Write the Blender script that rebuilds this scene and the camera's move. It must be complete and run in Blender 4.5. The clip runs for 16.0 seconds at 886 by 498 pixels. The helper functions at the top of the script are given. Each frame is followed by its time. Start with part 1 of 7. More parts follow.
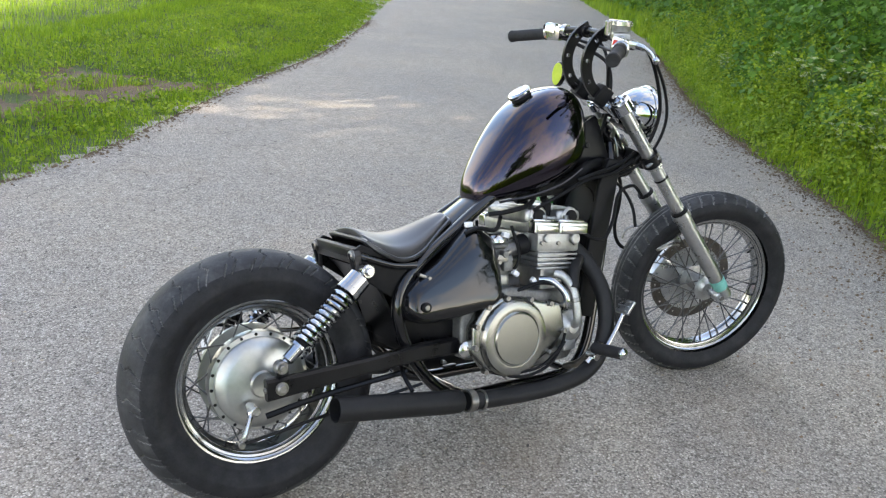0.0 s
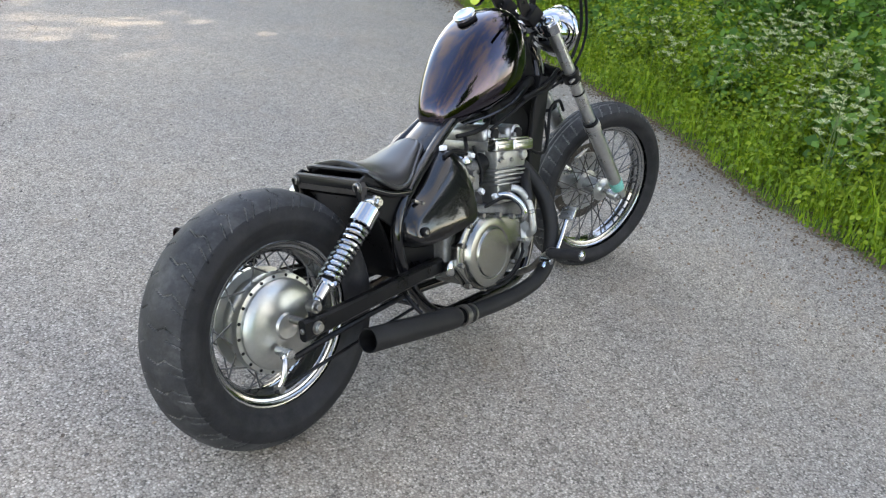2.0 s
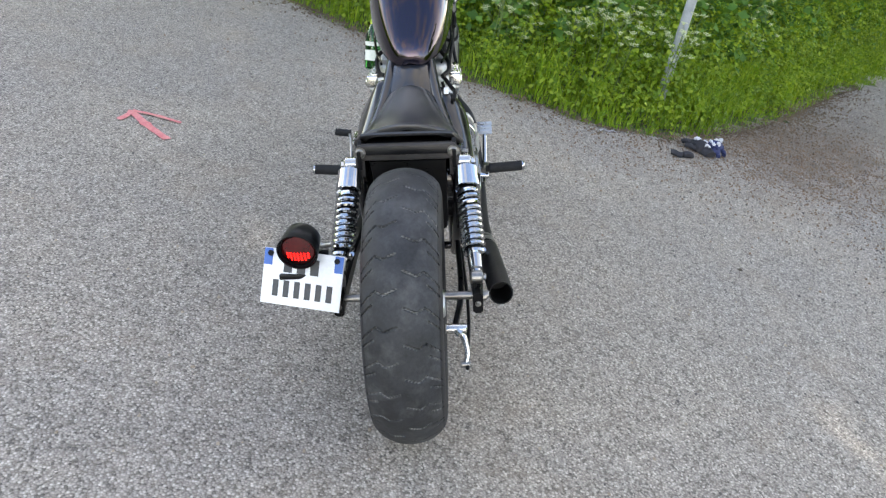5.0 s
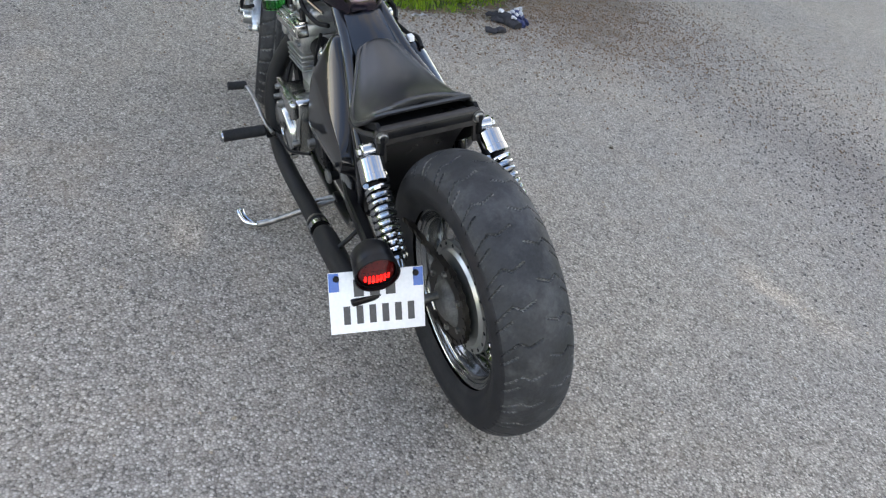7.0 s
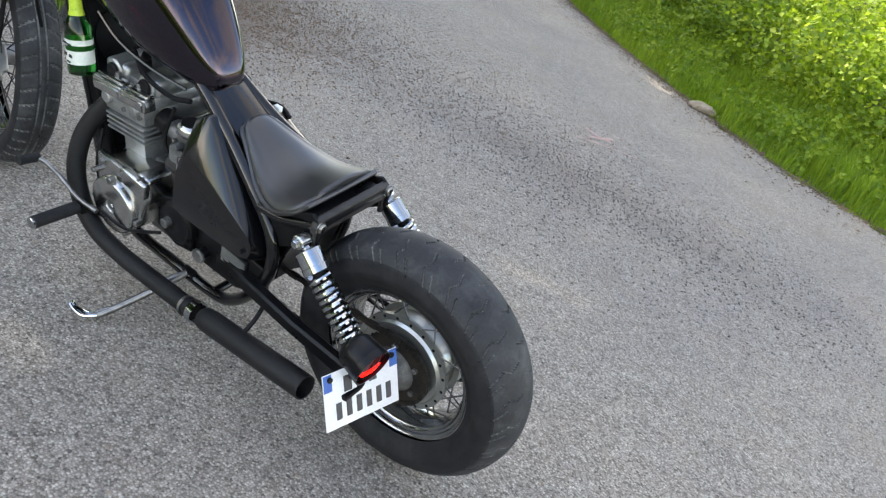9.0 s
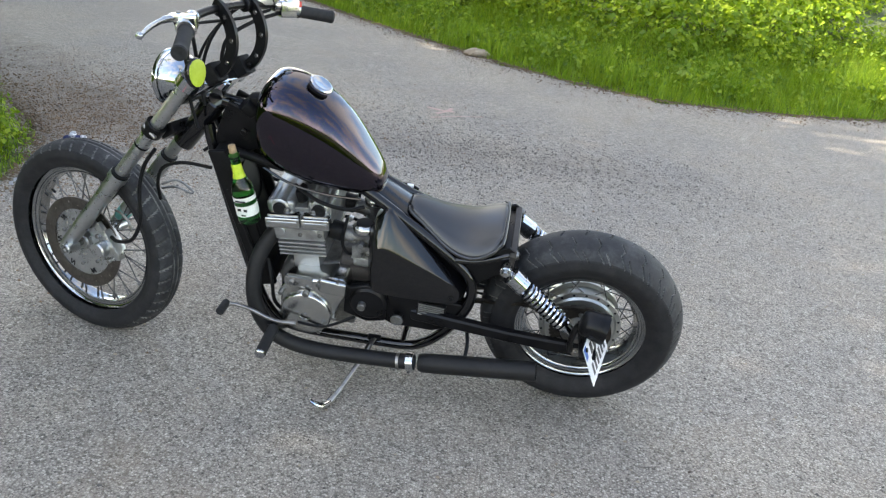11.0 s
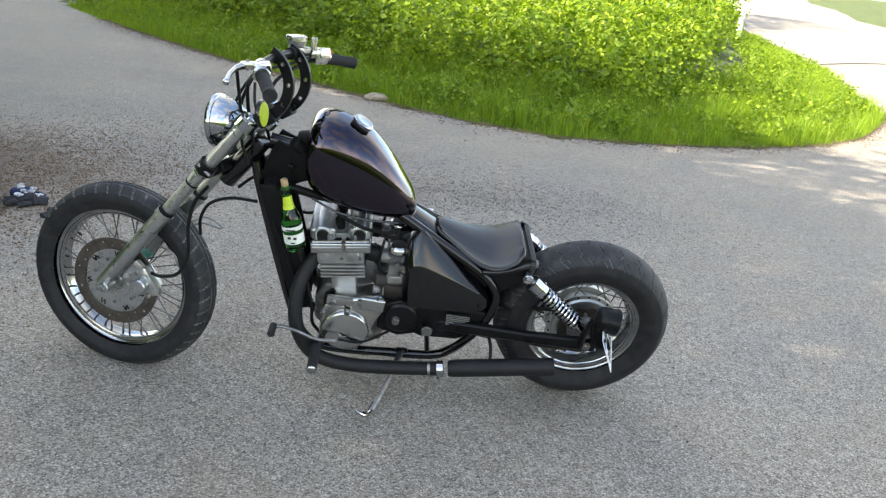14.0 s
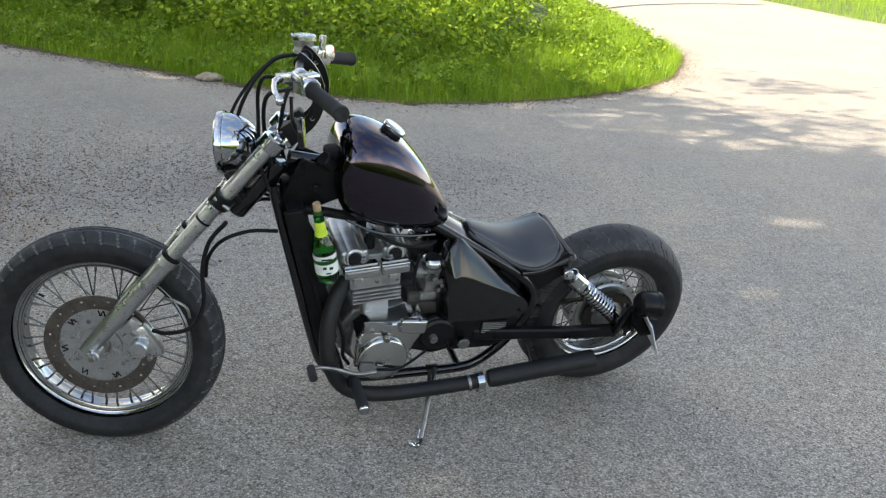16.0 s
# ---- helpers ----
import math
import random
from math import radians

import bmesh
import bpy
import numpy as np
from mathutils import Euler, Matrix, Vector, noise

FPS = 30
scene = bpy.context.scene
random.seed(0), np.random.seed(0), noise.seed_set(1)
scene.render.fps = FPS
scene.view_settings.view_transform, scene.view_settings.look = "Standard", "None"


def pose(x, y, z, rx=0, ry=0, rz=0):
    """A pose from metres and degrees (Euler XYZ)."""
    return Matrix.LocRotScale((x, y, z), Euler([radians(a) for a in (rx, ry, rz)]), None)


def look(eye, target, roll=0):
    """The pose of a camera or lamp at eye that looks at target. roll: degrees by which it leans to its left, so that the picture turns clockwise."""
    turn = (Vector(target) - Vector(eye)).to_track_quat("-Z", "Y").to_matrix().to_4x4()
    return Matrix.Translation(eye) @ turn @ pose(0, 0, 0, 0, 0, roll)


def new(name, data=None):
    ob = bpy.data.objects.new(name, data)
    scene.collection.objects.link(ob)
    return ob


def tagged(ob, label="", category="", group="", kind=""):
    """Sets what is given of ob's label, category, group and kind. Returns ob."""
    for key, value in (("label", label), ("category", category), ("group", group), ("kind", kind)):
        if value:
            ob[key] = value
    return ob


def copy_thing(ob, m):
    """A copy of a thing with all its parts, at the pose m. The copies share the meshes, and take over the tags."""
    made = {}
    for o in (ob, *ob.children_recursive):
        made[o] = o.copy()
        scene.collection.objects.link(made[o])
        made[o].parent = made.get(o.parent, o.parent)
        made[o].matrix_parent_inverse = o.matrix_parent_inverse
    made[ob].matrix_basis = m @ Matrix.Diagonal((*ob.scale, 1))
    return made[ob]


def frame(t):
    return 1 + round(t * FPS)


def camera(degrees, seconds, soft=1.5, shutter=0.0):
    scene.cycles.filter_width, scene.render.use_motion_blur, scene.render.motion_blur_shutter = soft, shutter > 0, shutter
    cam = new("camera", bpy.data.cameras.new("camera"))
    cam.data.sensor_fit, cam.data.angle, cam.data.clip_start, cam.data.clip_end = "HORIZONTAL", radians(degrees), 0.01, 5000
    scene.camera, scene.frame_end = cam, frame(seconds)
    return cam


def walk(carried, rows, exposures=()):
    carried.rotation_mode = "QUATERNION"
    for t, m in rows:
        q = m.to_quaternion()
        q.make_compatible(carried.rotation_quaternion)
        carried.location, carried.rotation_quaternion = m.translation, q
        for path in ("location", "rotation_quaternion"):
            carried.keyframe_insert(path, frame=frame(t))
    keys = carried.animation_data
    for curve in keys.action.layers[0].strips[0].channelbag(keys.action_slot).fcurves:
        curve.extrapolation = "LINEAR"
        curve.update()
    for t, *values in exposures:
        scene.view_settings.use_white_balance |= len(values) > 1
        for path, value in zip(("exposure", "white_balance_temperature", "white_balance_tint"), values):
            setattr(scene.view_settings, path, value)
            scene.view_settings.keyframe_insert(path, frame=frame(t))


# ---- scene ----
cam = camera(58.0, 16.0, soft=1.25)
PATH = [
    (0, (-0.598, -1.627, 1.363), (0.427, -0.068, 0.641), 5.5),
    (0.5, (-0.832, -1.633, 1.371), (0.318, -0.194, 0.591), 3.7),
    (1, (-0.943, -1.588, 1.359), (0.301, -0.240, 0.564), 4.5),
    (1.5, (-1.001, -1.408, 1.342), (0.380, -0.208, 0.532), 6.2),
    (2, (-1.130, -1.237, 1.342), (0.336, -0.173, 0.493), 8.3),
    (2.5, (-1.381, -1.059, 1.353), (0.178, -0.160, 0.482), 6.2),
    (3, (-1.462, -0.836, 1.336), (0.183, -0.116, 0.454), 8.0),
    (3.5, (-1.534, -0.579, 1.343), (0.181, -0.070, 0.447), 9.8),
    (4, (-1.643, -0.291, 1.362), (0.121, -0.034, 0.456), 8.6),
    (4.2, (-1.662, -0.188, 1.352), (0.114, -0.040, 0.444), 9.2),
    (6.3, (-1.361, 0.715, 1.287), (0.222, 0.025, 0.278), 16.1),
    (6.5, (-1.305, 0.769, 1.296), (0.224, -0.005, 0.263), 15.1),
    (7, (-1.172, 0.954, 1.314), (0.234, 0.024, 0.238), 15.6),
    (7.5, (-1.085, 1.144, 1.357), (0.193, 0.049, 0.277), 12.9),
    (8, (-1.006, 1.260, 1.365), (0.233, 0.040, 0.377), 13.2),
    (8.2, (-0.934, 1.309, 1.360), (0.190, -0.049, 0.416), 16.3),
    (10.3, (-0.001, 2.190, 1.413), (0.278, 0.393, 0.580), 17.1),
    (10.5, (0.097, 2.289, 1.430), (0.379, 0.496, 0.590), 12.2),
    (11, (0.282, 2.421, 1.455), (0.418, 0.584, 0.676), 7.6),
    (11.5, (0.400, 2.536, 1.534), (0.451, 0.677, 0.800), 5.3),
    (12, (0.530, 2.675, 1.520), (0.493, 0.793, 0.843), 4.1),
    (12.5, (0.585, 2.782, 1.502), (0.507, 0.900, 0.827), 4.0),
    (13, (0.646, 2.801, 1.462), (0.568, 0.917, 0.795), 5.1),
    (13.5, (0.688, 2.806, 1.438), (0.584, 0.918, 0.787), 6.7),
    (14, (0.787, 2.754, 1.418), (0.603, 0.867, 0.782), 7.5),
    (14.5, (0.959, 2.658, 1.437), (0.657, 0.795, 0.773), 7.4),
    (15, (1.222, 2.588, 1.423), (0.775, 0.759, 0.748), 7.6),
    (15.5, (1.400, 2.534, 1.417), (0.809, 0.749, 0.735), 7.1),
    (16, (1.476, 2.359, 1.413), (0.804, 0.601, 0.735), 5.1),
]
EXPOSURES = [(0.0, 2.24, 7100, 12), (3.0, 2.36, 7100, 12), (4.2, 2.38, 7100, 12), (7.0, 2.10, 7000, 12), (11.0, 2.18, 7100, 10), (13.0, 2.07, 7100, 9), (14.5, 2.03, 7100, 9), (16.0, 1.77, 7000, 9)]
walk(cam, [(t, look(eye, target, roll)) for t, eye, target, roll in PATH], EXPOSURES)

# ---- light: low sun behind the wood, open sky ----
SUN_AZ, SUN_EL = radians(8.0), radians(36.0)
world = bpy.data.worlds.new("world")
scene.world = world
world.use_nodes = True
wn = world.node_tree.nodes
sky = wn.new("ShaderNodeTexSky")
sky.sky_type, sky.sun_disc = "NISHITA", False
sky.sun_elevation, sky.sun_rotation = SUN_EL, radians(90.0) - SUN_AZ
sky.air_density, sky.dust_density, sky.ozone_density = 1.0, 0.9, 1.0
wn["Background"].inputs["Strength"].default_value = 0.15
# broken fair-weather cloud over the whole sky
wl = world.node_tree.links
grey = wn.new("ShaderNodeRGBToBW")
wl.new(sky.outputs["Color"], grey.inputs[0])
white = wn.new("ShaderNodeMix")
white.data_type, white.blend_type = "RGBA", "MULTIPLY"
white.inputs[0].default_value, white.inputs[7].default_value = 1.0, (1.75, 1.68, 1.60, 1.0)
wl.new(grey.outputs[0], white.inputs[6])
heaven = wn.new("ShaderNodeTexCoord")
puffs = wn.new("ShaderNodeTexNoise")
puffs.inputs["Scale"].default_value, puffs.inputs["Detail"].default_value, puffs.inputs["Roughness"].default_value = 2.6, 6.0, 0.55
wl.new(heaven.outputs["Generated"], puffs.inputs["Vector"])
veil = wn.new("ShaderNodeMapRange")
veil.inputs["From Min"].default_value, veil.inputs["From Max"].default_value = 0.46, 0.60
veil.inputs["To Max"].default_value = 0.85
wl.new(puffs.outputs["Fac"], veil.inputs["Value"])
clouds = wn.new("ShaderNodeMix")
clouds.data_type = "RGBA"
wl.new(veil.outputs[0], clouds.inputs[0])
wl.new(sky.outputs["Color"], clouds.inputs[6])
wl.new(white.outputs[2], clouds.inputs[7])
wl.new(clouds.outputs[2], wn["Background"].inputs["Color"])
sun = new("sun", bpy.data.lights.new("sun", "SUN"))
sun.data.energy, sun.data.angle, sun.data.color = 4.5, radians(0.6), (1.0, 0.93, 0.8)
sun.matrix_world = look((0, 0, 30), (-math.cos(SUN_AZ) * math.cos(SUN_EL) * 10, -math.sin(SUN_AZ) * math.cos(SUN_EL) * 10, 30 - math.sin(SUN_EL) * 10))
scene.view_settings.exposure = 0.0

# ---- materials ----
def nodes_of(name):
    m = bpy.data.materials.new(name)
    m.use_nodes = True
    nt = m.node_tree
    return m, nt, nt.nodes, nt.links, nt.nodes["Principled BSDF"]


def ramp(nt, fac, stops):
    r = nt.nodes.new("ShaderNodeValToRGB")
    e = r.color_ramp.elements
    while len(e) < len(stops):
        e.new(0.5)
    for k, (pos, col) in zip(e, stops):
        k.position, k.color = pos, (*col, 1.0)
    nt.links.new(fac, r.inputs["Fac"])
    return r.outputs["Color"]


def noise_tex(nt, vec, scale, detail=4.0, rough=0.55):
    n = nt.nodes.new("ShaderNodeTexNoise")
    n.inputs["Scale"].default_value, n.inputs["Detail"].default_value, n.inputs["Roughness"].default_value = scale, detail, rough
    nt.links.new(vec, n.inputs["Vector"])
    return n.outputs["Fac"]


def mix_col(nt, fac, a, b, mode="MIX"):
    m = nt.nodes.new("ShaderNodeMix")
    m.data_type, m.blend_type = "RGBA", mode
    for sock, v in ((m.inputs[0], fac), (m.inputs[6], a), (m.inputs[7], b)):
        if isinstance(v, (int, float)):
            sock.default_value = v
        elif isinstance(v, tuple):
            sock.default_value = (*v, 1.0)
        else:
            nt.links.new(v, sock)
    return m.outputs[2]


def math_node(nt, op, a, b=0.0, clamp=False):
    m = nt.nodes.new("ShaderNodeMath")
    m.operation, m.use_clamp = op, clamp
    for sock, v in ((m.inputs[0], a), (m.inputs[1], b)):
        if isinstance(v, (int, float)):
            sock.default_value = v
        else:
            nt.links.new(v, sock)
    return m.outputs[0]


def bump_of(nt, height, strength, distance, bsdf):
    b = nt.nodes.new("ShaderNodeBump")
    b.inputs["Strength"].default_value, b.inputs["Distance"].default_value = strength, distance
    nt.links.new(height, b.inputs["Height"])
    nt.links.new(b.outputs["Normal"], bsdf.inputs["Normal"])


def mat(name, dark, light, rough=0.5, metal=0.0, scale=18.0, fine=160.0, bump=0.15, depth=0.002, coat=0.0, rvar=0.15, dirt=None, dirt_amount=0.5, spec=0.5):
    """A worn surface: two tones mixed by broad and fine noise, with uneven gloss and fine relief; dirt lies in broad patches."""
    m, nt, n, l, b = nodes_of(name)
    co = n.new("ShaderNodeTexCoord").outputs["Object"]
    broad, grain = noise_tex(nt, co, scale), noise_tex(nt, co, fine, 3.0)
    both = math_node(nt, "ADD", math_node(nt, "MULTIPLY", broad, 0.65), math_node(nt, "MULTIPLY", grain, 0.35))
    col = ramp(nt, both, [(0.35, dark), (0.65, light)])
    if dirt:
        patch = ramp(nt, noise_tex(nt, co, scale * 0.6, 6.0, 0.7), [(0.48, (0, 0, 0)), (0.7, (dirt_amount,) * 3)])
        col = mix_col(nt, patch, col, dirt)
    l.new(col, b.inputs["Base Color"])
    l.new(math_node(nt, "ADD", math_node(nt, "MULTIPLY", math_node(nt, "SUBTRACT", both, 0.5), rvar * 2), rough, True), b.inputs["Roughness"])
    b.inputs["Metallic"].default_value, b.inputs["Coat Weight"].default_value = metal, coat
    b.inputs["Coat Roughness"].default_value = 0.05
    b.inputs["Specular IOR Level"].default_value = spec
    if bump:
        bump_of(nt, grain, bump, depth, b)
    return m


def leaf_mat(name, stops, through_light=0.45):
    m, nt, n, l, b = nodes_of(name)
    geo = n.new("ShaderNodeNewGeometry")
    co = n.new("ShaderNodeTexCoord").outputs["Object"]
    f = math_node(nt, "ADD", math_node(nt, "MULTIPLY", geo.outputs["Random Per Island"], 0.6), math_node(nt, "MULTIPLY", noise_tex(nt, co, 1.3, 3.0), 0.4))
    col = ramp(nt, f, stops)
    l.new(col, b.inputs["Base Color"])
    b.inputs["Roughness"].default_value = 0.55
    tr = n.new("ShaderNodeBsdfTranslucent")
    l.new(col, tr.inputs["Color"])
    mx = n.new("ShaderNodeMixShader")
    mx.inputs[0].default_value = through_light
    l.new(b.outputs[0], mx.inputs[1]), l.new(tr.outputs[0], mx.inputs[2])
    l.new(mx.outputs[0], n["Material Output"].inputs["Surface"])
    return m


def asphalt_mat():
    m, nt, n, l, b = nodes_of("asphalt")
    co = n.new("ShaderNodeTexCoord").outputs["Object"]
    v = n.new("ShaderNodeTexVoronoi")
    v.inputs["Scale"].default_value = 162.0
    l.new(co, v.inputs["Vector"])
    sep = n.new("ShaderNodeSeparateColor")
    l.new(v.outputs["Color"], sep.inputs[0])
    chip = ramp(nt, sep.outputs[0], [(0.0, (0.15, 0.133, 0.112)), (0.22, (0.31, 0.280, 0.238)), (0.60, (0.415, 0.377, 0.322)), (0.88, (0.51, 0.466, 0.40)), (1.0, (0.66, 0.61, 0.53))])
    gap = ramp(nt, v.outputs["Distance"], [(0.30, (1.0, 1.0, 1.0)), (0.63, (0.62, 0.61, 0.60))])
    col = mix_col(nt, 1.0, chip, gap, "MULTIPLY")
    clot = noise_tex(nt, co, 26.0, 5.0, 0.65)
    col = mix_col(nt, 1.0, col, ramp(nt, clot, [(0.3, (0.80, 0.79, 0.78)), (0.7, (1.12, 1.11, 1.10))]), "MULTIPLY")
    broad = noise_tex(nt, co, 0.7, 5.0, 0.6)
    col = mix_col(nt, 1.0, col, ramp(nt, broad, [(0.3, (0.84, 0.85, 0.88)), (0.7, (1.10, 1.07, 1.02))]), "MULTIPLY")
    # patches of dry brown dust
    dust = ramp(nt, noise_tex(nt, co, 1.9, 6.0, 0.7), [(0.52, (0, 0, 0)), (0.75, (0.55, 0.55, 0.55))])
    col = mix_col(nt, dust, col, mix_col(nt, 0.55, col, (0.33, 0.25, 0.17)))
    # darker earth trodden onto the road beside the hedge, and a trail of grit across the junction
    sepx = n.new("ShaderNodeSeparateXYZ")
    l.new(co, sepx.inputs[0])
    for cx, cy, sx, sy, turn, amount, tone in ((3.1, -2.3, 1.3, 1.0, -0.7, 0.60, (0.145, 0.098, 0.060)), (3.7, -3.0, 2.2, 0.7, -0.75, 0.50, (0.12, 0.09, 0.062)), (0.55, -2.75, 2.0, 0.55, 0.10, 0.36, (0.14, 0.115, 0.095)), (3.6, 0.2, 0.35, 1.6, -0.75, 0.5, (0.16, 0.12, 0.08))):
        dx, dy = math_node(nt, "SUBTRACT", sepx.outputs[0], cx), math_node(nt, "SUBTRACT", sepx.outputs[1], cy)
        u = math_node(nt, "DIVIDE", math_node(nt, "ADD", math_node(nt, "MULTIPLY", dx, math.cos(turn)), math_node(nt, "MULTIPLY", dy, math.sin(turn))), sx)
        w = math_node(nt, "DIVIDE", math_node(nt, "SUBTRACT", math_node(nt, "MULTIPLY", dy, math.cos(turn)), math_node(nt, "MULTIPLY", dx, math.sin(turn))), sy)
        r = math_node(nt, "SQRT", math_node(nt, "ADD", math_node(nt, "MULTIPLY", u, u), math_node(nt, "MULTIPLY", w, w)))
        edge = math_node(nt, "ADD", r, math_node(nt, "MULTIPLY", math_node(nt, "SUBTRACT", noise_tex(nt, co, 4.5, 7.0, 0.75), 0.5), 2.2))
        stain = ramp(nt, edge, [(0.15, (amount,) * 3), (0.95, (0, 0, 0))])
        col = mix_col(nt, stain, col, tone)
    # tar-dark specks
    sp = n.new("ShaderNodeTexVoronoi")
    sp.inputs["Scale"].default_value = 24.0
    l.new(co, sp.inputs["Vector"])
    sk = ramp(nt, math_node(nt, "ADD", sp.outputs["Distance"], math_node(nt, "MULTIPLY", noise_tex(nt, co, 90.0), 0.2)), [(0.15, (0.35, 0.33, 0.31)), (0.22, (1, 1, 1))])
    col = mix_col(nt, 1.0, col, sk, "MULTIPLY")
    l.new(col, b.inputs["Base Color"])
    b.inputs["Roughness"].default_value = 0.82
    h = math_node(nt, "SUBTRACT", 1.0, v.outputs["Distance"])
    bump_of(nt, h, 0.6, 0.003, b)
    return m


ASPHALT = asphalt_mat()
SOIL = mat("dry_soil", (0.075, 0.05, 0.028), (0.19, 0.135, 0.08), rough=0.95, scale=3.0, fine=60.0, bump=0.8, depth=0.02)
TURF = mat("turf_soil", (0.035, 0.055, 0.012), (0.10, 0.13, 0.035), rough=0.95, scale=2.0, fine=40.0, bump=0.8, depth=0.03)
GRASS = leaf_mat("grass_blade", [(0.0, (0.085, 0.17, 0.008)), (0.45, (0.19, 0.32, 0.014)), (0.8, (0.32, 0.44, 0.022)), (1.0, (0.46, 0.45, 0.06))])
LEAF = leaf_mat("hedge_leaf", [(0.0, (0.035, 0.10, 0.012)), (0.5, (0.09, 0.21, 0.025)), (0.85, (0.17, 0.32, 0.04)), (1.0, (0.28, 0.40, 0.08))])
WEED = leaf_mat("weed_leaf", [(0.0, (0.050, 0.115, 0.006)), (0.45, (0.175, 0.285, 0.014)), (0.8, (0.33, 0.43, 0.028)), (1.0, (0.48, 0.52, 0.07))], 0.5)
TREELEAF = leaf_mat("tree_leaf", [(0.0, (0.02, 0.05, 0.01)), (0.6, (0.05, 0.11, 0.02)), (1.0, (0.10, 0.17, 0.04))])
BARK = mat("bark", (0.05, 0.04, 0.03), (0.16, 0.13, 0.10), rough=0.95, scale=8.0, fine=40.0, bump=0.8, depth=0.02)
STEM = mat("green_stem", (0.06, 0.11, 0.025), (0.15, 0.2, 0.06), rough=0.7, bump=0)
UMBEL = mat("white_umbel", (0.36, 0.43, 0.17), (0.60, 0.63, 0.38), rough=0.8, bump=0)
STONE = mat("pale_limestone", (0.22, 0.17, 0.115), (0.42, 0.35, 0.26), rough=0.9, scale=12.0, bump=0.6, depth=0.01)
FADED = mat("faded_pink_paint", (0.40, 0.25, 0.22), (0.50, 0.36, 0.31), rough=0.85, scale=40.0)
PINK = mat("pink_paint", (0.62, 0.16, 0.17), (0.72, 0.30, 0.27), rough=0.8, scale=40.0)

# ---- the ground, the roads and the verges ----
GROUND_Z = -0.02


def rise(x, y):
    """The height of the ground: level round the junction, climbing gently where the far road leaves it."""
    r = np.maximum(0.0, -0.45 * x - 0.89 * y - 7.0)
    return GROUND_Z + 0.062 * r * r / (r + 3.0) * np.clip(1.6 - r / 120.0, 0.35, 1.0)


def mesh_from(name, verts, faces, material, smooth=False):
    me = bpy.data.meshes.new(name)
    me.from_pydata(verts, [], faces)
    me.materials.append(material)
    if smooth:
        me.polygons.foreach_set("use_smooth", [True] * len(me.polygons))
    me.update()
    return me


def part(name, bm, material, parent=None, label="", m=None, smooth=True, kind=""):
    """Links a bmesh as one mesh object under a thing or under a part."""
    me = bpy.data.meshes.new(name)
    bmesh.ops.recalc_face_normals(bm, faces=bm.faces)
    bm.to_mesh(me)
    bm.free()
    me.materials.append(material)
    if smooth:
        me.shade_smooth()
        me.set_sharp_from_angle(angle=radians(38))
    ob = new(name, me)
    ob.parent = parent
    if m is not None:
        ob.matrix_basis = m
    return tagged(ob, label, kind=kind)


# edges of the asphalt, in plan
LEFT_EDGE = [(-40, 1.0), (-14, 1.5), (-6, 1.6), (-2.6, 1.9), (-1.2, 2.35), (-0.39, 2.93), (0.09, 3.35), (0.79, 4.22), (1.83, 5.58), (3.14, 7.09), (5.07, 9.87), (8.05, 14.6), (16, 27), (40, 62)]
HEDGE_EDGE = [(46, 56), (24, 28.5), (16.3, 17.8), (10.9, 9.8), (7.9, 6.2), (6.03, 4.0), (4.93, 2.4), (4.4, 1.5), (3.82, 0.6), (3.24, 0.0), (2.94, -0.55), (2.72, -1.05), (2.85, -1.5), (3.15, -1.95), (3.8, -2.55), (6.0, -4.4), (12, -10), (40, -40)]
BANK_EDGE = [(34, -52), (11, -20), (7.7, -14.7), (5.83, -12.2), (3.38, -9.25), (1.58, -7.40), (0.24, -6.22), (-0.95, -5.65), (-2.24, -5.85), (-3.8, -6.5), (-5.0, -7.2), (-5.8, -7.85), (-6.35, -8.5), (-6.95, -9.25), (-7.4, -9.95), (-7.9, -11.5), (-8.3, -12.8), (-8.7, -14.0), (-9.7, -17.7), (-11.5, -25.3), (-19, -55)]
FAR_EDGE = [(-36, -75), (-22, -35.4), (-18.3, -24.6), (-17.8, -20), (-17.8, -15.2), (-20.5, -11.5), (-46, -4.0)]


def smooth_line(points, step=0.35):
    """Points along a Catmull-Rom line, at roughly even steps."""
    p = [Vector((*q, 0)) for q in points]
    p = [2 * p[0] - p[1], *p, 2 * p[-1] - p[-2]]
    out = []
    for a, b, c, d in zip(p, p[1:], p[2:], p[3:]):
        n = max(1, min(24, int((c - b).length / step)))
        for i in range(n):
            t = i / n
            out.append(0.5 * (2 * b + (c - a) * t + (2 * a - 5 * b + 4 * c - d) * t * t + (3 * b - a - 3 * c + d) * t ** 3))
    out.append(p[-2])
    return [(q.x, q.y) for q in out]


def inside(x, y, poly):
    """Which of the points lie inside a polygon."""
    x, y = np.asarray(x, float), np.asarray(y, float)
    r = np.zeros(x.shape, bool)
    for (x0, y0), (x1, y1) in zip(poly, poly[1:] + poly[:1]):
        if y0 != y1:
            r ^= ((y0 > y) != (y1 > y)) & (x < (x1 - x0) * (y - y0) / (y1 - y0) + x0)
    return r


def edge_gap(x, y, line):
    """The distance of points from a line of points."""
    best = np.full(np.shape(x), 1e9)
    for (x0, y0), (x1, y1) in zip(line, line[1:]):
        dx, dy = x1 - x0, y1 - y0
        t = np.clip(((x - x0) * dx + (y - y0) * dy) / (dx * dx + dy * dy + 1e-9), 0, 1)
        best = np.minimum(best, np.hypot(x - x0 - t * dx, y - y0 - t * dy))
    return best


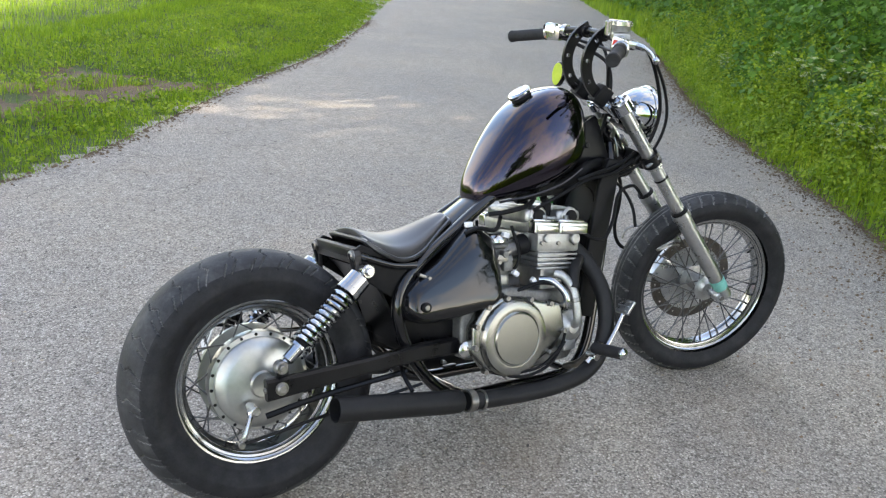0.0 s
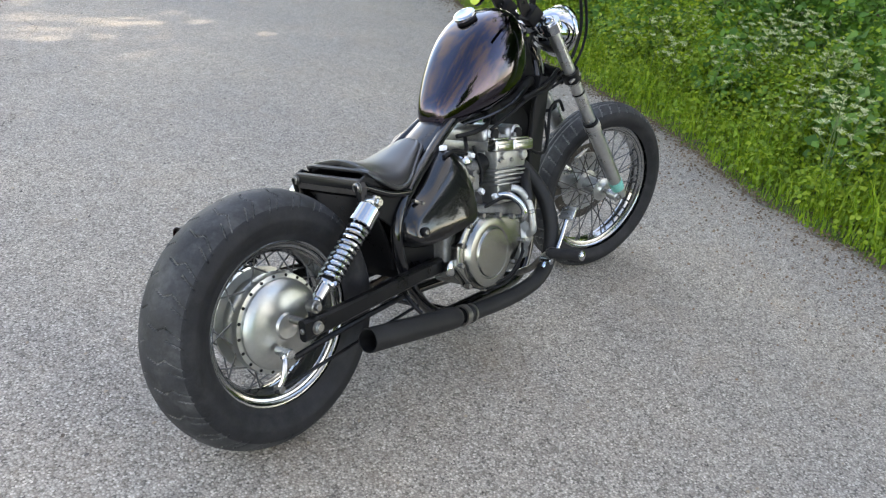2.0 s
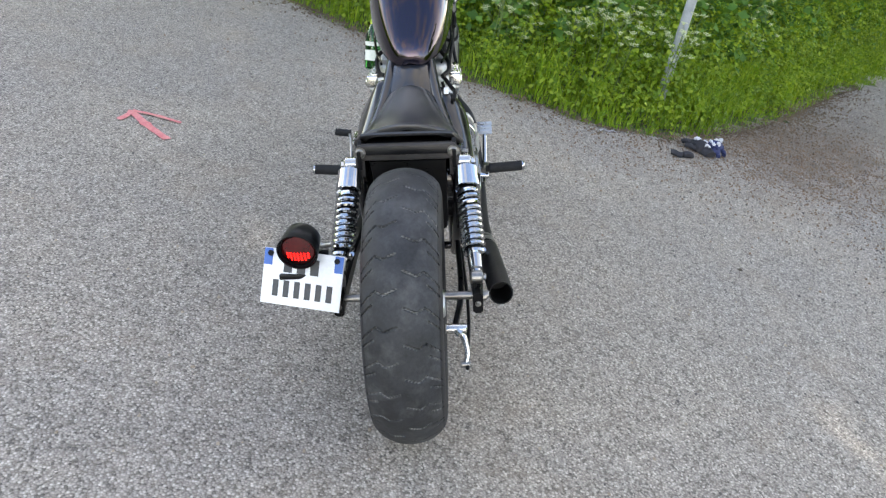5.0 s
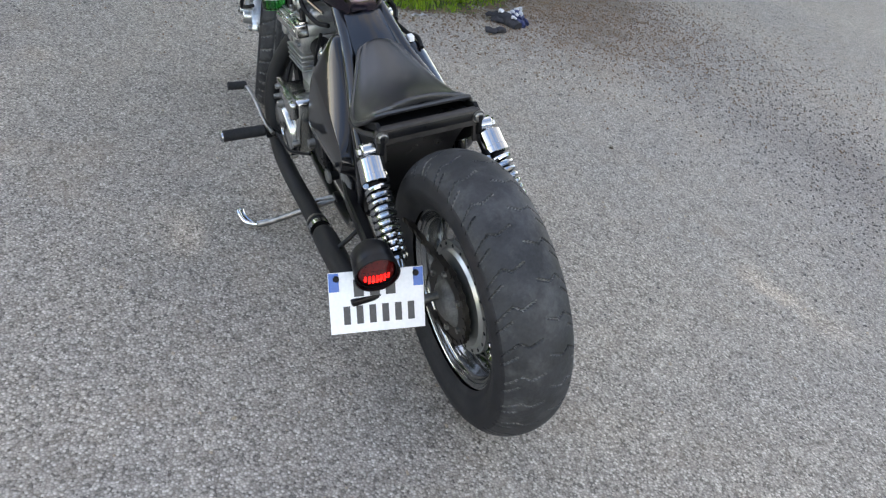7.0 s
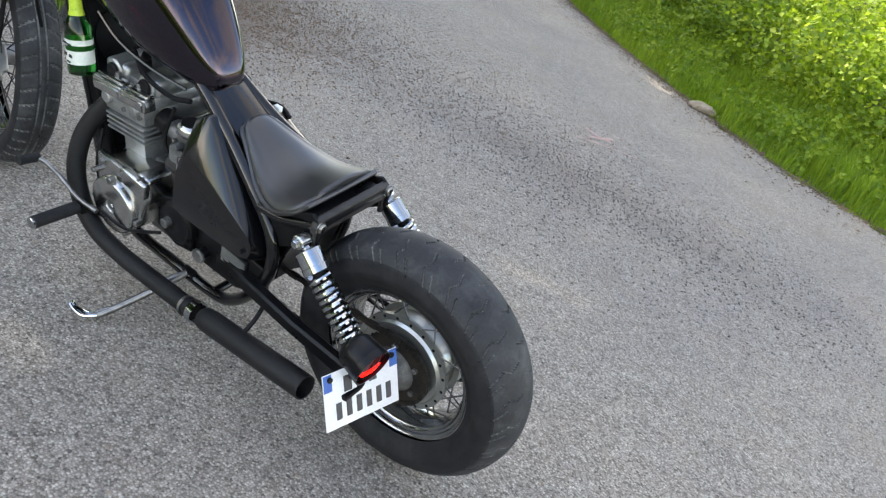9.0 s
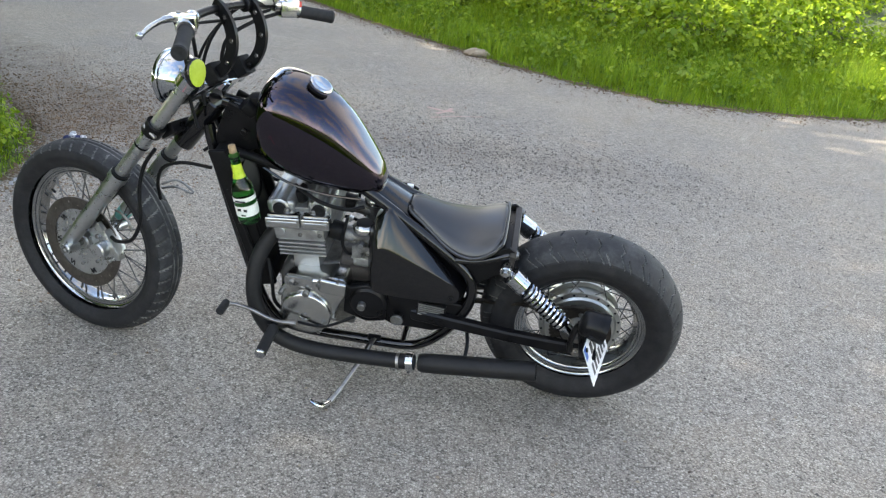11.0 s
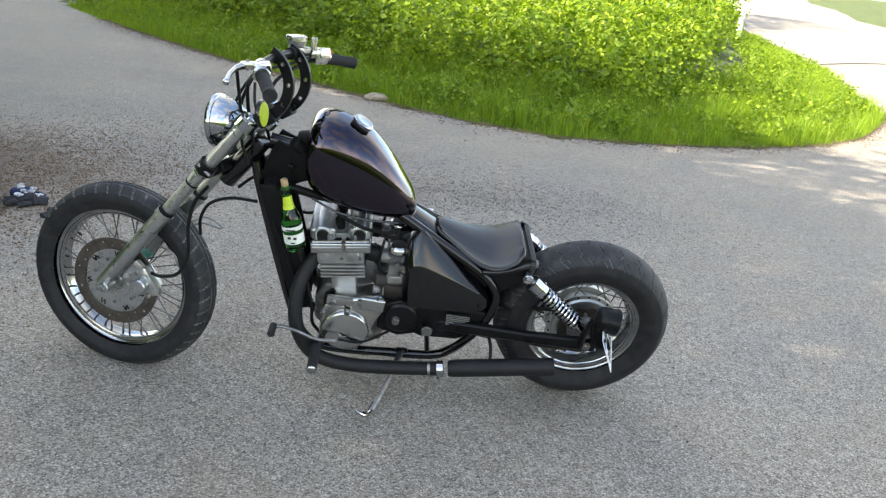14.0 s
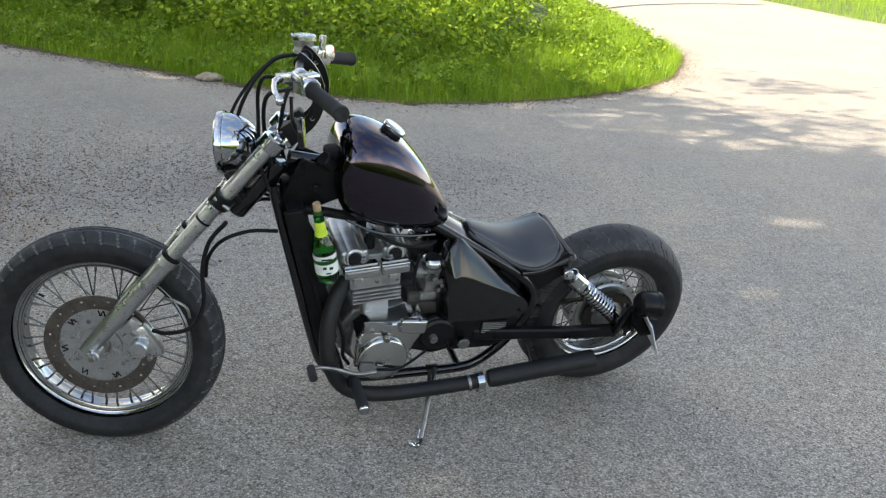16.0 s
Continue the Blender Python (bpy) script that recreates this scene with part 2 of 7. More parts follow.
left_line, hedge_line, bank_line, far_line = (smooth_line(e) for e in (LEFT_EDGE, HEDGE_EDGE, BANK_EDGE, FAR_EDGE))
FIELD = left_line + [(40, 300), (-300, 300), (-300, 1.0)]
HEDGE = hedge_line + [(300, -40), (300, 56)]
BANK = bank_line + [(-19, -300), (34, -300)]
FAR = far_line + [(-300, -4.0), (-300, -300), (-36, -300)]
ISLANDS = (FIELD, HEDGE, BANK, FAR)


def grown(x, y):
    return inside(x, y, FIELD) | inside(x, y, HEDGE) | inside(x, y, BANK) | inside(x, y, FAR)


def lift(x, y):
    """How far the planted ground swells above the asphalt beside it."""
    out = np.zeros(np.shape(x))
    for poly, line, high, reach in ((FIELD, left_line, 0.10, 2.0), (HEDGE, hedge_line, 0.30, 1.6), (BANK, bank_line, 0.55, 3.0), (FAR, far_line, 0.2, 3.0)):
        d = np.where(inside(x, y, poly), edge_gap(x, y, line), 0.0)
        s = np.clip(d / reach, 0, 1)
        out = np.maximum(out, high * s * s * (3 - 2 * s))
    return out


def axis_steps(lo, hi, fine_lo, fine_hi, step):
    """Grid lines, close together in the middle stretch and ever wider towards the horizon."""
    mid = list(np.arange(fine_lo, fine_hi, step))
    a, s = [fine_lo], step
    while a[-1] > lo:
        s *= 1.35
        a.append(a[-1] - s)
    b, s = [fine_hi], step
    while b[-1] < hi:
        s *= 1.35
        b.append(b[-1] + s)
    return np.array(sorted(set(a + mid + b)))


gx, gy = axis_steps(-1500, 1500, -12, 14, 0.3), axis_steps(-1500, 1500, -20, 16, 0.3)
X, Y = np.meshgrid(gx, gy)
Z = rise(X, Y) + lift(X, Y) - 0.03
nx = len(gx)
faces = [(j * nx + i, j * nx + i + 1, (j + 1) * nx + i + 1, (j + 1) * nx + i) for j in range(len(gy) - 1) for i in range(nx - 1)]
ground = new("ground", mesh_from("ground", np.stack([X.ravel(), Y.ravel(), Z.ravel()], 1).tolist(), faces, TURF, True))
tagged(ground, "grassy uneven ground around the road junction", "ground", kind="structure")

# the asphalt: a sheet with a ragged edge, laid over the ground between the planted islands
rx, ry = axis_steps(-90, 60, -9, 9, 0.16), axis_steps(-110, 70, -13, 9, 0.16)
X, Y = np.meshgrid(rx, ry)
wob = 0.05 * np.sin(9 * X + 3 * Y) + 0.04 * np.sin(5 * Y - 13 * X) + 0.03 * np.sin(23 * X) * np.sin(19 * Y)
keep = ~grown(X + wob * 0.6, Y + wob)
road_z = rise(X, Y)
nx = len(rx)
k = keep[:-1, :-1] | keep[1:, :-1] | keep[:-1, 1:] | keep[1:, 1:]
used = np.zeros(X.shape, bool)
used[:-1, :-1] |= k
used[1:, :-1] |= k
used[:-1, 1:] |= k
used[1:, 1:] |= k
number = np.cumsum(used.ravel()).reshape(used.shape) - 1
road_z = np.where(keep, road_z, road_z - 0.025)
faces = [(number[j, i], number[j, i + 1], number[j + 1, i + 1], number[j + 1, i]) for j, i in zip(*np.nonzero(k))]
faces = [tuple(int(v) for v in q) for q in faces]
road = new("road", mesh_from("road", np.stack([X[used], Y[used], road_z[used]], 1).tolist(), faces, ASPHALT, True))
tagged(road, "weathered grey chip-sealed asphalt junction", "road", kind="structure")


# ---- plants ----
def scatter(rng, poly, line, lo, hi, count, box):
    """Random places in an island between two distances from its edge."""
    out = np.zeros((0, 2))
    while len(out) < count:
        x, y = rng.uniform(box[0], box[1], count * 3), rng.uniform(box[2], box[3], count * 3)
        ok = inside(x, y, poly)
        x, y = x[ok], y[ok]
        d = edge_gap(x, y, line)
        ok = (d > lo) & (d < hi)
        out = np.concatenate([out, np.stack([x[ok], y[ok]], 1)])
        if not ok.any():
            break
    return out[:count]


def blades(name, rng, xy, high, wide, material, label, bend=0.5):
    """Grass: a bent, tapering blade at each place."""
    n = len(xy)
    z = rise(xy[:, 0], xy[:, 1]) + lift(xy[:, 0], xy[:, 1]) - 0.035
    x, y = xy[:, 0], xy[:, 1]
    tuft = 0.5 + 0.25 * np.sin(5.3 * x + 2.2 * np.sin(3.1 * y)) + 0.25 * np.sin(6.1 * y - 1.9 * np.sin(4.3 * x) + 1.0)
    h = high * rng.uniform(0.45, 1.25, n) * (0.55 + 0.85 * tuft)
    a, lean_a = rng.uniform(0, 2 * np.pi, n), rng.uniform(0, 2 * np.pi, n)
    w = wide * rng.uniform(0.6, 1.3, n)
    side = np.stack([np.cos(a), np.sin(a), 0 * a], 1) * w[:, None]
    way = np.stack([np.cos(lean_a), np.sin(lean_a), 0 * a], 1) * (h * bend * rng.uniform(0.1, 1.0, n))[:, None]
    base = np.stack([xy[:, 0], xy[:, 1], z], 1)
    up = np.stack([0 * h, 0 * h, h], 1)
    v = np.stack([base - side, base + side, base + 0.55 * up + 0.3 * way - 0.7 * side, base + 0.55 * up + 0.3 * way + 0.7 * side, base + 0.95 * up + way], 1).reshape(-1, 3)
    i = np.arange(n) * 5
    f = np.concatenate([np.stack([i, i + 1, i + 3], 1), np.stack([i, i + 3, i + 2], 1), np.stack([i + 2, i + 3, i + 4], 1)])
    me = bpy.data.meshes.new(name)
    me.vertices.add(len(v)), me.vertices.foreach_set("co", v.ravel())
    me.loops.add(f.size), me.loops.foreach_set("vertex_index", f.ravel().astype(np.int32))
    me.polygons.add(len(f)), me.polygons.foreach_set("loop_start", np.arange(0, f.size, 3, dtype=np.int32))
    me.materials.append(material)
    me.update(calc_edges=True)
    return tagged(new(name, me), label, "grass", kind="stuff")


def leaf_mesh(name, centre, normal, length, rng, material, shape=0.42):
    """Leaves: each a pointed, folded blade round its midrib."""
    n = len(centre)
    r = rng.normal(size=(n, 3))
    normal = normal / np.linalg.norm(normal, axis=1, keepdims=True)
    along = np.cross(normal, r)
    along /= np.linalg.norm(along, axis=1, keepdims=True)
    side = np.cross(normal, along)
    L = (length * rng.uniform(0.6, 1.35, n))[:, None]
    v = np.stack([centre - along * L * 0.5, centre + side * L * shape + normal * L * 0.10, centre + along * L * 0.5 - normal * L * 0.08, centre - side * L * shape + normal * L * 0.10], 1).reshape(-1, 3)
    i = np.arange(n) * 4
    f = np.concatenate([np.stack([i, i + 1, i + 2], 1), np.stack([i, i + 2, i + 3], 1)])
    me = bpy.data.meshes.new(name)
    me.vertices.add(len(v)), me.vertices.foreach_set("co", v.ravel())
    me.loops.add(f.size), me.loops.foreach_set("vertex_index", f.ravel().astype(np.int32))
    me.polygons.add(len(f)), me.polygons.foreach_set("loop_start", np.arange(0, f.size, 3, dtype=np.int32))
    me.materials.append(material)
    me.update(calc_edges=True)
    return me


def sprigs(name, rng, xy, high, leaf, per, material, label, spread=0.35, kind_name="undergrowth", low=0.0, uneven=0.0):
    """Leafy shoots: leaves set round many thin upright shoots of uneven height."""
    n = len(xy)
    z0 = rise(xy[:, 0], xy[:, 1]) + lift(xy[:, 0], xy[:, 1]) - 0.03
    clump = 0.5 + 0.5 * np.sin(2.1 * xy[:, 0] + 1.3 * np.sin(1.7 * xy[:, 1])) * np.sin(2.6 * xy[:, 1] - 0.9 * xy[:, 0] + 1.1 * np.sin(2.3 * xy[:, 0]))
    h = high * rng.uniform(0.6, 1.15, n) * (1 - uneven + 1.5 * uneven * clump)
    t = rng.uniform(low, 1.0, (n, per)) ** 0.8
    a = rng.uniform(0, 2 * np.pi, (n, per))
    lean_x, lean_y = rng.normal(0, 0.18, n), rng.normal(0, 0.18, n)
    rad = spread * (0.25 + 0.75 * np.sin(np.pi * np.clip(t * 0.9 + 0.1, 0, 1))) * rng.uniform(0.3, 1.0, (n, per))
    cx = xy[:, :1] + np.cos(a) * rad + lean_x[:, None] * t * h[:, None]
    cy = xy[:, 1:] + np.sin(a) * rad + lean_y[:, None] * t * h[:, None]
    cz = z0[:, None] + t * h[:, None]
    c = np.stack([cx, cy, cz], -1).reshape(-1, 3)
    nrm = np.stack([np.cos(a) * 0.8, np.sin(a) * 0.8, np.full(a.shape, 0.9)], -1).reshape(-1, 3) + rng.normal(0, 0.35, (n * per, 3))
    return tagged(new(name, leaf_mesh(name, c, nrm, leaf, rng, material)), label, kind_name, kind="stuff")


def bare(x, y, more=0.0):
    """Where the meadow is trodden bare."""
    mid = 5.15 + 0.22 * np.sin(1.7 * x) + 0.10 * x
    half = (0.52 + 0.16 * np.sin(5 * x + 2 * y) + 0.10 * np.sin(11 * x - 7 * y)) * np.clip((1.35 - x) / 0.9, 0, 1) * np.clip((x + 2.4) / 0.8, 0, 1)
    strip = np.abs(y - mid - 0.05) > 0.12 + 0.10 * np.sin(3 * x + 1)
    return (np.abs(y - mid) < half + more) & (strip | (more > 0))


def clear_of_bare(p):
    return p[~bare(p[:, 0], p[:, 1])]


rng = np.random.default_rng(7)
# turf along the edges, longer grass behind
for name, poly, line, bands, label in (
    ("field_grass", FIELD, left_line, [(-0.02, 0.45, 17000, 0.05, (-2, 9, 1, 16)), (0.2, 3.0, 65000, 0.07, (-3, 9, 1, 14)), (2.5, 9.0, 50000, 0.10, (-3, 12, 1, 20))], "bright green meadow grass beside the road"),
    ("hedge_foot_grass", HEDGE, hedge_line, [(-0.02, 0.5, 22000, 0.08, (2, 12, -6, 11)), (0.15, 1.3, 26000, 0.24, (2, 12, -6, 11))], "long green grass at the foot of the hedge"),
    ("bank_grass", BANK, bank_line, [(-0.02, 0.9, 60000, 0.09, (-10, 7, -16, -5)), (0.4, 2.0, 70000, 0.19, (-12, 8, -22, -5))], "sunlit green verge grass on the bank"),
    ("far_verge_grass", FAR, far_line, [(0.0, 6.0, 26000, 0.25, (-34, -14, -34, -6))], "bright grass verge beyond the far road"),
):
    for lo, hi, n, h, box in bands:
        spots = scatter(rng, poly, line, lo, hi, n, box)
        if poly is FIELD:
            spots = spots[~bare(spots[:, 0], spots[:, 1]) | (rng.random(len(spots)) < 0.06)]
        blades(name, rng, spots, h, 0.0028 + 0.010 * h, GRASS, label)

blades("hedge_foot_grass", rng, scatter(rng, HEDGE, hedge_line, 0.0, 3.0, 16000, (9, 26, 7, 32)), 0.35, 0.012, GRASS, "long green grass at the foot of the hedge")
sprigs("far_hedge", rng, scatter(rng, HEDGE, hedge_line, 0.5, 5.0, 1100, (10, 26, 8, 32)), 1.3, 0.11, 40, LEAF, "hedge of young shrubs further along the road", 0.5, "hedge", uneven=0.45)
# low weeds in the turf, weeds before the hedge, the hedge itself, bushes on the bank
sprigs("field_weeds", rng, clear_of_bare(scatter(rng, FIELD, left_line, 0.05, 2.2, 1500, (-2, 9, 1, 14))), 0.08, 0.028, 14, WEED, "low clover and plantain in the meadow grass", 0.08, "weeds")
sprigs("hedge_weeds", rng, scatter(rng, HEDGE, hedge_line, 0.10, 0.55, 1400, (2, 12, -7, 12)), 0.26, 0.026, 26, WEED, "low fine-leaved weeds at the edge of the hedge", 0.12, "weeds", low=0.05)
sprigs("hedge_undergrowth", rng, scatter(rng, HEDGE, hedge_line, 0.35, 1.5, 2300, (2, 12, -7, 12)), 0.66, 0.030, 44, WEED, "feathery weeds and cow parsley leaves along the hedge", 0.20, low=0.08, uneven=0.55)
sprigs("hedge_plants", rng, scatter(rng, HEDGE, hedge_line, 0.45, 1.6, 420, (2, 12, -7, 12)), 0.70, 0.075, 30, LEAF, "broad-leaved nettles and docks standing before the hedge", 0.17, low=0.15, uneven=0.5)
sprigs("hedge", rng, scatter(rng, HEDGE, hedge_line, 1.1, 4.0, 2300, (3, 15, -8, 14)), 1.7, 0.062, 46, LEAF, "dense green hedge of young shrubs and brambles", 0.34, "hedge", uneven=0.5)
sprigs("bank_weeds", rng, scatter(rng, BANK, bank_line, 0.25, 2.2, 2600, (-9, 7, -18, -5)), 0.26, 0.052, 16, WEED, "low weeds in the verge grass", 0.13, "weeds", uneven=0.5)
spots = scatter(rng, BANK, bank_line, 1.35, 6.5, 4200, (-9.0, 9, -24, -6))
spots = spots[spots[:, 0] > 0.44 * spots[:, 1] + 0.2 + 0.35 * np.sin(2.3 * spots[:, 1])]
sprigs("bank_bushes", rng, spots, 1.0, 0.074, 42, WEED, "dense leafy nettles and brambles on the bank", 0.26, "bushes", uneven=0.62)


blades("bank_grass", rng, scatter(rng, BANK, bank_line, 0.05, 1.7, 26000, (-9, 6, -16, -5)), 0.26, 0.0042, GRASS, "sunlit green verge grass on the bank", 0.7)
# worn bare patch in the meadow
verts, faces = [], []
bx, by = np.arange(-2.6, 2.0, 0.07), np.arange(3.9, 6.6, 0.07)
BX, BY = np.meshgrid(bx, by)
BZ = rise(BX, BY) + lift(BX, BY) - 0.022
bald = bare(BX, BY, 0.12)
for j in range(len(by)):
    for i in range(len(bx)):
        x, y = float(bx[i]), float(by[j])
        verts.append((x, y, float(BZ[j, i]) + 0.03 * noise.noise(Vector((x * 3, y * 3, 0))) + 0.012 * noise.noise(Vector((x * 14, y * 14, 0)))))
        if i and j and bald[j, i]:
            k = j * len(bx) + i
            faces.append((k - len(bx) - 1, k - len(bx), k, k - 1))
tagged(new("bare_soil", mesh_from("bare_soil", verts, faces, SOIL, True)), "bare trampled soil in the meadow grass", "soil", kind="structure")


def crumbs(name, xy, size, rng, material, label):
    """Loose chips and crumbs lying on the asphalt."""
    n = len(xy)
    r = size * rng.uniform(0.4, 1.5, n)
    a = rng.uniform(0, 2 * np.pi, n)
    z = rise(xy[:, 0], xy[:, 1]) + 0.001
    v = []
    for k in range(4):
        b = a + k * np.pi / 2 + rng.normal(0, 0.25, n)
        v.append(np.stack([xy[:, 0] + np.cos(b) * r, xy[:, 1] + np.sin(b) * r * 0.75, z], 1))
    v.append(np.stack([xy[:, 0], xy[:, 1], z + r * 0.8], 1))
    v = np.stack(v, 1).reshape(-1, 3)
    i = np.arange(n) * 5
    f = np.concatenate([np.stack([i + k, i + (k + 1) % 4, i + 4], 1) for k in range(4)])
    me = bpy.data.meshes.new(name)
    me.vertices.add(len(v)), me.vertices.foreach_set("co", v.ravel())
    me.loops.add(f.size), me.loops.foreach_set("vertex_index", f.ravel().astype(np.int32))
    me.polygons.add(len(f)), me.polygons.foreach_set("loop_start", np.arange(0, f.size, 3, dtype=np.int32))
    me.materials.append(material)
    me.update(calc_edges=True)
    return tagged(new(name, me), label, "gravel", kind="stuff")


def on_road(rng, n, cx, cy, sx, sy):
    p = rng.normal((cx, cy), (sx, sy), (n, 2))
    return p[~grown(p[:, 0], p[:, 1])]


LITTER = mat("leaf_litter", (0.10, 0.065, 0.04), (0.26, 0.17, 0.10), rough=0.95, scale=30.0)
DARKCHIP = mat("dark_chippings", (0.06, 0.054, 0.048), (0.15, 0.135, 0.12), rough=0.95, scale=30.0)
crumbs("dark_chippings", np.concatenate([on_road(rng, 5200, 0.55, -2.75, 1.15, 0.50), on_road(rng, 2200, 2.6, -3.2, 1.2, 0.9), on_road(rng, 1500, 0.5, 0.0, 4.0, 3.0)]), 0.0058, rng, DARKCHIP, "dark loose chippings strewn over the asphalt")
crumbs("leaf_litter", np.concatenate([on_road(rng, 8000, 2.95, -2.0, 0.55, 0.75), on_road(rng, 1500, 3.3, -0.4, 0.6, 0.7), on_road(rng, 1200, 2.4, -3.2, 0.9, 0.7)]), 0.0066, rng, LITTER, "brown leaf litter and twigs on the asphalt by the hedge")


def along(line, rng, n, reach, box):
    """Places strewn on the asphalt along an edge, thinning out from it."""
    p = np.array([q for q in line if box[0] < q[0] < box[1] and box[2] < q[1] < box[3]])
    i = rng.integers(0, len(p) - 1, n)
    q = p[i] + (p[i + 1] - p[i]) * rng.random((n, 1))
    q = q + rng.normal(0, 1, (n, 2)) * reach * rng.random((n, 1)) ** 1.5
    return q[~inside(q[:, 0], q[:, 1], FIELD)]


crumbs("verge_crumbs", np.concatenate([along(hedge_line, rng, 9000, 0.28, (2, 9, -4, 8)), along(bank_line, rng, 15000, 0.34, (-8, 6, -13, -5)), along(left_line, rng, 3500, 0.10, (-1, 6, 2, 11))]), 0.0095, rng, SOIL, "crumbs of dry soil strewn along the edges of the road")
crumbs("pale_chippings", on_road(rng, 1500, 0.4, -0.5, 3.0, 2.5), 0.0055, rng, STONE, "small pale chippings on the asphalt")

# fine cracks towards the meadow
CRACK = mat("crack_shadow", (0.04, 0.036, 0.03), (0.09, 0.08, 0.07), rough=0.95, bump=0)
crng = random.Random(5)
for x, y, a, n in ((0.45, 3.05, 0.9, 14), (0.75, 3.7, 0.6, 12), (1.3, 4.35, 0.75, 14), (0.1, 2.95, 0.1, 9), (0.52, 3.2, 2.0, 6), (2.0, 5.0, 0.9, 12), (1.0, 3.9, -0.5, 6), (-0.3, 2.6, 0.5, 8), (0.9, 3.3, 0.2, 9), (1.5, 3.9, 1.3, 10), (1.9, 4.4, 0.3, 8), (0.3, 2.5, 1.0, 9), (2.6, 5.6, 0.8, 12), (2.3, 4.7, -0.2, 7)):
    verts, faces, a0 = [], [], a
    for i in range(n):
        w = 0.0020 * (1 - abs(2 * i / (n - 1) - 1) ** 2) + 0.0006
        verts += [(x - math.sin(a) * w, y + math.cos(a) * w, GROUND_Z + 0.003), (x + math.sin(a) * w, y - math.cos(a) * w, GROUND_Z + 0.003)]
        if i:
            faces.append((2 * i - 2, 2 * i - 1, 2 * i + 1, 2 * i))
        a += crng.uniform(-0.8, 0.8) - 0.15 * math.sin(a - a0)
        x, y = x + math.cos(a) * 0.055, y + math.sin(a) * 0.055
    tagged(new("road_crack", mesh_from("road_crack", verts, faces, CRACK)), "fine crack in the asphalt", "crack", kind="structure")
# ---- motorcycle materials ----
RUBBER = mat("tyre_rubber", (0.008, 0.008, 0.009), (0.020, 0.020, 0.022), rough=0.62, scale=26.0, fine=220.0, bump=0.25, depth=0.001, dirt=(0.060, 0.058, 0.056), dirt_amount=0.25, spec=0.25)
TREAD = mat("worn_tread_rubber", (0.012, 0.0125, 0.013), (0.032, 0.033, 0.036), rough=0.62, scale=22.0, fine=150.0, bump=0.5, depth=0.0012, dirt=(0.12, 0.12, 0.118), dirt_amount=0.40, spec=0.35)
GROOVE = mat("dusty_tread_groove", (0.020, 0.020, 0.020), (0.20, 0.198, 0.19), rough=0.9, scale=14.0, fine=120.0, bump=0.3, depth=0.001, spec=0.1)
DUSTBLACK = mat("dusty_black_paint", (0.016, 0.014, 0.013), (0.045, 0.040, 0.037), rough=0.5, scale=12.0, fine=120.0, bump=0.15, depth=0.0008, dirt=(0.085, 0.072, 0.06), dirt_amount=0.45, spec=0.35)
CHROME = mat("chrome", (0.42, 0.44, 0.46), (0.50, 0.52, 0.54), rough=0.07, metal=1.0, scale=12.0, bump=0.02, depth=0.0005, rvar=0.06)
RIM = mat("polished_rim", (0.26, 0.27, 0.275), (0.40, 0.41, 0.415), rough=0.17, metal=1.0, scale=14.0, bump=0.04, depth=0.0005, rvar=0.1)
COVERALLOY = mat("brushed_cover_alloy", (0.25, 0.255, 0.24), (0.30, 0.305, 0.285), rough=0.26, metal=1.0, scale=3.0, fine=14.0, bump=0, rvar=0.04)
POLISHED = mat("polished_aluminium", (0.46, 0.465, 0.455), (0.56, 0.565, 0.55), rough=0.22, metal=1.0, scale=8.0, bump=0.02, depth=0.0004, rvar=0.1)
BRUSHED = mat("brushed_fork_alloy", (0.42, 0.43, 0.43), (0.54, 0.55, 0.55), rough=0.29, metal=0.95, scale=25.0, bump=0.08, depth=0.0005, rvar=0.1)
CAST = mat("cast_aluminium", (0.36, 0.365, 0.36), (0.54, 0.545, 0.53), rough=0.38, metal=0.85, scale=25.0, fine=300.0, bump=0.35, depth=0.0012, dirt=(0.16, 0.15, 0.13), dirt_amount=0.5)
GREYCAST = mat("dull_grey_casting", (0.10, 0.10, 0.098), (0.26, 0.258, 0.25), rough=0.48, metal=0.6, scale=30.0, fine=300.0, bump=0.3, depth=0.0012, dirt=(0.05, 0.045, 0.035), dirt_amount=0.6)
GLOSS = mat("gloss_black_paint", (0.002, 0.002, 0.0025), (0.004, 0.004, 0.005), rough=0.3, scale=9.0, bump=0.02, depth=0.0005, coat=1.0, rvar=0.05, spec=0.1)
SATIN = mat("satin_black_paint", (0.003, 0.003, 0.0035), (0.008, 0.008, 0.009), rough=0.30, scale=16.0, bump=0.08, depth=0.0007, rvar=0.12, dirt=(0.012, 0.012, 0.012), dirt_amount=0.3, spec=0.2)
PLASTIC = mat("black_plastic", (0.004, 0.004, 0.004), (0.009, 0.009, 0.010), rough=0.5, scale=20.0, bump=0.15, depth=0.0008, spec=0.16)
GRIP = mat("grip_rubber", (0.010, 0.010, 0.011), (0.022, 0.022, 0.023), rough=0.72, scale=40.0, bump=0.4, depth=0.0012, spec=0.3)
WRAP = mat("matt_black_exhaust", (0.007, 0.007, 0.0075), (0.015, 0.015, 0.0155), rough=0.55, scale=14.0, fine=120.0, bump=0.3, depth=0.0015, dirt=(0.03, 0.028, 0.026), dirt_amount=0.2, spec=0.28)
LEATHER = mat("black_seat_leather", (0.005, 0.005, 0.006), (0.011, 0.011, 0.012), rough=0.40, scale=6.0, fine=300.0, bump=0.10, depth=0.0005, rvar=0.03, spec=0.95)
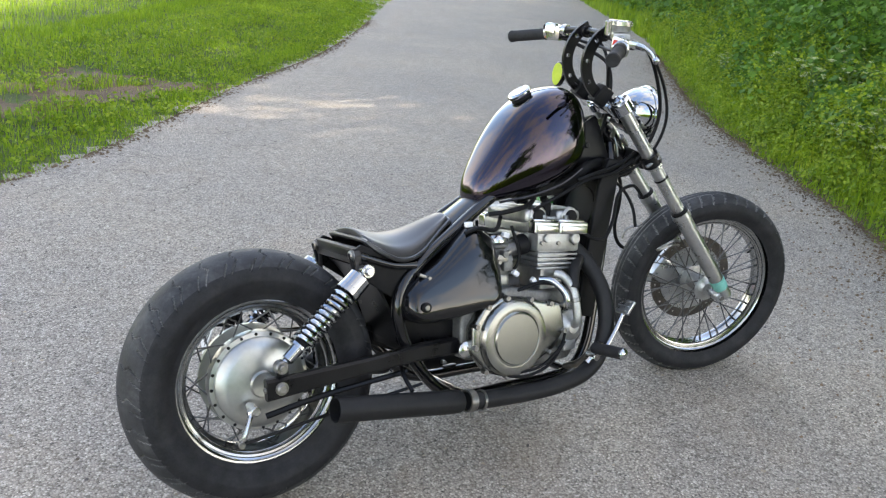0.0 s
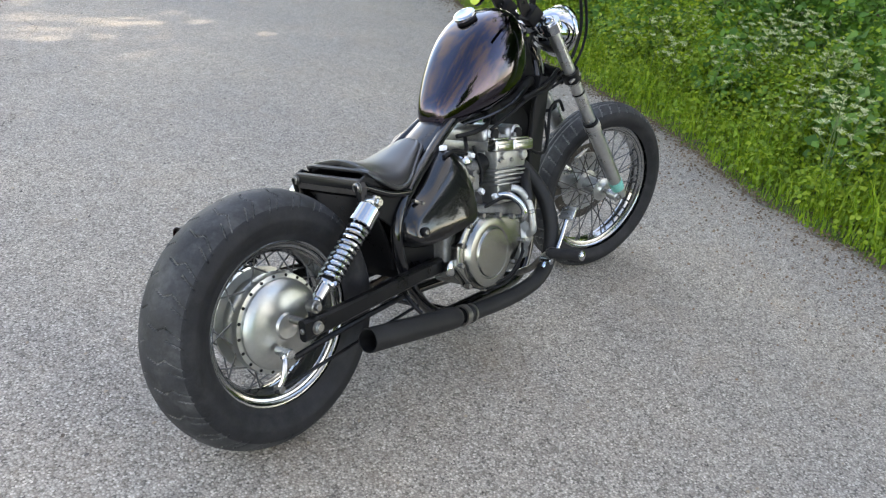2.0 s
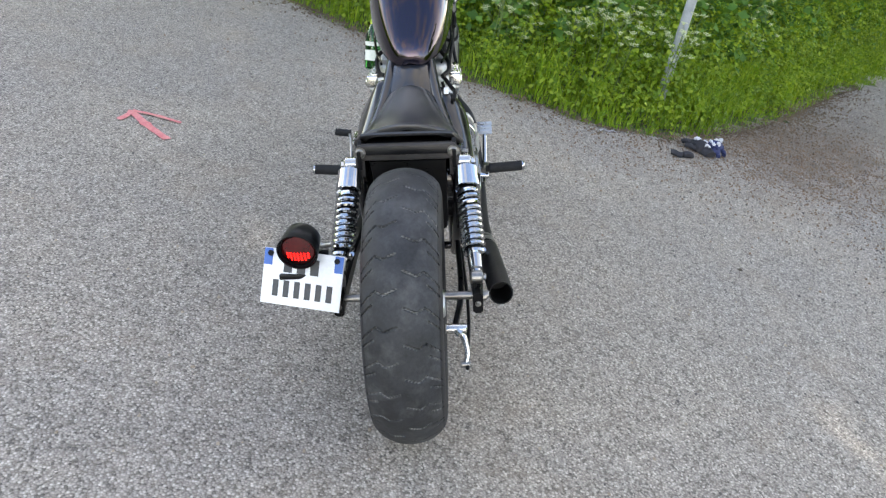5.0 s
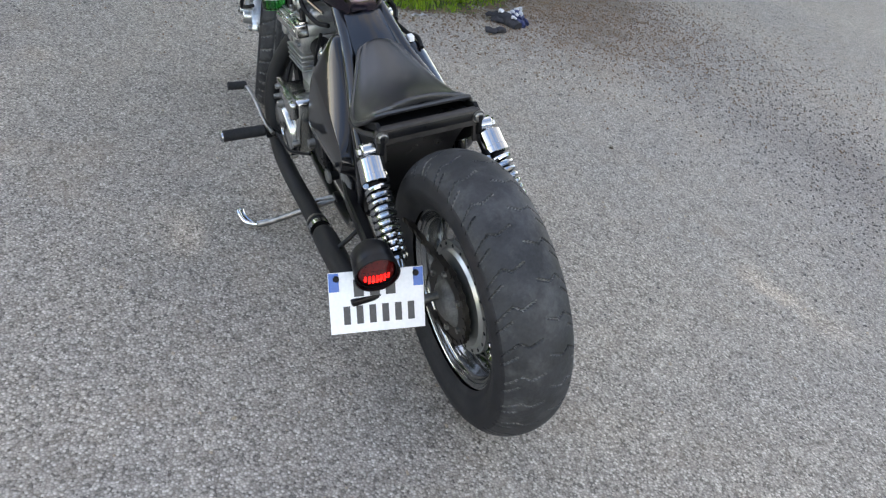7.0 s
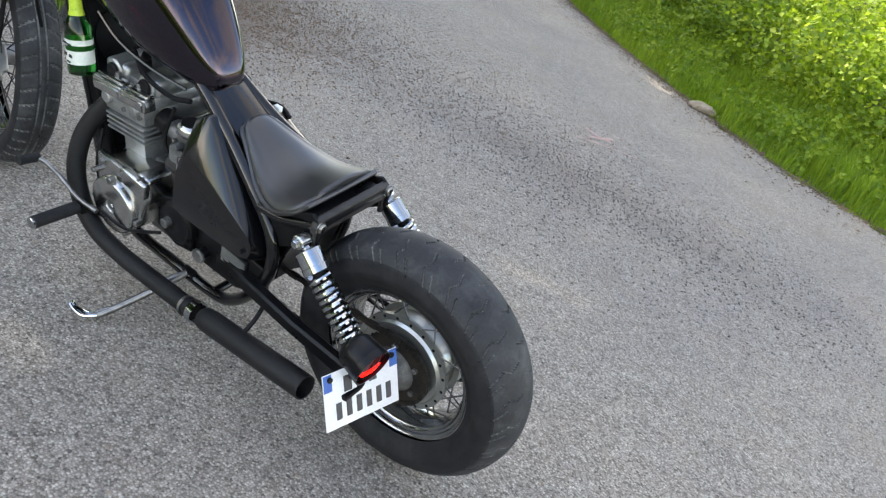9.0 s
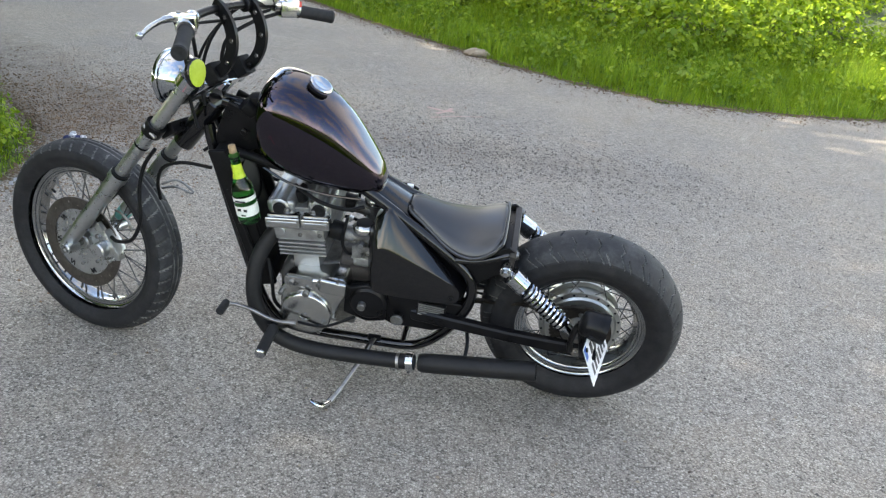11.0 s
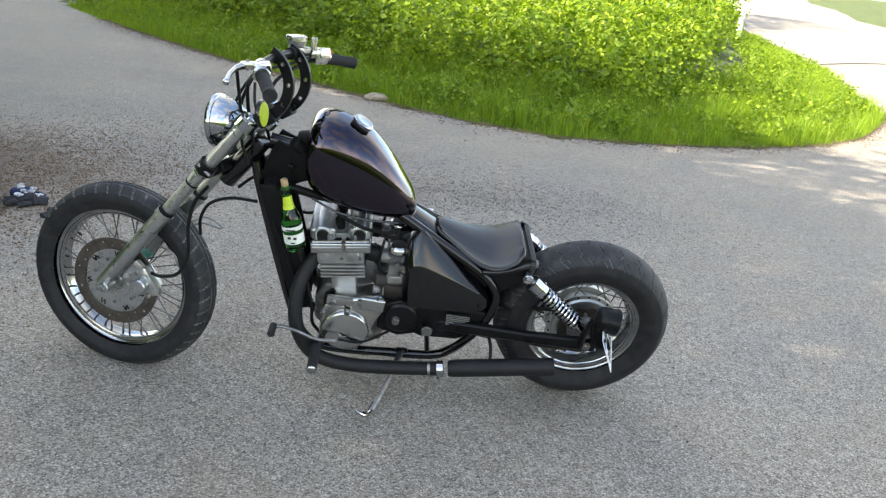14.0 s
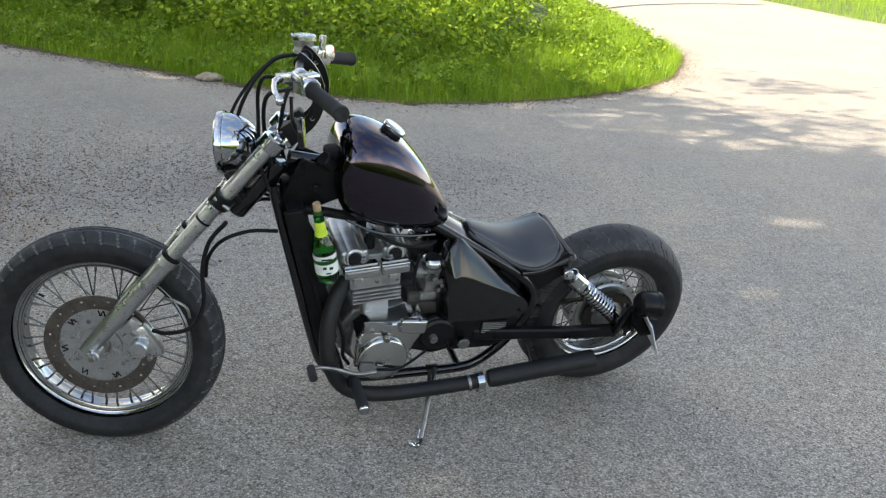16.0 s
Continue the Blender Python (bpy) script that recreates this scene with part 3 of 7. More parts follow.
STEEL = mat("dull_steel", (0.18, 0.18, 0.175), (0.34, 0.335, 0.32), rough=0.35, metal=1.0, scale=30.0, bump=0.1, depth=0.0006, dirt=(0.16, 0.11, 0.07), dirt_amount=0.3)
DISCSTEEL = mat("worn_disc_steel", (0.085, 0.075, 0.066), (0.15, 0.135, 0.12), rough=0.42, metal=0.9, scale=40.0, bump=0.1, depth=0.0004)
SPOKESTEEL = mat("dark_spoke_steel", (0.06, 0.06, 0.06), (0.15, 0.145, 0.14), rough=0.4, metal=0.8, bump=0)
TEAL = mat("verdigris_paint", (0.10, 0.34, 0.29), (0.20, 0.50, 0.43), rough=0.7, scale=60.0)
WHITE = mat("white_plate", (0.68, 0.69, 0.70), (0.80, 0.80, 0.80), rough=0.35, scale=10.0, bump=0)
PLATEBLUE = mat("plate_blue", (0.02, 0.09, 0.36), (0.04, 0.14, 0.45), rough=0.35, bump=0)
INK = mat("plate_ink", (0.03, 0.03, 0.035), (0.06, 0.06, 0.06), rough=0.5, bump=0)
REDMARK = mat("red_switch", (0.42, 0.015, 0.012), (0.55, 0.03, 0.02), rough=0.4, bump=0)
ORANGE = mat("orange_switch", (0.55, 0.15, 0.03), (0.65, 0.22, 0.05), rough=0.4, bump=0)
SATINALLOY = mat("satin_drum_alloy", (0.40, 0.405, 0.385), (0.49, 0.495, 0.47), rough=0.33, metal=0.92, scale=6.0, fine=90.0, bump=0.02, depth=0.0003, rvar=0.08)
# yellow-green of the sunlit meadow, in place of a true mirror reflection
GRASSREFLECTION = mat("painted_grass_reflection", (0.32, 0.43, 0.03), (0.42, 0.52, 0.05), rough=0.22, scale=30.0, bump=0, rvar=0.05, spec=0.6)
MIRROR = mat("mirror_glass", (0.86, 0.87, 0.86), (0.9, 0.9, 0.9), rough=0.02, metal=1.0, bump=0, rvar=0.01)
CHAIN = mat("oily_chain", (0.015, 0.014, 0.013), (0.07, 0.06, 0.05), rough=0.4, metal=0.7, bump=0)


def tank_mat():
    """Black lacquer over a fine violet flake, with a few gold grains, under clear coat."""
    m, nt, n, l, b = nodes_of("violet_flake_lacquer")
    co = n.new("ShaderNodeTexCoord").outputs["Object"]
    fl = n.new("ShaderNodeTexVoronoi")
    fl.inputs["Scale"].default_value = 700.0
    l.new(co, fl.inputs["Vector"])
    sep = n.new("ShaderNodeSeparateColor")
    l.new(fl.outputs["Color"], sep.inputs[0])
    col = ramp(nt, sep.outputs[0], [(0.0, (0.012, 0.007, 0.018)), (0.6, (0.021, 0.012, 0.033)), (0.94, (0.032, 0.018, 0.048)), (1.0, (0.085, 0.055, 0.03))])
    l.new(mix_col(nt, noise_tex(nt, co, 6.0), col, (0.013, 0.008, 0.020)), b.inputs["Base Color"])
    b.inputs["Metallic"].default_value, b.inputs["Roughness"].default_value = 1.0, 0.075
    b.inputs["Coat Weight"].default_value, b.inputs["Coat Roughness"].default_value, b.inputs["Coat IOR"].default_value = 1.0, 0.02, 1.5
    bump_of(nt, noise_tex(nt, co, 14.0, 2.0), 0.012, 0.003, b)
    return m


def glass_mat(name, colour, rough=0.03):
    m, nt, n, l, b = nodes_of(name)
    b.inputs["Base Color"].default_value = (*colour, 1.0)
    b.inputs["Transmission Weight"].default_value, b.inputs["Roughness"].default_value, b.inputs["IOR"].default_value = 1.0, rough, 1.48
    return m


def lamp_mat(name, colour, strength):
    m, nt, n, l, b = nodes_of(name)
    b.inputs["Base Color"].default_value = (*colour, 1.0)
    b.inputs["Emission Color"].default_value, b.inputs["Emission Strength"].default_value = (*colour, 1.0), strength
    return m


TANK = tank_mat()
CLEAR = glass_mat("clear_glass", (0.95, 0.97, 0.97))
BOTTLE = glass_mat("green_bottle_glass", (0.05, 0.48, 0.08))
REDGLASS = mat("red_lens", (0.05, 0.004, 0.004), (0.09, 0.006, 0.006), rough=0.12, bump=0, coat=0.6)
LED = lamp_mat("red_led", (1.0, 0.006, 0.004), 1.5)
LABEL = mat("pale_bottle_label", (0.60, 0.66, 0.58), (0.76, 0.79, 0.72), rough=0.5, scale=40.0, bump=0)
NECKLABEL = mat("yellow_green_neck_label", (0.42, 0.58, 0.02), (0.56, 0.70, 0.06), rough=0.45, scale=40.0, bump=0)
DARKMARK = mat("dark_print", (0.01, 0.015, 0.01), (0.02, 0.03, 0.02), rough=0.5, bump=0)
CORK = mat("cork", (0.30, 0.20, 0.11), (0.48, 0.34, 0.2), rough=0.9, scale=60.0)
CLOTHDARK = mat("dark_glove_cloth", (0.012, 0.012, 0.016), (0.03, 0.03, 0.036), rough=0.85, scale=40.0, bump=0.5)
CLOTHBLUE = mat("blue_glove_cloth", (0.015, 0.02, 0.07), (0.035, 0.045, 0.13), rough=0.85, scale=40.0, bump=0.5)
CLOTHWHITE = mat("white_glove_patch", (0.5, 0.5, 0.52), (0.66, 0.66, 0.68), rough=0.8, scale=60.0, bump=0.3)
GALV = mat("galvanised_steel", (0.24, 0.26, 0.27), (0.36, 0.38, 0.39), rough=0.6, metal=0.3, scale=15.0)
POSTWHITE = mat("white_post_plastic", (0.62, 0.62, 0.60), (0.78, 0.78, 0.75), rough=0.5, scale=8.0)

# ---- shapes ----
def V(*a):
    return Vector(a)


def basis(way):
    """Two directions square to a way."""
    way = Vector(way).normalized()
    a = way.cross(Vector((0, 0, 1)) if abs(way.z) < 0.9 else Vector((1, 0, 0))).normalized()
    return a, way.cross(a).normalized()


def spline(points, per=6):
    """A smooth line through points."""
    p = [Vector(q) for q in points]
    p = [2 * p[0] - p[1], *p, 2 * p[-1] - p[-2]]
    out = []
    for a, b, c, d in zip(p, p[1:], p[2:], p[3:]):
        for i in range(per):
            t = i / per
            out.append(0.5 * (2 * b + (c - a) * t + (2 * a - 5 * b + 4 * c - d) * t * t + (3 * b - a - 3 * c + d) * t ** 3))
    return out + [p[-2]]


def sweep(bm, points, radius, sides=10, cap=True):
    """A round tube along points; radius: one number, or one for each point."""
    pts = [Vector(p) for p in points]
    rad = radius if isinstance(radius, (list, tuple)) else [radius] * len(pts)
    rings, a = [], None
    for i, p in enumerate(pts):
        way = (pts[min(i + 1, len(pts) - 1)] - pts[max(i - 1, 0)]).normalized()
        a = basis(way)[0] if a is None else (a - way * a.dot(way)).normalized()
        b = way.cross(a)
        rings.append([bm.verts.new(p + (a * math.cos(2 * math.pi * k / sides) + b * math.sin(2 * math.pi * k / sides)) * rad[i]) for k in range(sides)])
    for r, s in zip(rings, rings[1:]):
        for k in range(sides):
            bm.faces.new((r[k], r[(k + 1) % sides], s[(k + 1) % sides], s[k]))
    if cap:
        bm.faces.new(rings[0][::-1]), bm.faces.new(rings[-1])
    return bm


def tube(points, radius, sides=10, smooth=6):
    return sweep(bmesh.new(), spline(points, smooth) if smooth else points, radius, sides)


def lathe(profile, centre, way, sides=32, bm=None):
    """A turned body: profile of (distance along the axis, radius)."""
    bm = bm or bmesh.new()
    c, way = Vector(centre), Vector(way).normalized()
    a, b = basis(way)
    rings = []
    for d, r in profile:
        if r < 1e-5:
            rings.append([bm.verts.new(c + way * d)])
        else:
            rings.append([bm.verts.new(c + way * d + (a * math.cos(2 * math.pi * k / sides) + b * math.sin(2 * math.pi * k / sides)) * r) for k in range(sides)])
    for r, s in zip(rings, rings[1:]):
        for k in range(sides):
            q = [r[k % len(r)], r[(k + 1) % len(r)], s[(k + 1) % len(s)], s[k % len(s)]]
            q = list(dict.fromkeys(q))
            if len(q) > 2:
                bm.faces.new(q)
    return bm


def rod(a, b, radius, sides=12, chamfer=0.15, bm=None):
    """A cylinder with softened ends between two points."""
    a, b = Vector(a), Vector(b)
    n, c = (b - a).length, radius * chamfer
    return lathe([(0, 0), (0, radius - c), (c, radius), (n - c, radius), (n, radius - c), (n, 0)], a, b - a, sides, bm)


def block(centre, size, turn=(0, 0, 0), bevel=0.004, bm=None, seg=2):
    """A box with rounded edges."""
    own = bmesh.new()
    bmesh.ops.create_cube(own, size=1.0, matrix=Matrix.Diagonal((*size, 1)))
    if bevel:
        bmesh.ops.bevel(own, geom=own.edges[:], offset=min(bevel, min(size) * 0.45), segments=seg, affect="EDGES", profile=0.6)
    bmesh.ops.transform(own, matrix=pose(*centre, *turn), verts=own.verts)
    if bm is None:
        return own
    me = bpy.data.meshes.new("t")
    own.to_mesh(me), own.free()
    bm.from_mesh(me)
    bpy.data.meshes.remove(me)
    return bm


def slab(outline, y0, y1, bevel=0.004, shrink=1.0, bm=None):
    """A plate cut to an outline of (x, z), between two y; shrink: how the outer face narrows."""
    own = bmesh.new()
    cx, cz = sum(p[0] for p in outline) / len(outline), sum(p[1] for p in outline) / len(outline)
    a = [own.verts.new((x, y0, z)) for x, z in outline]
    b = [own.verts.new((cx + (x - cx) * shrink, y1, cz + (z - cz) * shrink)) for x, z in outline]
    own.faces.new(a), own.faces.new(b[::-1])
    for i in range(len(a)):
        j = (i + 1) % len(a)
        own.faces.new((a[i], b[i], b[j], a[j]))
    bmesh.ops.recalc_face_normals(own, faces=own.faces)
    if bevel:
        bmesh.ops.bevel(own, geom=own.edges[:], offset=bevel, segments=3, affect="EDGES", profile=0.6)
    if bm is None:
        return own
    me = bpy.data.meshes.new("t")
    own.to_mesh(me), own.free()
    bm.from_mesh(me)
    bpy.data.meshes.remove(me)
    return bm


def ring_loft(rings, cap=True):
    """A skin over closed rings of the same number of points."""
    bm = bmesh.new()
    vs = [[bm.verts.new(p) for p in r] for r in rings]
    n = len(vs[0])
    for r, s in zip(vs, vs[1:]):
        for k in range(n):
            bm.faces.new((r[k], r[(k + 1) % n], s[(k + 1) % n], s[k]))
    if cap:
        bm.faces.new(vs[0][::-1]), bm.faces.new(vs[-1])
    return bm


def merge(*bms):
    out = bmesh.new()
    for b in bms:
        me = bpy.data.meshes.new("t")
        b.to_mesh(me), b.free()
        out.from_mesh(me)
        bpy.data.meshes.remove(me)
    return out


def bolt(parent, at, way, radius, material, name="bolt", label="", tall=0.6, sides=6, m=None):
    """A hexagon bolt head on its washer."""
    bm = lathe([(0, 0), (0, radius * 1.25), (radius * 0.2, radius * 1.25), (radius * 0.2, radius), (radius * tall, radius), (radius * (tall + 0.15), radius * 0.75), (radius * (tall + 0.15), 0)], at, way, sides * 2)
    return part(name, bm, material, parent, label, m, smooth=False)


# ---- the motorcycle: x ahead, y to its left, z up from the rear wheel's foot, leaning to its left ----
LEAN = 14.0
bike = tagged(new("motorcycle"), "black custom bobber motorcycle leaning on its side stand", "motorcycle")
bike.matrix_basis = pose(0, 0, 0, -LEAN, 0, 0)

RAKE, TURNED = radians(36.5), radians(19.5)
HEAD = V(1.26, 0, 0.80) - 0.03 * V(math.cos(RAKE), 0, math.sin(RAKE))
STEER = Matrix.Translation(HEAD) @ Matrix.Rotation(-TURNED, 4, V(-math.sin(RAKE), 0, math.cos(RAKE))) @ Matrix.Translation(-HEAD)
FORK = V(math.sin(RAKE), 0, -math.cos(RAKE))
REAR_AXLE, FRONT_AXLE = V(-0.012, 0, 0.308), V(1.620, 0.012, 0.313)


def tyre_bm(radius, half, bead, groove, n, m=40):
    """A tyre with a rounded crown, bulged walls and a cut tread."""
    bm = bmesh.new()
    rings = []
    for i in range(n):
        a = 2 * math.pi * i / n
        ring = []
        for j in range(m):
            s = j / (m - 1) * 2 - 1
            t = abs(s)
            if t < 0.62:
                ph = t / 0.62 * radians(66)
                y, r = half * 0.98 * math.sin(ph) / math.sin(radians(66)) * 0.97, radius - half * 0.80 * (1 - math.cos(ph))
                r -= groove(a, math.copysign(t / 0.62, s))
            else:
                u = (t - 0.62) / 0.38
                r0 = radius - half * 0.80 * (1 - math.cos(radians(66)))
                y = half * (0.95 + 0.07 * math.sin(math.pi * min(1, u * 1.25)) - 0.33 * max(0.0, u - 0.3) ** 1.3)
                r = r0 + (bead - r0) * u
                r += 0.0012 * (1 if 0.42 < u < 0.46 or 0.82 < u < 0.88 else 0)
            ring.append(bm.verts.new((math.cos(a) * r, math.copysign(y, s), math.sin(a) * r)))
        rings.append(ring)
    for i in range(n):
        for j in range(m - 1):
            q = bm.faces.new((rings[i][j], rings[(i + 1) % n][j], rings[(i + 1) % n][j + 1], rings[i][j + 1]))
            s, a = (j + 0.5) / (m - 1) * 2 - 1, 2 * math.pi * (i + 0.5) / n
            if abs(s) < 0.57:
                q.material_index = 2 if groove(a, s / 0.62) > 0 else 1
    return bm


def tyre(bm, wheel, label):
    """Links a tyre with its side walls, worn crown and dusty grooves."""
    ob = part("tyre", bm, RUBBER, wheel, label)
    ob.data.materials.append(TREAD), ob.data.materials.append(GROOVE)
    return ob


def rear_groove(a, s):
    """Lightning-shaped cuts from the shoulder to the crown, staggered left and right, and short cuts at the shoulder."""
    p = (a * 13.5 / math.pi + (0.5 if s > 0 else 0.0)) % 1.0
    t = abs(s)
    saw = (0.15 + 0.55 * t) if t < 0.34 else (0.337 - 0.75 * (t - 0.34) if t < 0.52 else 0.202 + 0.85 * (t - 0.52))
    d = abs((p - saw + 0.5) % 1.0 - 0.5)
    if d < 0.025 and 0.05 < t < 0.97:
        return 0.0052 if t > 0.5 else 0.0040
    if t > 0.58 and abs((p + 0.36 - 0.75 * t) % 1.0 - 0.5) < 0.026:
        return 0.0052
    return 0.0


def front_groove(a, s):
    p = (a * 22 / math.pi + (0.5 if s > 0 else 0.0)) % 1.0
    t = abs(s)
    if abs(p - 0.25 - 0.5 * t) < 0.07 and 0.22 < t < 0.92:
        return 0.004
    return 0.003 if abs(t - 0.12) < 0.05 else 0.0


def rim_bm(flange, half, drop):
    """A drop-centre rim, turned."""
    inner = [(half - 0.001, flange - 0.006), (half - 0.004, flange - 0.0085), (half - 0.0055, flange - 0.013), (half - 0.009, flange - 0.0145), (half - 0.0105, flange - 0.020), (half * 0.74, flange - 0.022), (half * 0.70, flange - 0.026), (half * 0.52, flange - 0.028), (half * 0.34, flange - drop - 0.006)]
    prof = [(-half, flange), (-half + 0.003, flange + 0.004), (-half + 0.007, flange - 0.003), (-half + 0.010, flange - 0.016), (-half * 0.55, flange - 0.020),
            (-half * 0.4, flange - drop), (half * 0.4, flange - drop), (half * 0.55, flange - 0.020), (half - 0.010, flange - 0.016), (half - 0.007, flange - 0.003), (half - 0.003, flange + 0.004), (half, flange),
            *inner, *[(-d, r) for d, r in inner[::-1]], (-half, flange)]
    return lathe(prof, (0, 0, 0), (0, 1, 0), 72)


def spokes(wheel, count, hub_r, rim_r, hub_y, slant, material):
    """Crossed wire spokes with their nipples, each an object on one of two meshes."""
    made = {}
    for k in range(count):
        side, cross = (1 if k % 2 else -1), (1 if (k // 2) % 2 else -1)
        key = (side, cross)
        if key not in made:
            a = V(hub_r * math.cos(slant * cross), side * hub_y, hub_r * math.sin(slant * cross))
            b = V(rim_r, side * 0.008, 0)
            bm = sweep(bmesh.new(), [a, a + (b - a) * 0.9], 0.0021, 6)
            rod(a + (b - a) * 0.9, b, 0.0036, 6, bm=bm)
            made[key] = part("spoke", bm, material, wheel)
            ob = made[key]
        else:
            ob = new("spoke", made[key].data)
            ob.parent = wheel
        ob.matrix_basis = Matrix.Rotation(-2 * math.pi * (k + 0.35) / count, 4, "Y")


# rear wheel: fat tyre, chrome rim, wire spokes, alloy drum
rear = part("rear_wheel", rim_bm(0.207, 0.058, 0.030), RIM, bike, "chrome wire-spoked rim", Matrix.Translation(REAR_AXLE))
tyre(tyre_bm(0.322, 0.084, 0.205, rear_groove, 760, 104), rear, "fat dusty black tyre with worn slanted tread")
hub = part("hub", lathe([(-0.086, 0.0), (-0.086, 0.030), (-0.080, 0.034), (-0.074, 0.085), (-0.066, 0.108), (-0.060, 0.113), (-0.052, 0.113), (-0.050, 0.124), (-0.040, 0.126), (-0.026, 0.126), (-0.024, 0.112), (0.016, 0.104), (0.024, 0.108), (0.025, 0.130), (0.037, 0.130), (0.038, 0.116), (0.045, 0.110), (0.046, 0.088), (0.052, 0.070), (0.056, 0.0)], (0, 0, 0), (0, 1, 0), 56), SATINALLOY, rear, "satin alloy drum brake hub")
for k in range(20):
    a = 2 * math.pi * k / 20
    part("spoke_seat", rod((0.119 * math.cos(a), -0.053, 0.119 * math.sin(a)), (0.119 * math.cos(a), -0.049, 0.119 * math.sin(a)), 0.0042, 8), SATIN, rear)
    part("spoke_seat", rod((0.123 * math.cos(a), 0.035, 0.123 * math.sin(a)), (0.123 * math.cos(a), 0.039, 0.123 * math.sin(a)), 0.0042, 8), SATIN, rear)
spokes(rear, 40, 0.121, 0.180, 0.034, 0.42, SPOKESTEEL)
bm = bmesh.new()
for k in range(84):
    a, b = 2 * math.pi * k / 84, 2 * math.pi * (k + 1) / 84
    r0, r1 = (0.090, 0.096) if k % 2 else (0.096, 0.090)
    q = [bm.verts.new((r * math.cos(x), y, r * math.sin(x))) for y in (0.062, 0.068) for x, r in ((a, r0), (b, r1), (b, 0.060), (a, 0.060))]
    bm.faces.new(q[:4]), bm.faces.new(q[4:][::-1])
    bm.faces.new((q[0], q[1], q[5], q[4])), bm.faces.new((q[2], q[3], q[7], q[6]))
part("sprocket", bm, CHAIN, rear, "oily dark rear sprocket")
part("sprocket_carrier", lathe([(0.040, 0.05), (0.058, 0.064), (0.066, 0.062), (0.070, 0.050), (0.078, 0.044), (0.084, 0.034), (0.086, 0.020), (0.086, 0.0)], (0, 0, 0), (0, 1, 0), 36), GREYCAST, rear, "dirty alloy sprocket carrier")
for k in range(6):
    a = 2 * math.pi * (k + 0.4) / 6
    part("sprocket_bolt", rod((0.072 * math.cos(a), 0.066, 0.072 * math.sin(a)), (0.072 * math.cos(a), 0.076, 0.072 * math.sin(a)), 0.0075, 6), STEEL, rear)

# front wheel: steered to the right
front = part("front_wheel", rim_bm(0.255, 0.033, 0.020), RIM, bike, "chrome wire-spoked rim", STEER @ Matrix.Translation(FRONT_AXLE))
tyre(tyre_bm(0.3355, 0.061, 0.252, front_groove, 480, 50), front, "narrow black tyre with worn tread")
part("hub", lathe([(-0.060, 0.0), (-0.060, 0.022), (-0.050, 0.030), (-0.046, 0.046), (-0.038, 0.046), (-0.034, 0.030), (0.034, 0.030), (0.038, 0.052), (0.050, 0.052), (0.054, 0.026), (0.062, 0.020), (0.062, 0.0)], (0, 0, 0), (0, 1, 0), 32), CAST, front, "grey alloy hub")
spokes(front, 40, 0.043, 0.228, 0.042, 0.75, SPOKESTEEL)
bm = bmesh.new()
N, M = 96, 7
radii = [0.116, 0.124, 0.130, 0.137, 0.144, 0.151, 0.157]
for side in (0.0565, 0.0615):
    rings = [[bm.verts.new((r * math.cos(2 * math.pi * k / N), side, r * math.sin(2 * math.pi * k / N))) for k in range(N)] for r in radii]
    for j in range(M - 1):
        for k in range(N):
            if not (j in (1, 3) and (k + 2 * j) % 8 == 0):
                bm.faces.new((rings[j][k], rings[j][(k + 1) % N], rings[j + 1][(k + 1) % N], rings[j + 1][k]))
bm.verts.ensure_lookup_table()
for j in (0, M - 1):
    for k in range(N):
        a, b = j * N + k, j * N + (k + 1) % N
        bm.faces.new((bm.verts[a], bm.verts[b], bm.verts[M * N + b], bm.verts[M * N + a]))
disc = part("brake_disc", bm, DISCSTEEL, front, "worn drilled brake disc")
bm = lathe([(0.052, 0.028), (0.052, 0.121), (0.0575, 0.121), (0.0575, 0.060), (0.061, 0.058), (0.061, 0.030), (0.052, 0.028)], (0, 0, 0), (0, 1, 0), 64)
part("disc_carrier", bm, BRUSHED, front, "grey alloy disc carrier with cut numerals")
for k in range(7):
    a = 2 * math.pi * (k + 0.3) / 7
    part("disc_bolt", rod((0.080 * math.cos(a), 0.0575, 0.080 * math.sin(a)), (0.080 * math.cos(a), 0.0635, 0.080 * math.sin(a)), 0.0065, 8), GREYCAST, front)
for k in range(7):
    a = 2 * math.pi * (k + 0.8) / 7
    for off in (-0.07, 0.0, 0.07):
        c = V(0.102 * math.cos(a + off), 0.0585, 0.102 * math.sin(a + off))
        part("cut_mark", block(c, (0.018, 0.0016, 0.0035), (0, -math.degrees(a) + (18 if off else -18), 0), 0.0), SATIN, front)
part("tyre_valve", rod((0.19, -0.005, 0.115), (0.175, -0.006, 0.106), 0.004, 8), SATIN, front)

# ---- rear suspension ----
arm = part("swingarm", bmesh.new(), SATIN, bike, "black square-section swingarm")
bm = bmesh.new()
for s in (1, -1):
    rings = []
    for x, z, hz, y, hy in ((0.52, 0.315, 0.022, 0.115, 0.016), (0.40, 0.328, 0.021, 0.142, 0.016), (0.22, 0.326, 0.020, 0.158, 0.015), (0.06, 0.322, 0.023, 0.163, 0.014), (-0.035, 0.319, 0.026, 0.163, 0.012)):
        c = 0.006
        rings.append([V(x, s * (y + a), z + b) for a, b in ((-hy + c, -hz), (hy - c, -hz), (hy, -hz + c), (hy, hz - c), (hy - c, hz), (-hy + c, hz), (-hy, hz - c), (-hy, -hz + c))])
    bm2 = ring_loft(rings)
    me = bpy.data.meshes.new("t")
    bm2.to_mesh(me), bm2.free(), bm.from_mesh(me), bpy.data.meshes.remove(me)
rod((0.50, -0.13, 0.315), (0.50, 0.13, 0.315), 0.024, 16, bm=bm)
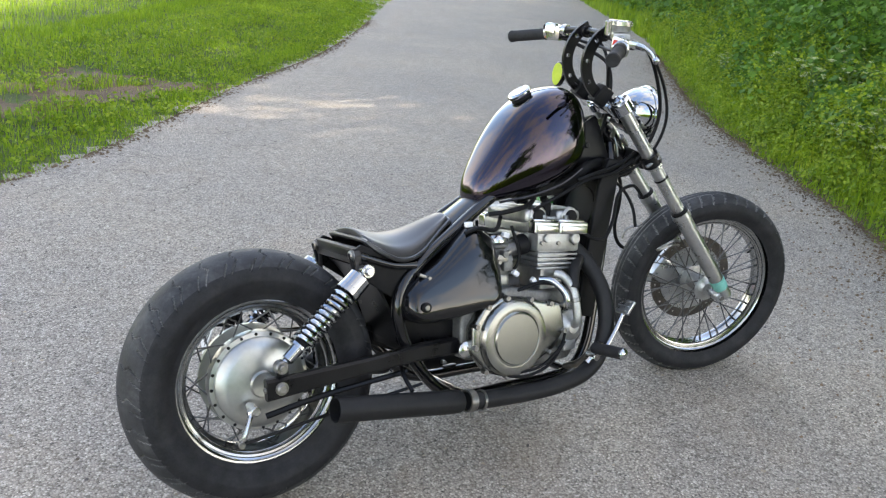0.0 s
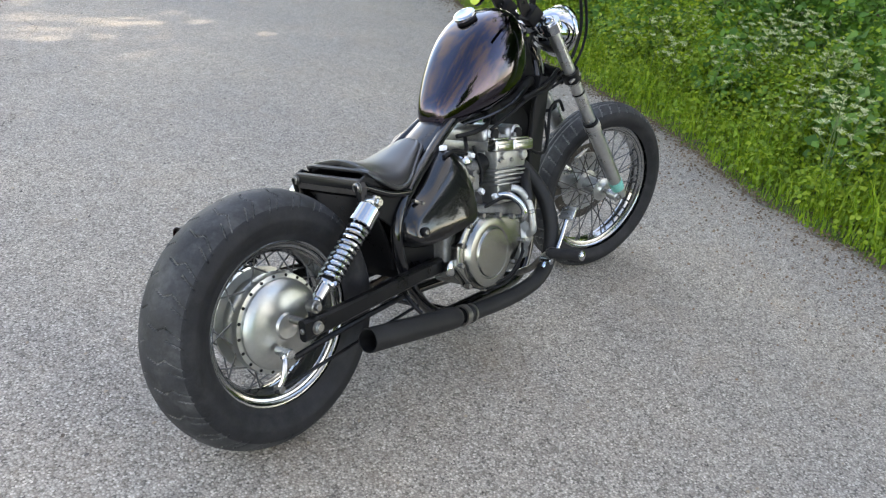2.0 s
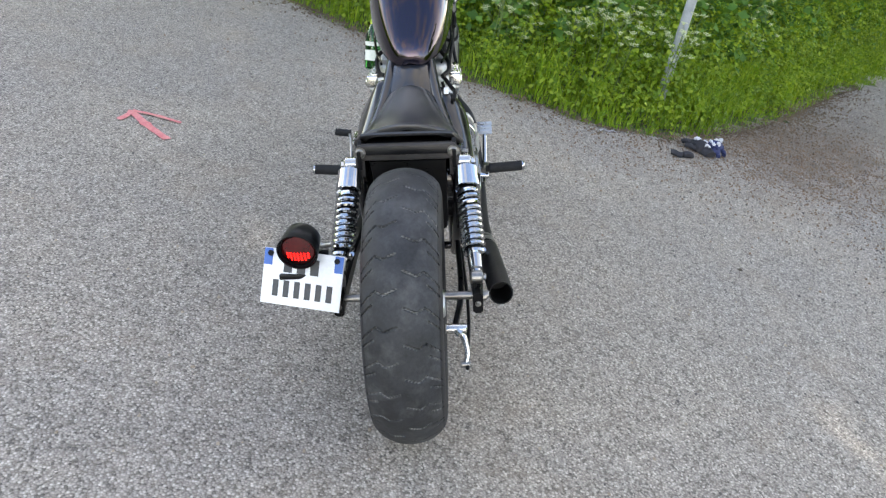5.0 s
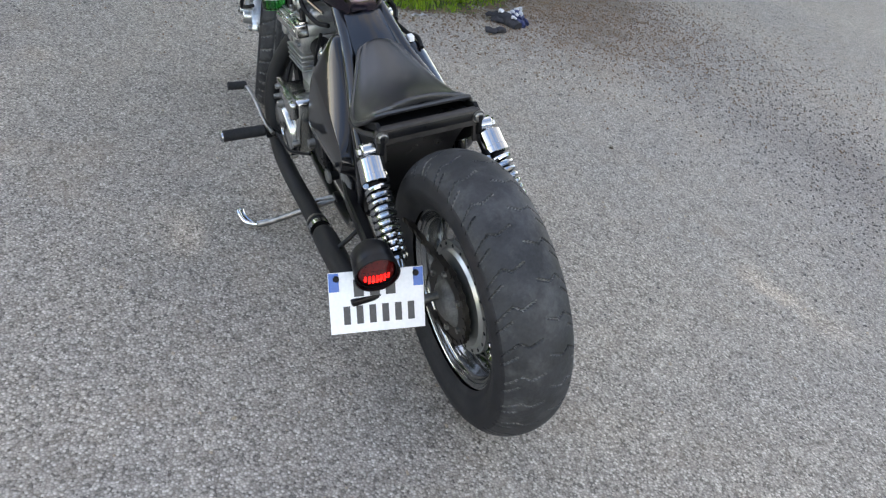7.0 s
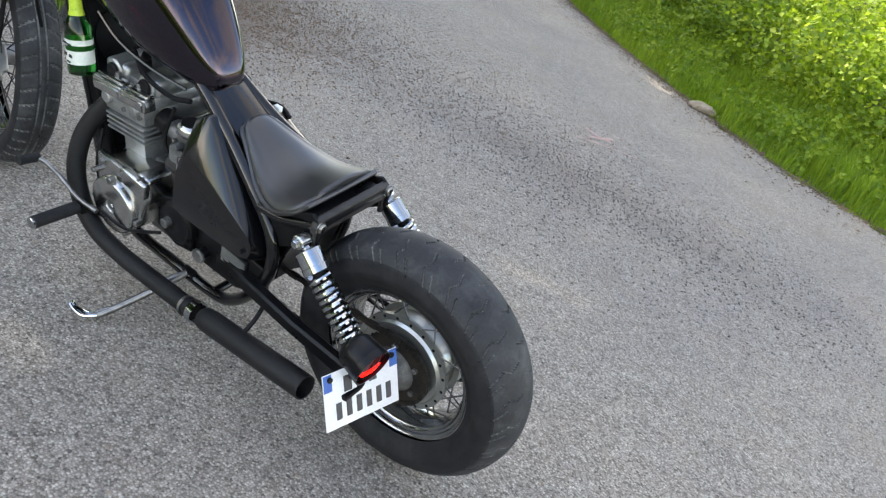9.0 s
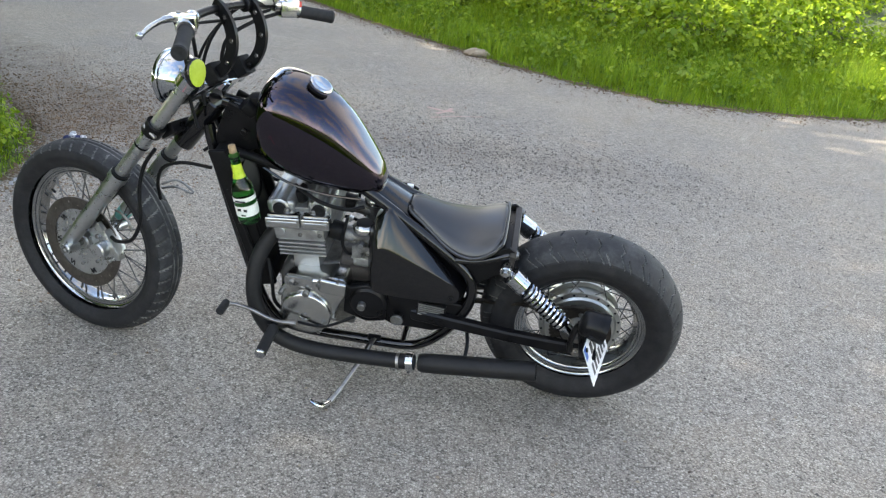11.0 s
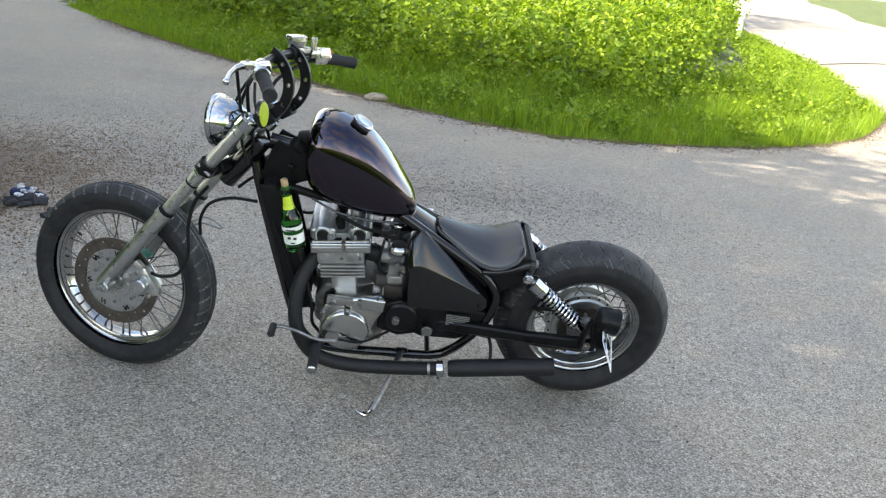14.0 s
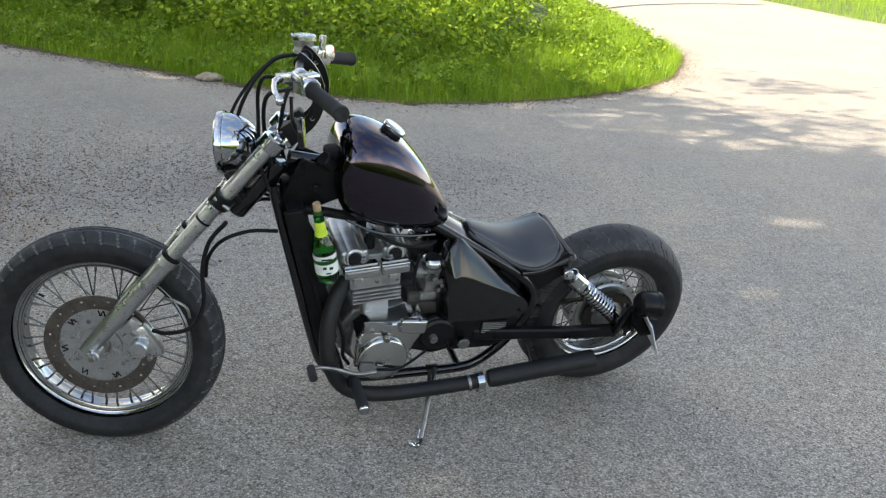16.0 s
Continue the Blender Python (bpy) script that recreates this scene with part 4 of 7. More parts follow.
bmesh.ops.recalc_face_normals(bm, faces=bm.faces)
bm.to_mesh(arm.data), bm.free()
arm.data.shade_smooth(), arm.data.set_sharp_from_angle(angle=radians(38))
for s in (1, -1):
    bolt(arm, V(0.0, s * 0.176, 0.320), (0, s, 0), 0.013, STEEL, "axle_nut", "dull steel axle nut")
    bolt(arm, V(-0.035, s * 0.163, 0.319), (-1, 0, 0), 0.006, STEEL, "adjuster_bolt")
part("axle", rod((0, -0.19, 0.322), (0, 0.19, 0.322), 0.010, 12), STEEL, arm)


def shock(s):
    """A chrome-sprung damper with its eyes."""
    top, low = V(0.250, s * 0.142, 0.562), V(0.006, s * 0.162, 0.368)
    way = (low - top).normalized()
    n = (low - top).length
    sh = part("shock_absorber", lathe([(0.0, 0.0), (0.004, 0.011), (0.020, 0.011), (0.021, 0.026), (0.024, 0.030), (0.060, 0.030), (0.061, 0.0315), (0.076, 0.0315), (0.078, 0.027), (0.079, 0.012), (n - 0.066, 0.012), (n - 0.065, 0.0255), (n - 0.058, 0.0255), (n - 0.057, 0.0165), (n - 0.022, 0.0150), (n - 0.018, 0.010), (n, 0.008), (n, 0.0)], top, way, 36), CHROME, bike, "chrome rear shock absorber")
    a, b = basis(way)
    pts = []
    turns, n0, n1 = 10.5, 0.080, n - 0.068
    for i in range(int(turns * 14) + 1):
        t = i / (turns * 14)
        an = 2 * math.pi * turns * t
        pts.append(top + way * (n0 + (n1 - n0) * t) + (a * math.cos(an) + b * math.sin(an)) * 0.0235)
    part("damper_body", rod(top + way * 0.07, top + way * (n - 0.06), 0.0175, 16), PLASTIC, sh, "black damper body")
    part("spring", sweep(bmesh.new(), pts, 0.0064, 8), CHROME, sh, "chrome coil spring")
    part("upper_eye", merge(rod(top - V(0, s * 0.016, 0), top + V(0, s * 0.016, 0), 0.018, 18), rod(top + V(0, s * 0.016, 0), top + V(0, s * 0.026, 0), 0.011, 6)), POLISHED, sh, "bright alloy upper eye")
    part("lower_eye", merge(rod(low - V(0, s * 0.014, 0), low + V(0, s * 0.014, 0), 0.016, 18), rod(low + V(0, s * 0.014, 0), low + V(0, s * 0.022, 0), 0.009, 6)), STEEL, sh)
    part("shock_clevis", block(low + V(0.004, -s * 0.006, -0.030), (0.03, 0.01, 0.05), bevel=0.003), SATIN, sh)


shock(1), shock(-1)

# drum brake arm, rod and torque stay on the right
brake = part("brake_arm", tube([(-0.055, -0.112, 0.262), (-0.068, -0.128, 0.245), (-0.082, -0.135, 0.215), (-0.094, -0.130, 0.192)], [0.011] * 4 + [0.007] * 15, 8), POLISHED, bike, "bright brake cam lever")
part("cam_spindle", rod((-0.052, -0.085, 0.262), (-0.052, -0.135, 0.262), 0.012, 14), POLISHED, brake)
part("rod_end", rod((-0.094, -0.142, 0.190), (-0.094, -0.118, 0.190), 0.009, 12), STEEL, brake)
part("brake_rod", tube([(-0.11, -0.134, 0.188), (0.10, -0.142, 0.215), (0.40, -0.13, 0.235)], 0.0045, 8), SATIN, brake)
part("torque_stay", tube([(-0.02, -0.105, 0.235), (0.12, -0.125, 0.262), (0.36, -0.12, 0.275)], 0.008, 8), SATIN, bike)
# chain
cp = [V(REAR_AXLE.x + 0.095 * math.cos(a), 0.065, REAR_AXLE.z + 0.095 * math.sin(a)) for a in [radians(90 + 180 * k / 22) for k in range(23)]]
cp += [V(x, 0.072, 0.213 + 0.057 * (x / 0.6)) for x in np.linspace(0.03, 0.60, 24)]
cp += [V(0.62 + 0.035 * math.cos(a), 0.08, 0.305 + 0.035 * math.sin(a)) for a in [radians(-90 + 180 * k / 8) for k in range(9)]]
cp += [V(x, 0.072, 0.404 - 0.064 * (x / 0.6)) for x in np.linspace(0.60, 0.03, 24)]
bm = bmesh.new()
for i, p in enumerate(cp):
    q = cp[(i + 1) % len(cp)]
    d = q - p
    block((p + q) / 2, (d.length * 1.05, 0.014 if i % 2 else 0.009, 0.011), (0, -math.degrees(math.atan2(d.z, d.x)), 0), 0.0, bm)
part("drive_chain", bm, CHAIN, bike, "oily black drive chain", smooth=False)

# ---- frame ----
frame_tubes = bmesh.new()
for s in (1, -1):
    sweep(frame_tubes, spline([(0.96, s * 0.028, 0.86), (0.80, s * 0.045, 0.755), (0.68, s * 0.055, 0.695), (0.56, s * 0.074, 0.628), (0.43, s * 0.108, 0.562), (0.365, s * 0.122, 0.512), (0.340, s * 0.128, 0.455), (0.352, s * 0.125, 0.37), (0.40, s * 0.12, 0.275), (0.47, s * 0.115, 0.195), (0.54, s * 0.112, 0.165), (0.70, s * 0.108, 0.158), (0.86, s * 0.10, 0.150), (0.95, s * 0.095, 0.165), (1.005, s * 0.09, 0.225), (1.04, s * 0.085, 0.33), (1.10, s * 0.07, 0.55), (1.155, s * 0.045, 0.76), (1.17, s * 0.030, 0.83)]), 0.0165, 12)
    sweep(frame_tubes, spline([(0.40, s * 0.125, 0.555), (0.33, s * 0.125, 0.565), (0.245, s * 0.118, 0.598)]), 0.011, 10)
    part("seat_rail_plate", slab([(0.355, 0.46), (0.30, 0.50), (0.225, 0.555), (0.215, 0.605), (0.25, 0.625), (0.40, 0.56), (0.37, 0.50)], s * 0.112, s * 0.122, 0.002), PLASTIC, bike, "black plate under the seat rail")
    rod((0.250, s * 0.112, 0.560), (0.250, s * 0.150, 0.560), 0.014, 14, bm=frame_tubes)
rod((0.54, -0.115, 0.170), (0.54, 0.115, 0.170), 0.012, 12, bm=frame_tubes)
rod((0.93, -0.10, 0.158), (0.93, 0.10, 0.158), 0.012, 12, bm=frame_tubes)
sweep(frame_tubes, spline([(1.13, 0, 0.90), (0.96, 0, 0.865), (0.84, 0, 0.80), (0.74, 0, 0.735)]), 0.022, 14)
rod(HEAD + 0.14 * -FORK, HEAD - 0.06 * -FORK, 0.032, 24, bm=frame_tubes)
frame_ob = part("frame", frame_tubes, GLOSS, bike, "gloss black tubular cradle frame")
# gussets beside the steering head
for s in (1, -1):
    part("head_gusset", slab([(1.155, 0.78), (1.12, 0.88), (1.10, 0.92), (0.98, 0.865), (0.97, 0.80), (1.03, 0.775), (1.10, 0.74)], s * 0.034, s * 0.044, 0.004), SATIN, frame_ob)
    bolt(frame_ob, V(1.06, s * 0.045, 0.83), (0, s, 0), 0.009, SATIN)
# cross plate behind the seat
plate = part("rear_cross_plate", slab([(-0.126, 0.578), (-0.13, 0.60), (-0.118, 0.618), (0.118, 0.618), (0.13, 0.60), (0.126, 0.578)], -0.014, 0.005, 0.003), DUSTBLACK, bike, "dusty black cross plate behind the seat", pose(0.232, 0, 0, 0, 0, 90))
for s in (1, -1):
    bolt(plate, V(s * 0.115, 0.005, 0.600), (0, 1, 0), 0.012, STEEL, "plate_bolt", "dull steel bolt head")
    part("plate_lug", block((s * 0.116, -0.002, 0.562), (0.022, 0.010, 0.056), bevel=0.003), DUSTBLACK, plate)
# inner mudguard, tool tray and battery box
rings = []
for k in range(9):
    a = radians(4 + 40 * k / 8)
    r = 0.350
    c, d = r * math.cos(a), r * math.sin(a)
    o = 0.006
    rings.append([V(c, -0.095, 0.322 + d), V(c, 0.095, 0.322 + d), V(c * (1 + o / r), 0.097, 0.322 + d * (1 + o / r)), V(c * (1 + o / r), -0.097, 0.322 + d * (1 + o / r))])
part("inner_mudguard", ring_loft(rings), SATIN, bike, "short black inner mudguard")
part("tray", merge(block((0.31, 0, 0.592), (0.17, 0.205, 0.022), (0, 8, 0), 0.004), block((0.45, 0, 0.43), (0.16, 0.19, 0.24), bevel=0.012)), SATIN, bike, "black tray and battery box under the seat")
part("chain_guard_panel", slab([(0.36, 0.30), (0.36, 0.385), (0.52, 0.395), (0.64, 0.40), (0.66, 0.30), (0.58, 0.26), (0.45, 0.26)], 0.102, 0.128, 0.006), SATIN, bike, "black lower side panel")

# ---- side covers ----
COVER = [(0.652, 0.640), (0.616, 0.668), (0.575, 0.640), (0.480, 0.562), (0.395, 0.492), (0.362, 0.450), (0.366, 0.415), (0.400, 0.398), (0.504, 0.392), (0.640, 0.404), (0.664, 0.470), (0.666, 0.580)]
COVER_R = [(0.655, 0.600), (0.600, 0.640), (0.553, 0.615), (0.470, 0.560), (0.385, 0.520), (0.348, 0.480), (0.350, 0.430), (0.395, 0.400), (0.470, 0.396), (0.560, 0.410), (0.645, 0.425), (0.664, 0.50)]


FACE = [(0.634, 0.566), (0.600, 0.566), (0.500, 0.530), (0.420, 0.498), (0.385, 0.478), (0.374, 0.455), (0.382, 0.432), (0.410, 0.420), (0.510, 0.414), (0.625, 0.418), (0.642, 0.450), (0.645, 0.525)]
FACE_R = [(0.612, 0.548), (0.575, 0.556), (0.490, 0.525), (0.415, 0.496), (0.382, 0.478), (0.368, 0.455), (0.374, 0.434), (0.405, 0.420), (0.480, 0.414), (0.560, 0.420), (0.622, 0.436), (0.630, 0.495)]


SHOULDER = ((0.0, 0.0), (0.03, 0.14), (0.08, 0.22), (0.50, 0.585), (0.92, 0.95), (0.975, 0.985), (1.0, 1.0))
ROLLED = ((0.0, 0.0), (0.05, 0.24), (0.17, 0.47), (0.36, 0.69), (0.60, 0.86), (0.82, 0.95), (1.0, 1.0))


def pod(outline, face, y0, y1, s, curve):
    """A cover whose sloping top rolls over a shoulder into an upright face."""
    def closed(line):
        return [(p.x, p.z) for p in spline([V(x, 0, z) for x, z in line + line[:1]], 5)][:-1]
    o, f = closed(outline), closed(face)
    cx, cz = sum(p[0] for p in face) / len(face), sum(p[1] for p in face) / len(face)
    rings = [[V(x, s * y0 * 0.72, z) for x, z in o]]
    for u, v in curve:
        rings.append([V(a + (c - a) * u, s * (y0 + (y1 - y0) * v), b + (d - b) * u) for (a, b), (c, d) in zip(o, f)])
    for k, v in ((0.93, 1.01), (0.6, 1.04), (0.3, 1.05)):
        rings.append([V(cx + (x - cx) * k, s * (y0 + (y1 - y0) * v), cz + (z - cz) * k) for x, z in f])
    for ring in rings:
        for p in ring:
            p.y -= s * 0.16 * max(0.0, p.z - 0.44)
    return ring_loft(rings)


for s, o, g in ((1, COVER, FACE), (-1, COVER_R, FACE_R)):
    c = part("side_cover", pod(o, g, 0.122, 0.170 if s > 0 else 0.178, s, SHOULDER if s > 0 else ROLLED), GLOSS, bike, "gloss black rounded side cover")
    at = V(0.398, s * 0.162, 0.444) if s > 0 else V(0.396, s * 0.170, 0.452)
    part("cover_lock", rod(at, at + V(0, s * 0.016, 0), 0.013 if s < 0 else 0.006, 18), SATIN if s > 0 else PLASTIC, c, "round cover lock")
    if s < 0:
        part("lock_face", rod(at + V(0, s * 0.015, 0), at + V(0, s * 0.018, 0), 0.007, 14), STEEL, c)
        part("cover_latch", merge(block((0.412, s * 0.142, 0.526), (0.03, 0.012, 0.010), (0, 25, 0), 0.002), rod((0.425, s * 0.140, 0.520), (0.425, s * 0.156, 0.520), 0.006, 8)), STEEL, c, "bright latch bolt")
slots = part("slotted_panel", block((0.457, 0.130, 0.350), (0.090, 0.010, 0.055), (0, -3, 0), 0.003), SATIN, bike, "black slotted vent panel")
for k in range(6):
    part("slot_rib", block((0.457, 0.1365, 0.331 + 0.0076 * k), (0.082, 0.005, 0.0032), (0, -3, 0), 0.001), CAST, slots)

# ---- fuel tank ----
TANK_ROWS = [(0.642, 0.728, 0.692, 0.030), (0.656, 0.764, 0.683, 0.052), (0.685, 0.806, 0.684, 0.072), (0.72, 0.858, 0.687, 0.090), (0.76, 0.908, 0.692, 0.104), (0.80, 0.948, 0.698, 0.115), (0.84, 0.976, 0.706, 0.123), (0.88, 0.996, 0.717, 0.128), (0.92, 1.008, 0.732, 0.130), (0.96, 1.011, 0.750, 0.129), (0.99, 1.002, 0.768, 0.124), (1.010, 0.984, 0.788, 0.115), (1.022, 0.955, 0.822, 0.100), (1.027, 0.92, 0.845, 0.075)]
rings = []
for x, zt, zb, w in TANK_ROWS:
    x = x if x < 0.92 else 0.92 + (x - 0.92) * 0.86
    ring = []
    for k in range(36):
        a = 2 * math.pi * k / 36
        c, sn = math.cos(a), math.sin(a)
        zm = zb + (zt - zb) * 0.42
        if sn >= 0:
            y, z = w * math.copysign(abs(c) ** 0.62, c), zm + (zt - zm) * abs(sn) ** 0.86
        else:
            y, z = w * math.copysign(abs(c) ** 0.42, c) * (1 - 0.10 * abs(sn)), zm - (zm - zb) * abs(sn) ** 0.55
        # a knee hollow towards the rear and a slight crown along the top
        ring.append(V(x, y, z))
    rings.append(ring)
tank = part("fuel_tank", ring_loft(rings), TANK, bike, "black fuel tank with violet flake lacquer")
bpy_mod = tank.modifiers.new("round", "SUBSURF")
bpy_mod.levels = bpy_mod.render_levels = 2
slope = math.atan2(0.996 - 0.955, 0.88 - 0.81)
up = V(-math.sin(slope), 0, math.cos(slope))
capc = V(0.853, 0.0, 0.974)
cap_ob = part("fuel_cap", lathe([(0.014, 0.0), (0.014, 0.034), (0.016, 0.0355), (0.024, 0.0355), (0.028, 0.032), (0.0290, 0.027), (0.0275, 0.023), (0.029, 0.0)], capc, up, 36), CHROME, tank, "chrome fuel cap on a black collar")
part("cap_collar", lathe([(-0.020, 0.034), (-0.002, 0.033), (0.010, 0.031), (0.015, 0.031), (0.015, 0.0)], capc, up, 32), PLASTIC, tank)
part("tank_seam", tube([(0.70, 0.088, 0.690), (0.80, 0.108, 0.702), (0.90, 0.120, 0.728), (0.98, 0.116, 0.766)], 0.004, 6), GLOSS, tank)
part("tank_seam", tube([(0.70, -0.088, 0.690), (0.80, -0.108, 0.702), (0.90, -0.120, 0.728), (0.98, -0.116, 0.766)], 0.004, 6), GLOSS, tank)

# ---- spine plate and seat ----
rings = []
for x, z, w in ((0.72, 0.728, 0.050), (0.65, 0.698, 0.058), (0.58, 0.656, 0.062), (0.50, 0.608, 0.066), (0.42, 0.575, 0.070)):
    rings.append([V(x, a * w, z + b) for a, b in ((-1, -0.030), (-0.9, -0.006), (-0.5, 0.004), (0, 0.007), (0.5, 0.004), (0.9, -0.006), (1, -0.030))])
part("spine_plate", ring_loft(rings), GLOSS, bike, "gloss black spine plate ahead of the seat")
SEAT = [(0.562, 0.026, 0.668, 0.658), (0.553, 0.047, 0.668, 0.652), (0.52, 0.064, 0.660, 0.636), (0.48, 0.084, 0.647, 0.614), (0.44, 0.106, 0.636, 0.594), (0.40, 0.124, 0.630, 0.582), (0.36, 0.133, 0.631, 0.580), (0.33, 0.136, 0.638, 0.590), (0.30, 0.131, 0.648, 0.608), (0.281, 0.117, 0.654, 0.624), (0.269, 0.092, 0.656, 0.637)]
rings = []
for x, w, zc, ze in SEAT:
    ring = []
    for k in range(21):
        u = k / 10 - 1
        ring.append(V(x, w * u, ze + (zc - ze) * (1 - abs(u) ** 2.2) + 0.004 * (1 if 0.78 < abs(u) < 0.95 else 0)))
    for k in range(21):
        u = 1 - k / 10
        ring.append(V(x, w * u * 0.985, ze + (zc - ze) * (1 - abs(u) ** 2.2) - 0.016))
    rings.append(ring)
seat = part("seat", ring_loft(rings), LEATHER, bike, "black leather solo seat with rolled edge")
sm = seat.modifiers.new("round", "SUBSURF")
sm.levels = sm.render_levels = 1
line = [V(x, w, ze - 0.006) for x, w, zc, ze in SEAT] + [V(x, -w, ze - 0.006) for x, w, zc, ze in SEAT[::-1]]
part("seat_piping", sweep(bmesh.new(), spline(line, 3), 0.0062, 8), LEATHER, seat, "black piping round the seat")
for s in (1, -1):
    part("seat_bracket", tube([(0.53, s * 0.035, 0.632), (0.56, s * 0.05, 0.628), (0.575, s * 0.06, 0.64)], 0.006, 8), SATIN, seat)

# ---- engine ----
engine = part("engine", merge(
    slab([(0.52, 0.30), (0.53, 0.40), (0.58, 0.445), (0.70, 0.455), (0.80, 0.43), (0.92, 0.42), (0.955, 0.37), (0.955, 0.27), (0.90, 0.21), (0.74, 0.21), (0.66, 0.255), (0.54, 0.27)], -0.135, 0.085, 0.012),
    block((0.80, 0, 0.205), (0.18, 0.15, 0.05), bevel=0.015)), GREYCAST, bike, "grey cast alloy parallel-twin engine")
TILT = Matrix.Translation((0.855, 0, 0.41)) @ Matrix.Rotation(radians(6.5), 4, "Y")


def eng(name, bm, material, label="", parent=None):
    bmesh.ops.transform(bm, matrix=TILT, verts=bm.verts)
    return part(name, bm, material, parent or engine, label)


eng("cylinder_block", block((0, 0, 0.030), (0.084, 0.225, 0.16), bevel=0.010), CAST, "smooth grey cylinder block")
for k in range(4):
    eng("cooling_fin", block((0, 0, 0.0775 + 0.0135 * k), (0.148, 0.268, 0.0062), bevel=0.0025), CAST)
eng("cylinder_neck", block((0, 0, 0.100), (0.112, 0.225, 0.06), bevel=0.006), CAST)
head = eng("cylinder_head", merge(block((0.004, 0, 0.158), (0.156, 0.258, 0.066), bevel=0.010), block((0.055, 0.0, 0.158), (0.06, 0.20, 0.045), bevel=0.012), block((-0.068, 0.0, 0.152), (0.05, 0.17, 0.05), bevel=0.012)), CAST, "grey cylinder head")
cover = eng("cam_cover", merge(block((0.0, 0, 0.192), (0.190, 0.258, 0.032), bevel=0.008), *[merge(block((x, 0, 0.224), (w, 0.205, 0.046), bevel=0.018, seg=4), lathe([(-0.108, 0.0), (-0.108, 0.024), (-0.104, 0.029), (0.104, 0.029), (0.108, 0.024), (0.108, 0.0)], (x, 0, 0.226), (0, 1, 0), 28)) for x, w in ((0.060, 0.088), (-0.060, 0.076))], block((0.0, 0, 0.214), (0.06, 0.19, 0.02), bevel=0.006)), CAST, "grey alloy cam cover")
for s in (1, -1):
    for x, w in ((0.046, 0.106), (-0.054, 0.086)):
        cap = eng("cam_cap", merge(block((x, s * 0.126, 0.195), (w, 0.036, 0.036), bevel=0.005, seg=3), block((x, s * 0.119, 0.214), (w * 0.92, 0.024, 0.010), bevel=0.004), block((x, s * 0.145, 0.192), (w * 0.86, 0.006, 0.020), bevel=0.002)), POLISHED, "polished cam cover edge", cover)
        eng("cover_bolt", merge(rod((x * 0.8, s * 0.112, 0.216), (x * 0.8, s * 0.112, 0.220), 0.0120, 14), rod((x * 0.8, s * 0.112, 0.219), (x * 0.8, s * 0.112, 0.230), 0.0080, 6)), STEEL, parent=cover)
    for x in (0.062, 0.0, -0.060):
        eng("head_bolt", rod((x, s * 0.126, 0.150), (x, s * 0.136, 0.150), 0.0065, 8), STEEL, parent=head)
    eng("cam_end_plug", rod((0.060, s * 0.104, 0.226), (0.060, s * 0.116, 0.226), 0.020, 20), PLASTIC, "black rubber cam end plug", cover)
    eng("cam_end_plug", rod((-0.060, s * 0.104, 0.226), (-0.060, s * 0.116, 0.226), 0.020, 20), PLASTIC, "black rubber cam end plug", cover)
for s in (1, -1):
    eng("head_plug", rod((0.058, s * 0.122, 0.164), (0.058, s * 0.142, 0.164), 0.016, 18), CAST)
    eng("head_plug", rod((-0.045, s * 0.120, 0.164), (-0.045, s * 0.140, 0.164), 0.012, 14), CAST)
    eng("spark_plug_cap", merge(rod((0.006, s * 0.055, 0.21), (0.006, s * 0.055, 0.262), 0.016, 14), rod((0.006, s * 0.055, 0.262), (-0.01, s * 0.06, 0.278), 0.012, 12)), PLASTIC)
# clutch side
clutch = part("clutch_cover", merge(
    slab([(0.535, 0.30), (0.540, 0.37), (0.580, 0.422), (0.640, 0.440), (0.72, 0.428), (0.80, 0.405), (0.852, 0.395), (0.862, 0.315), (0.82, 0.262), (0.74, 0.228), (0.66, 0.214), (0.585, 0.235)], -0.134, -0.172, 0.010, 0.985),
    lathe([(0.0, 0.112), (0.014, 0.110), (0.024, 0.102), (0.027, 0.088), (0.0265, 0.078), (0.0245, 0.076), (0.0255, 0.073), (0.031, 0.070), (0.0325, 0.0)], (0.672, -0.165, 0.322), (0, -1, 0), 56)), COVERALLOY, engine, "brushed round clutch cover")
for x, z in ((0.545, 0.315), (0.552, 0.372), (0.592, 0.420), (0.655, 0.436), (0.735, 0.420), (0.805, 0.398), (0.852, 0.388), (0.852, 0.312), (0.80, 0.255), (0.730, 0.228), (0.645, 0.216), (0.575, 0.243)):
    part("case_bolt", rod((x, -0.160, z), (x, -0.182, z), 0.0075, 10), STEEL, clutch)
part("oil_filler", lathe([(0, 0.019), (0.008, 0.019), (0.010, 0.017), (0.014, 0.010), (0.014, 0)], (0.640, -0.150, 0.438), (0, 0, 1), 12), SATIN, clutch)
pump = part("water_pump", merge(lathe([(0, 0.050), (0.02, 0.048), (0.028, 0.040), (0.034, 0.022), (0.040, 0.018), (0.042, 0.0)], (0.893, -0.132, 0.312), (0, -1, 0), 28), block((0.885, -0.145, 0.262), (0.05, 0.03, 0.04), bevel=0.008)), CAST, engine, "grey water pump")
part("coolant_pipe", tube([(0.893, -0.170, 0.320), (0.890, -0.190, 0.340), (0.888, -0.188, 0.385), (0.886, -0.180, 0.425), (0.868, -0.160, 0.465), (0.850, -0.140, 0.475)], 0.0125, 12), CAST, engine, "bent alloy coolant pipe")
part("coolant_pipe", tube([(0.865, -0.155, 0.365), (0.862, -0.178, 0.385), (0.858, -0.176, 0.420), (0.835, -0.150, 0.455), (0.81, -0.12, 0.460)], 0.0105, 12), CHROME, engine, "bright coolant pipe")
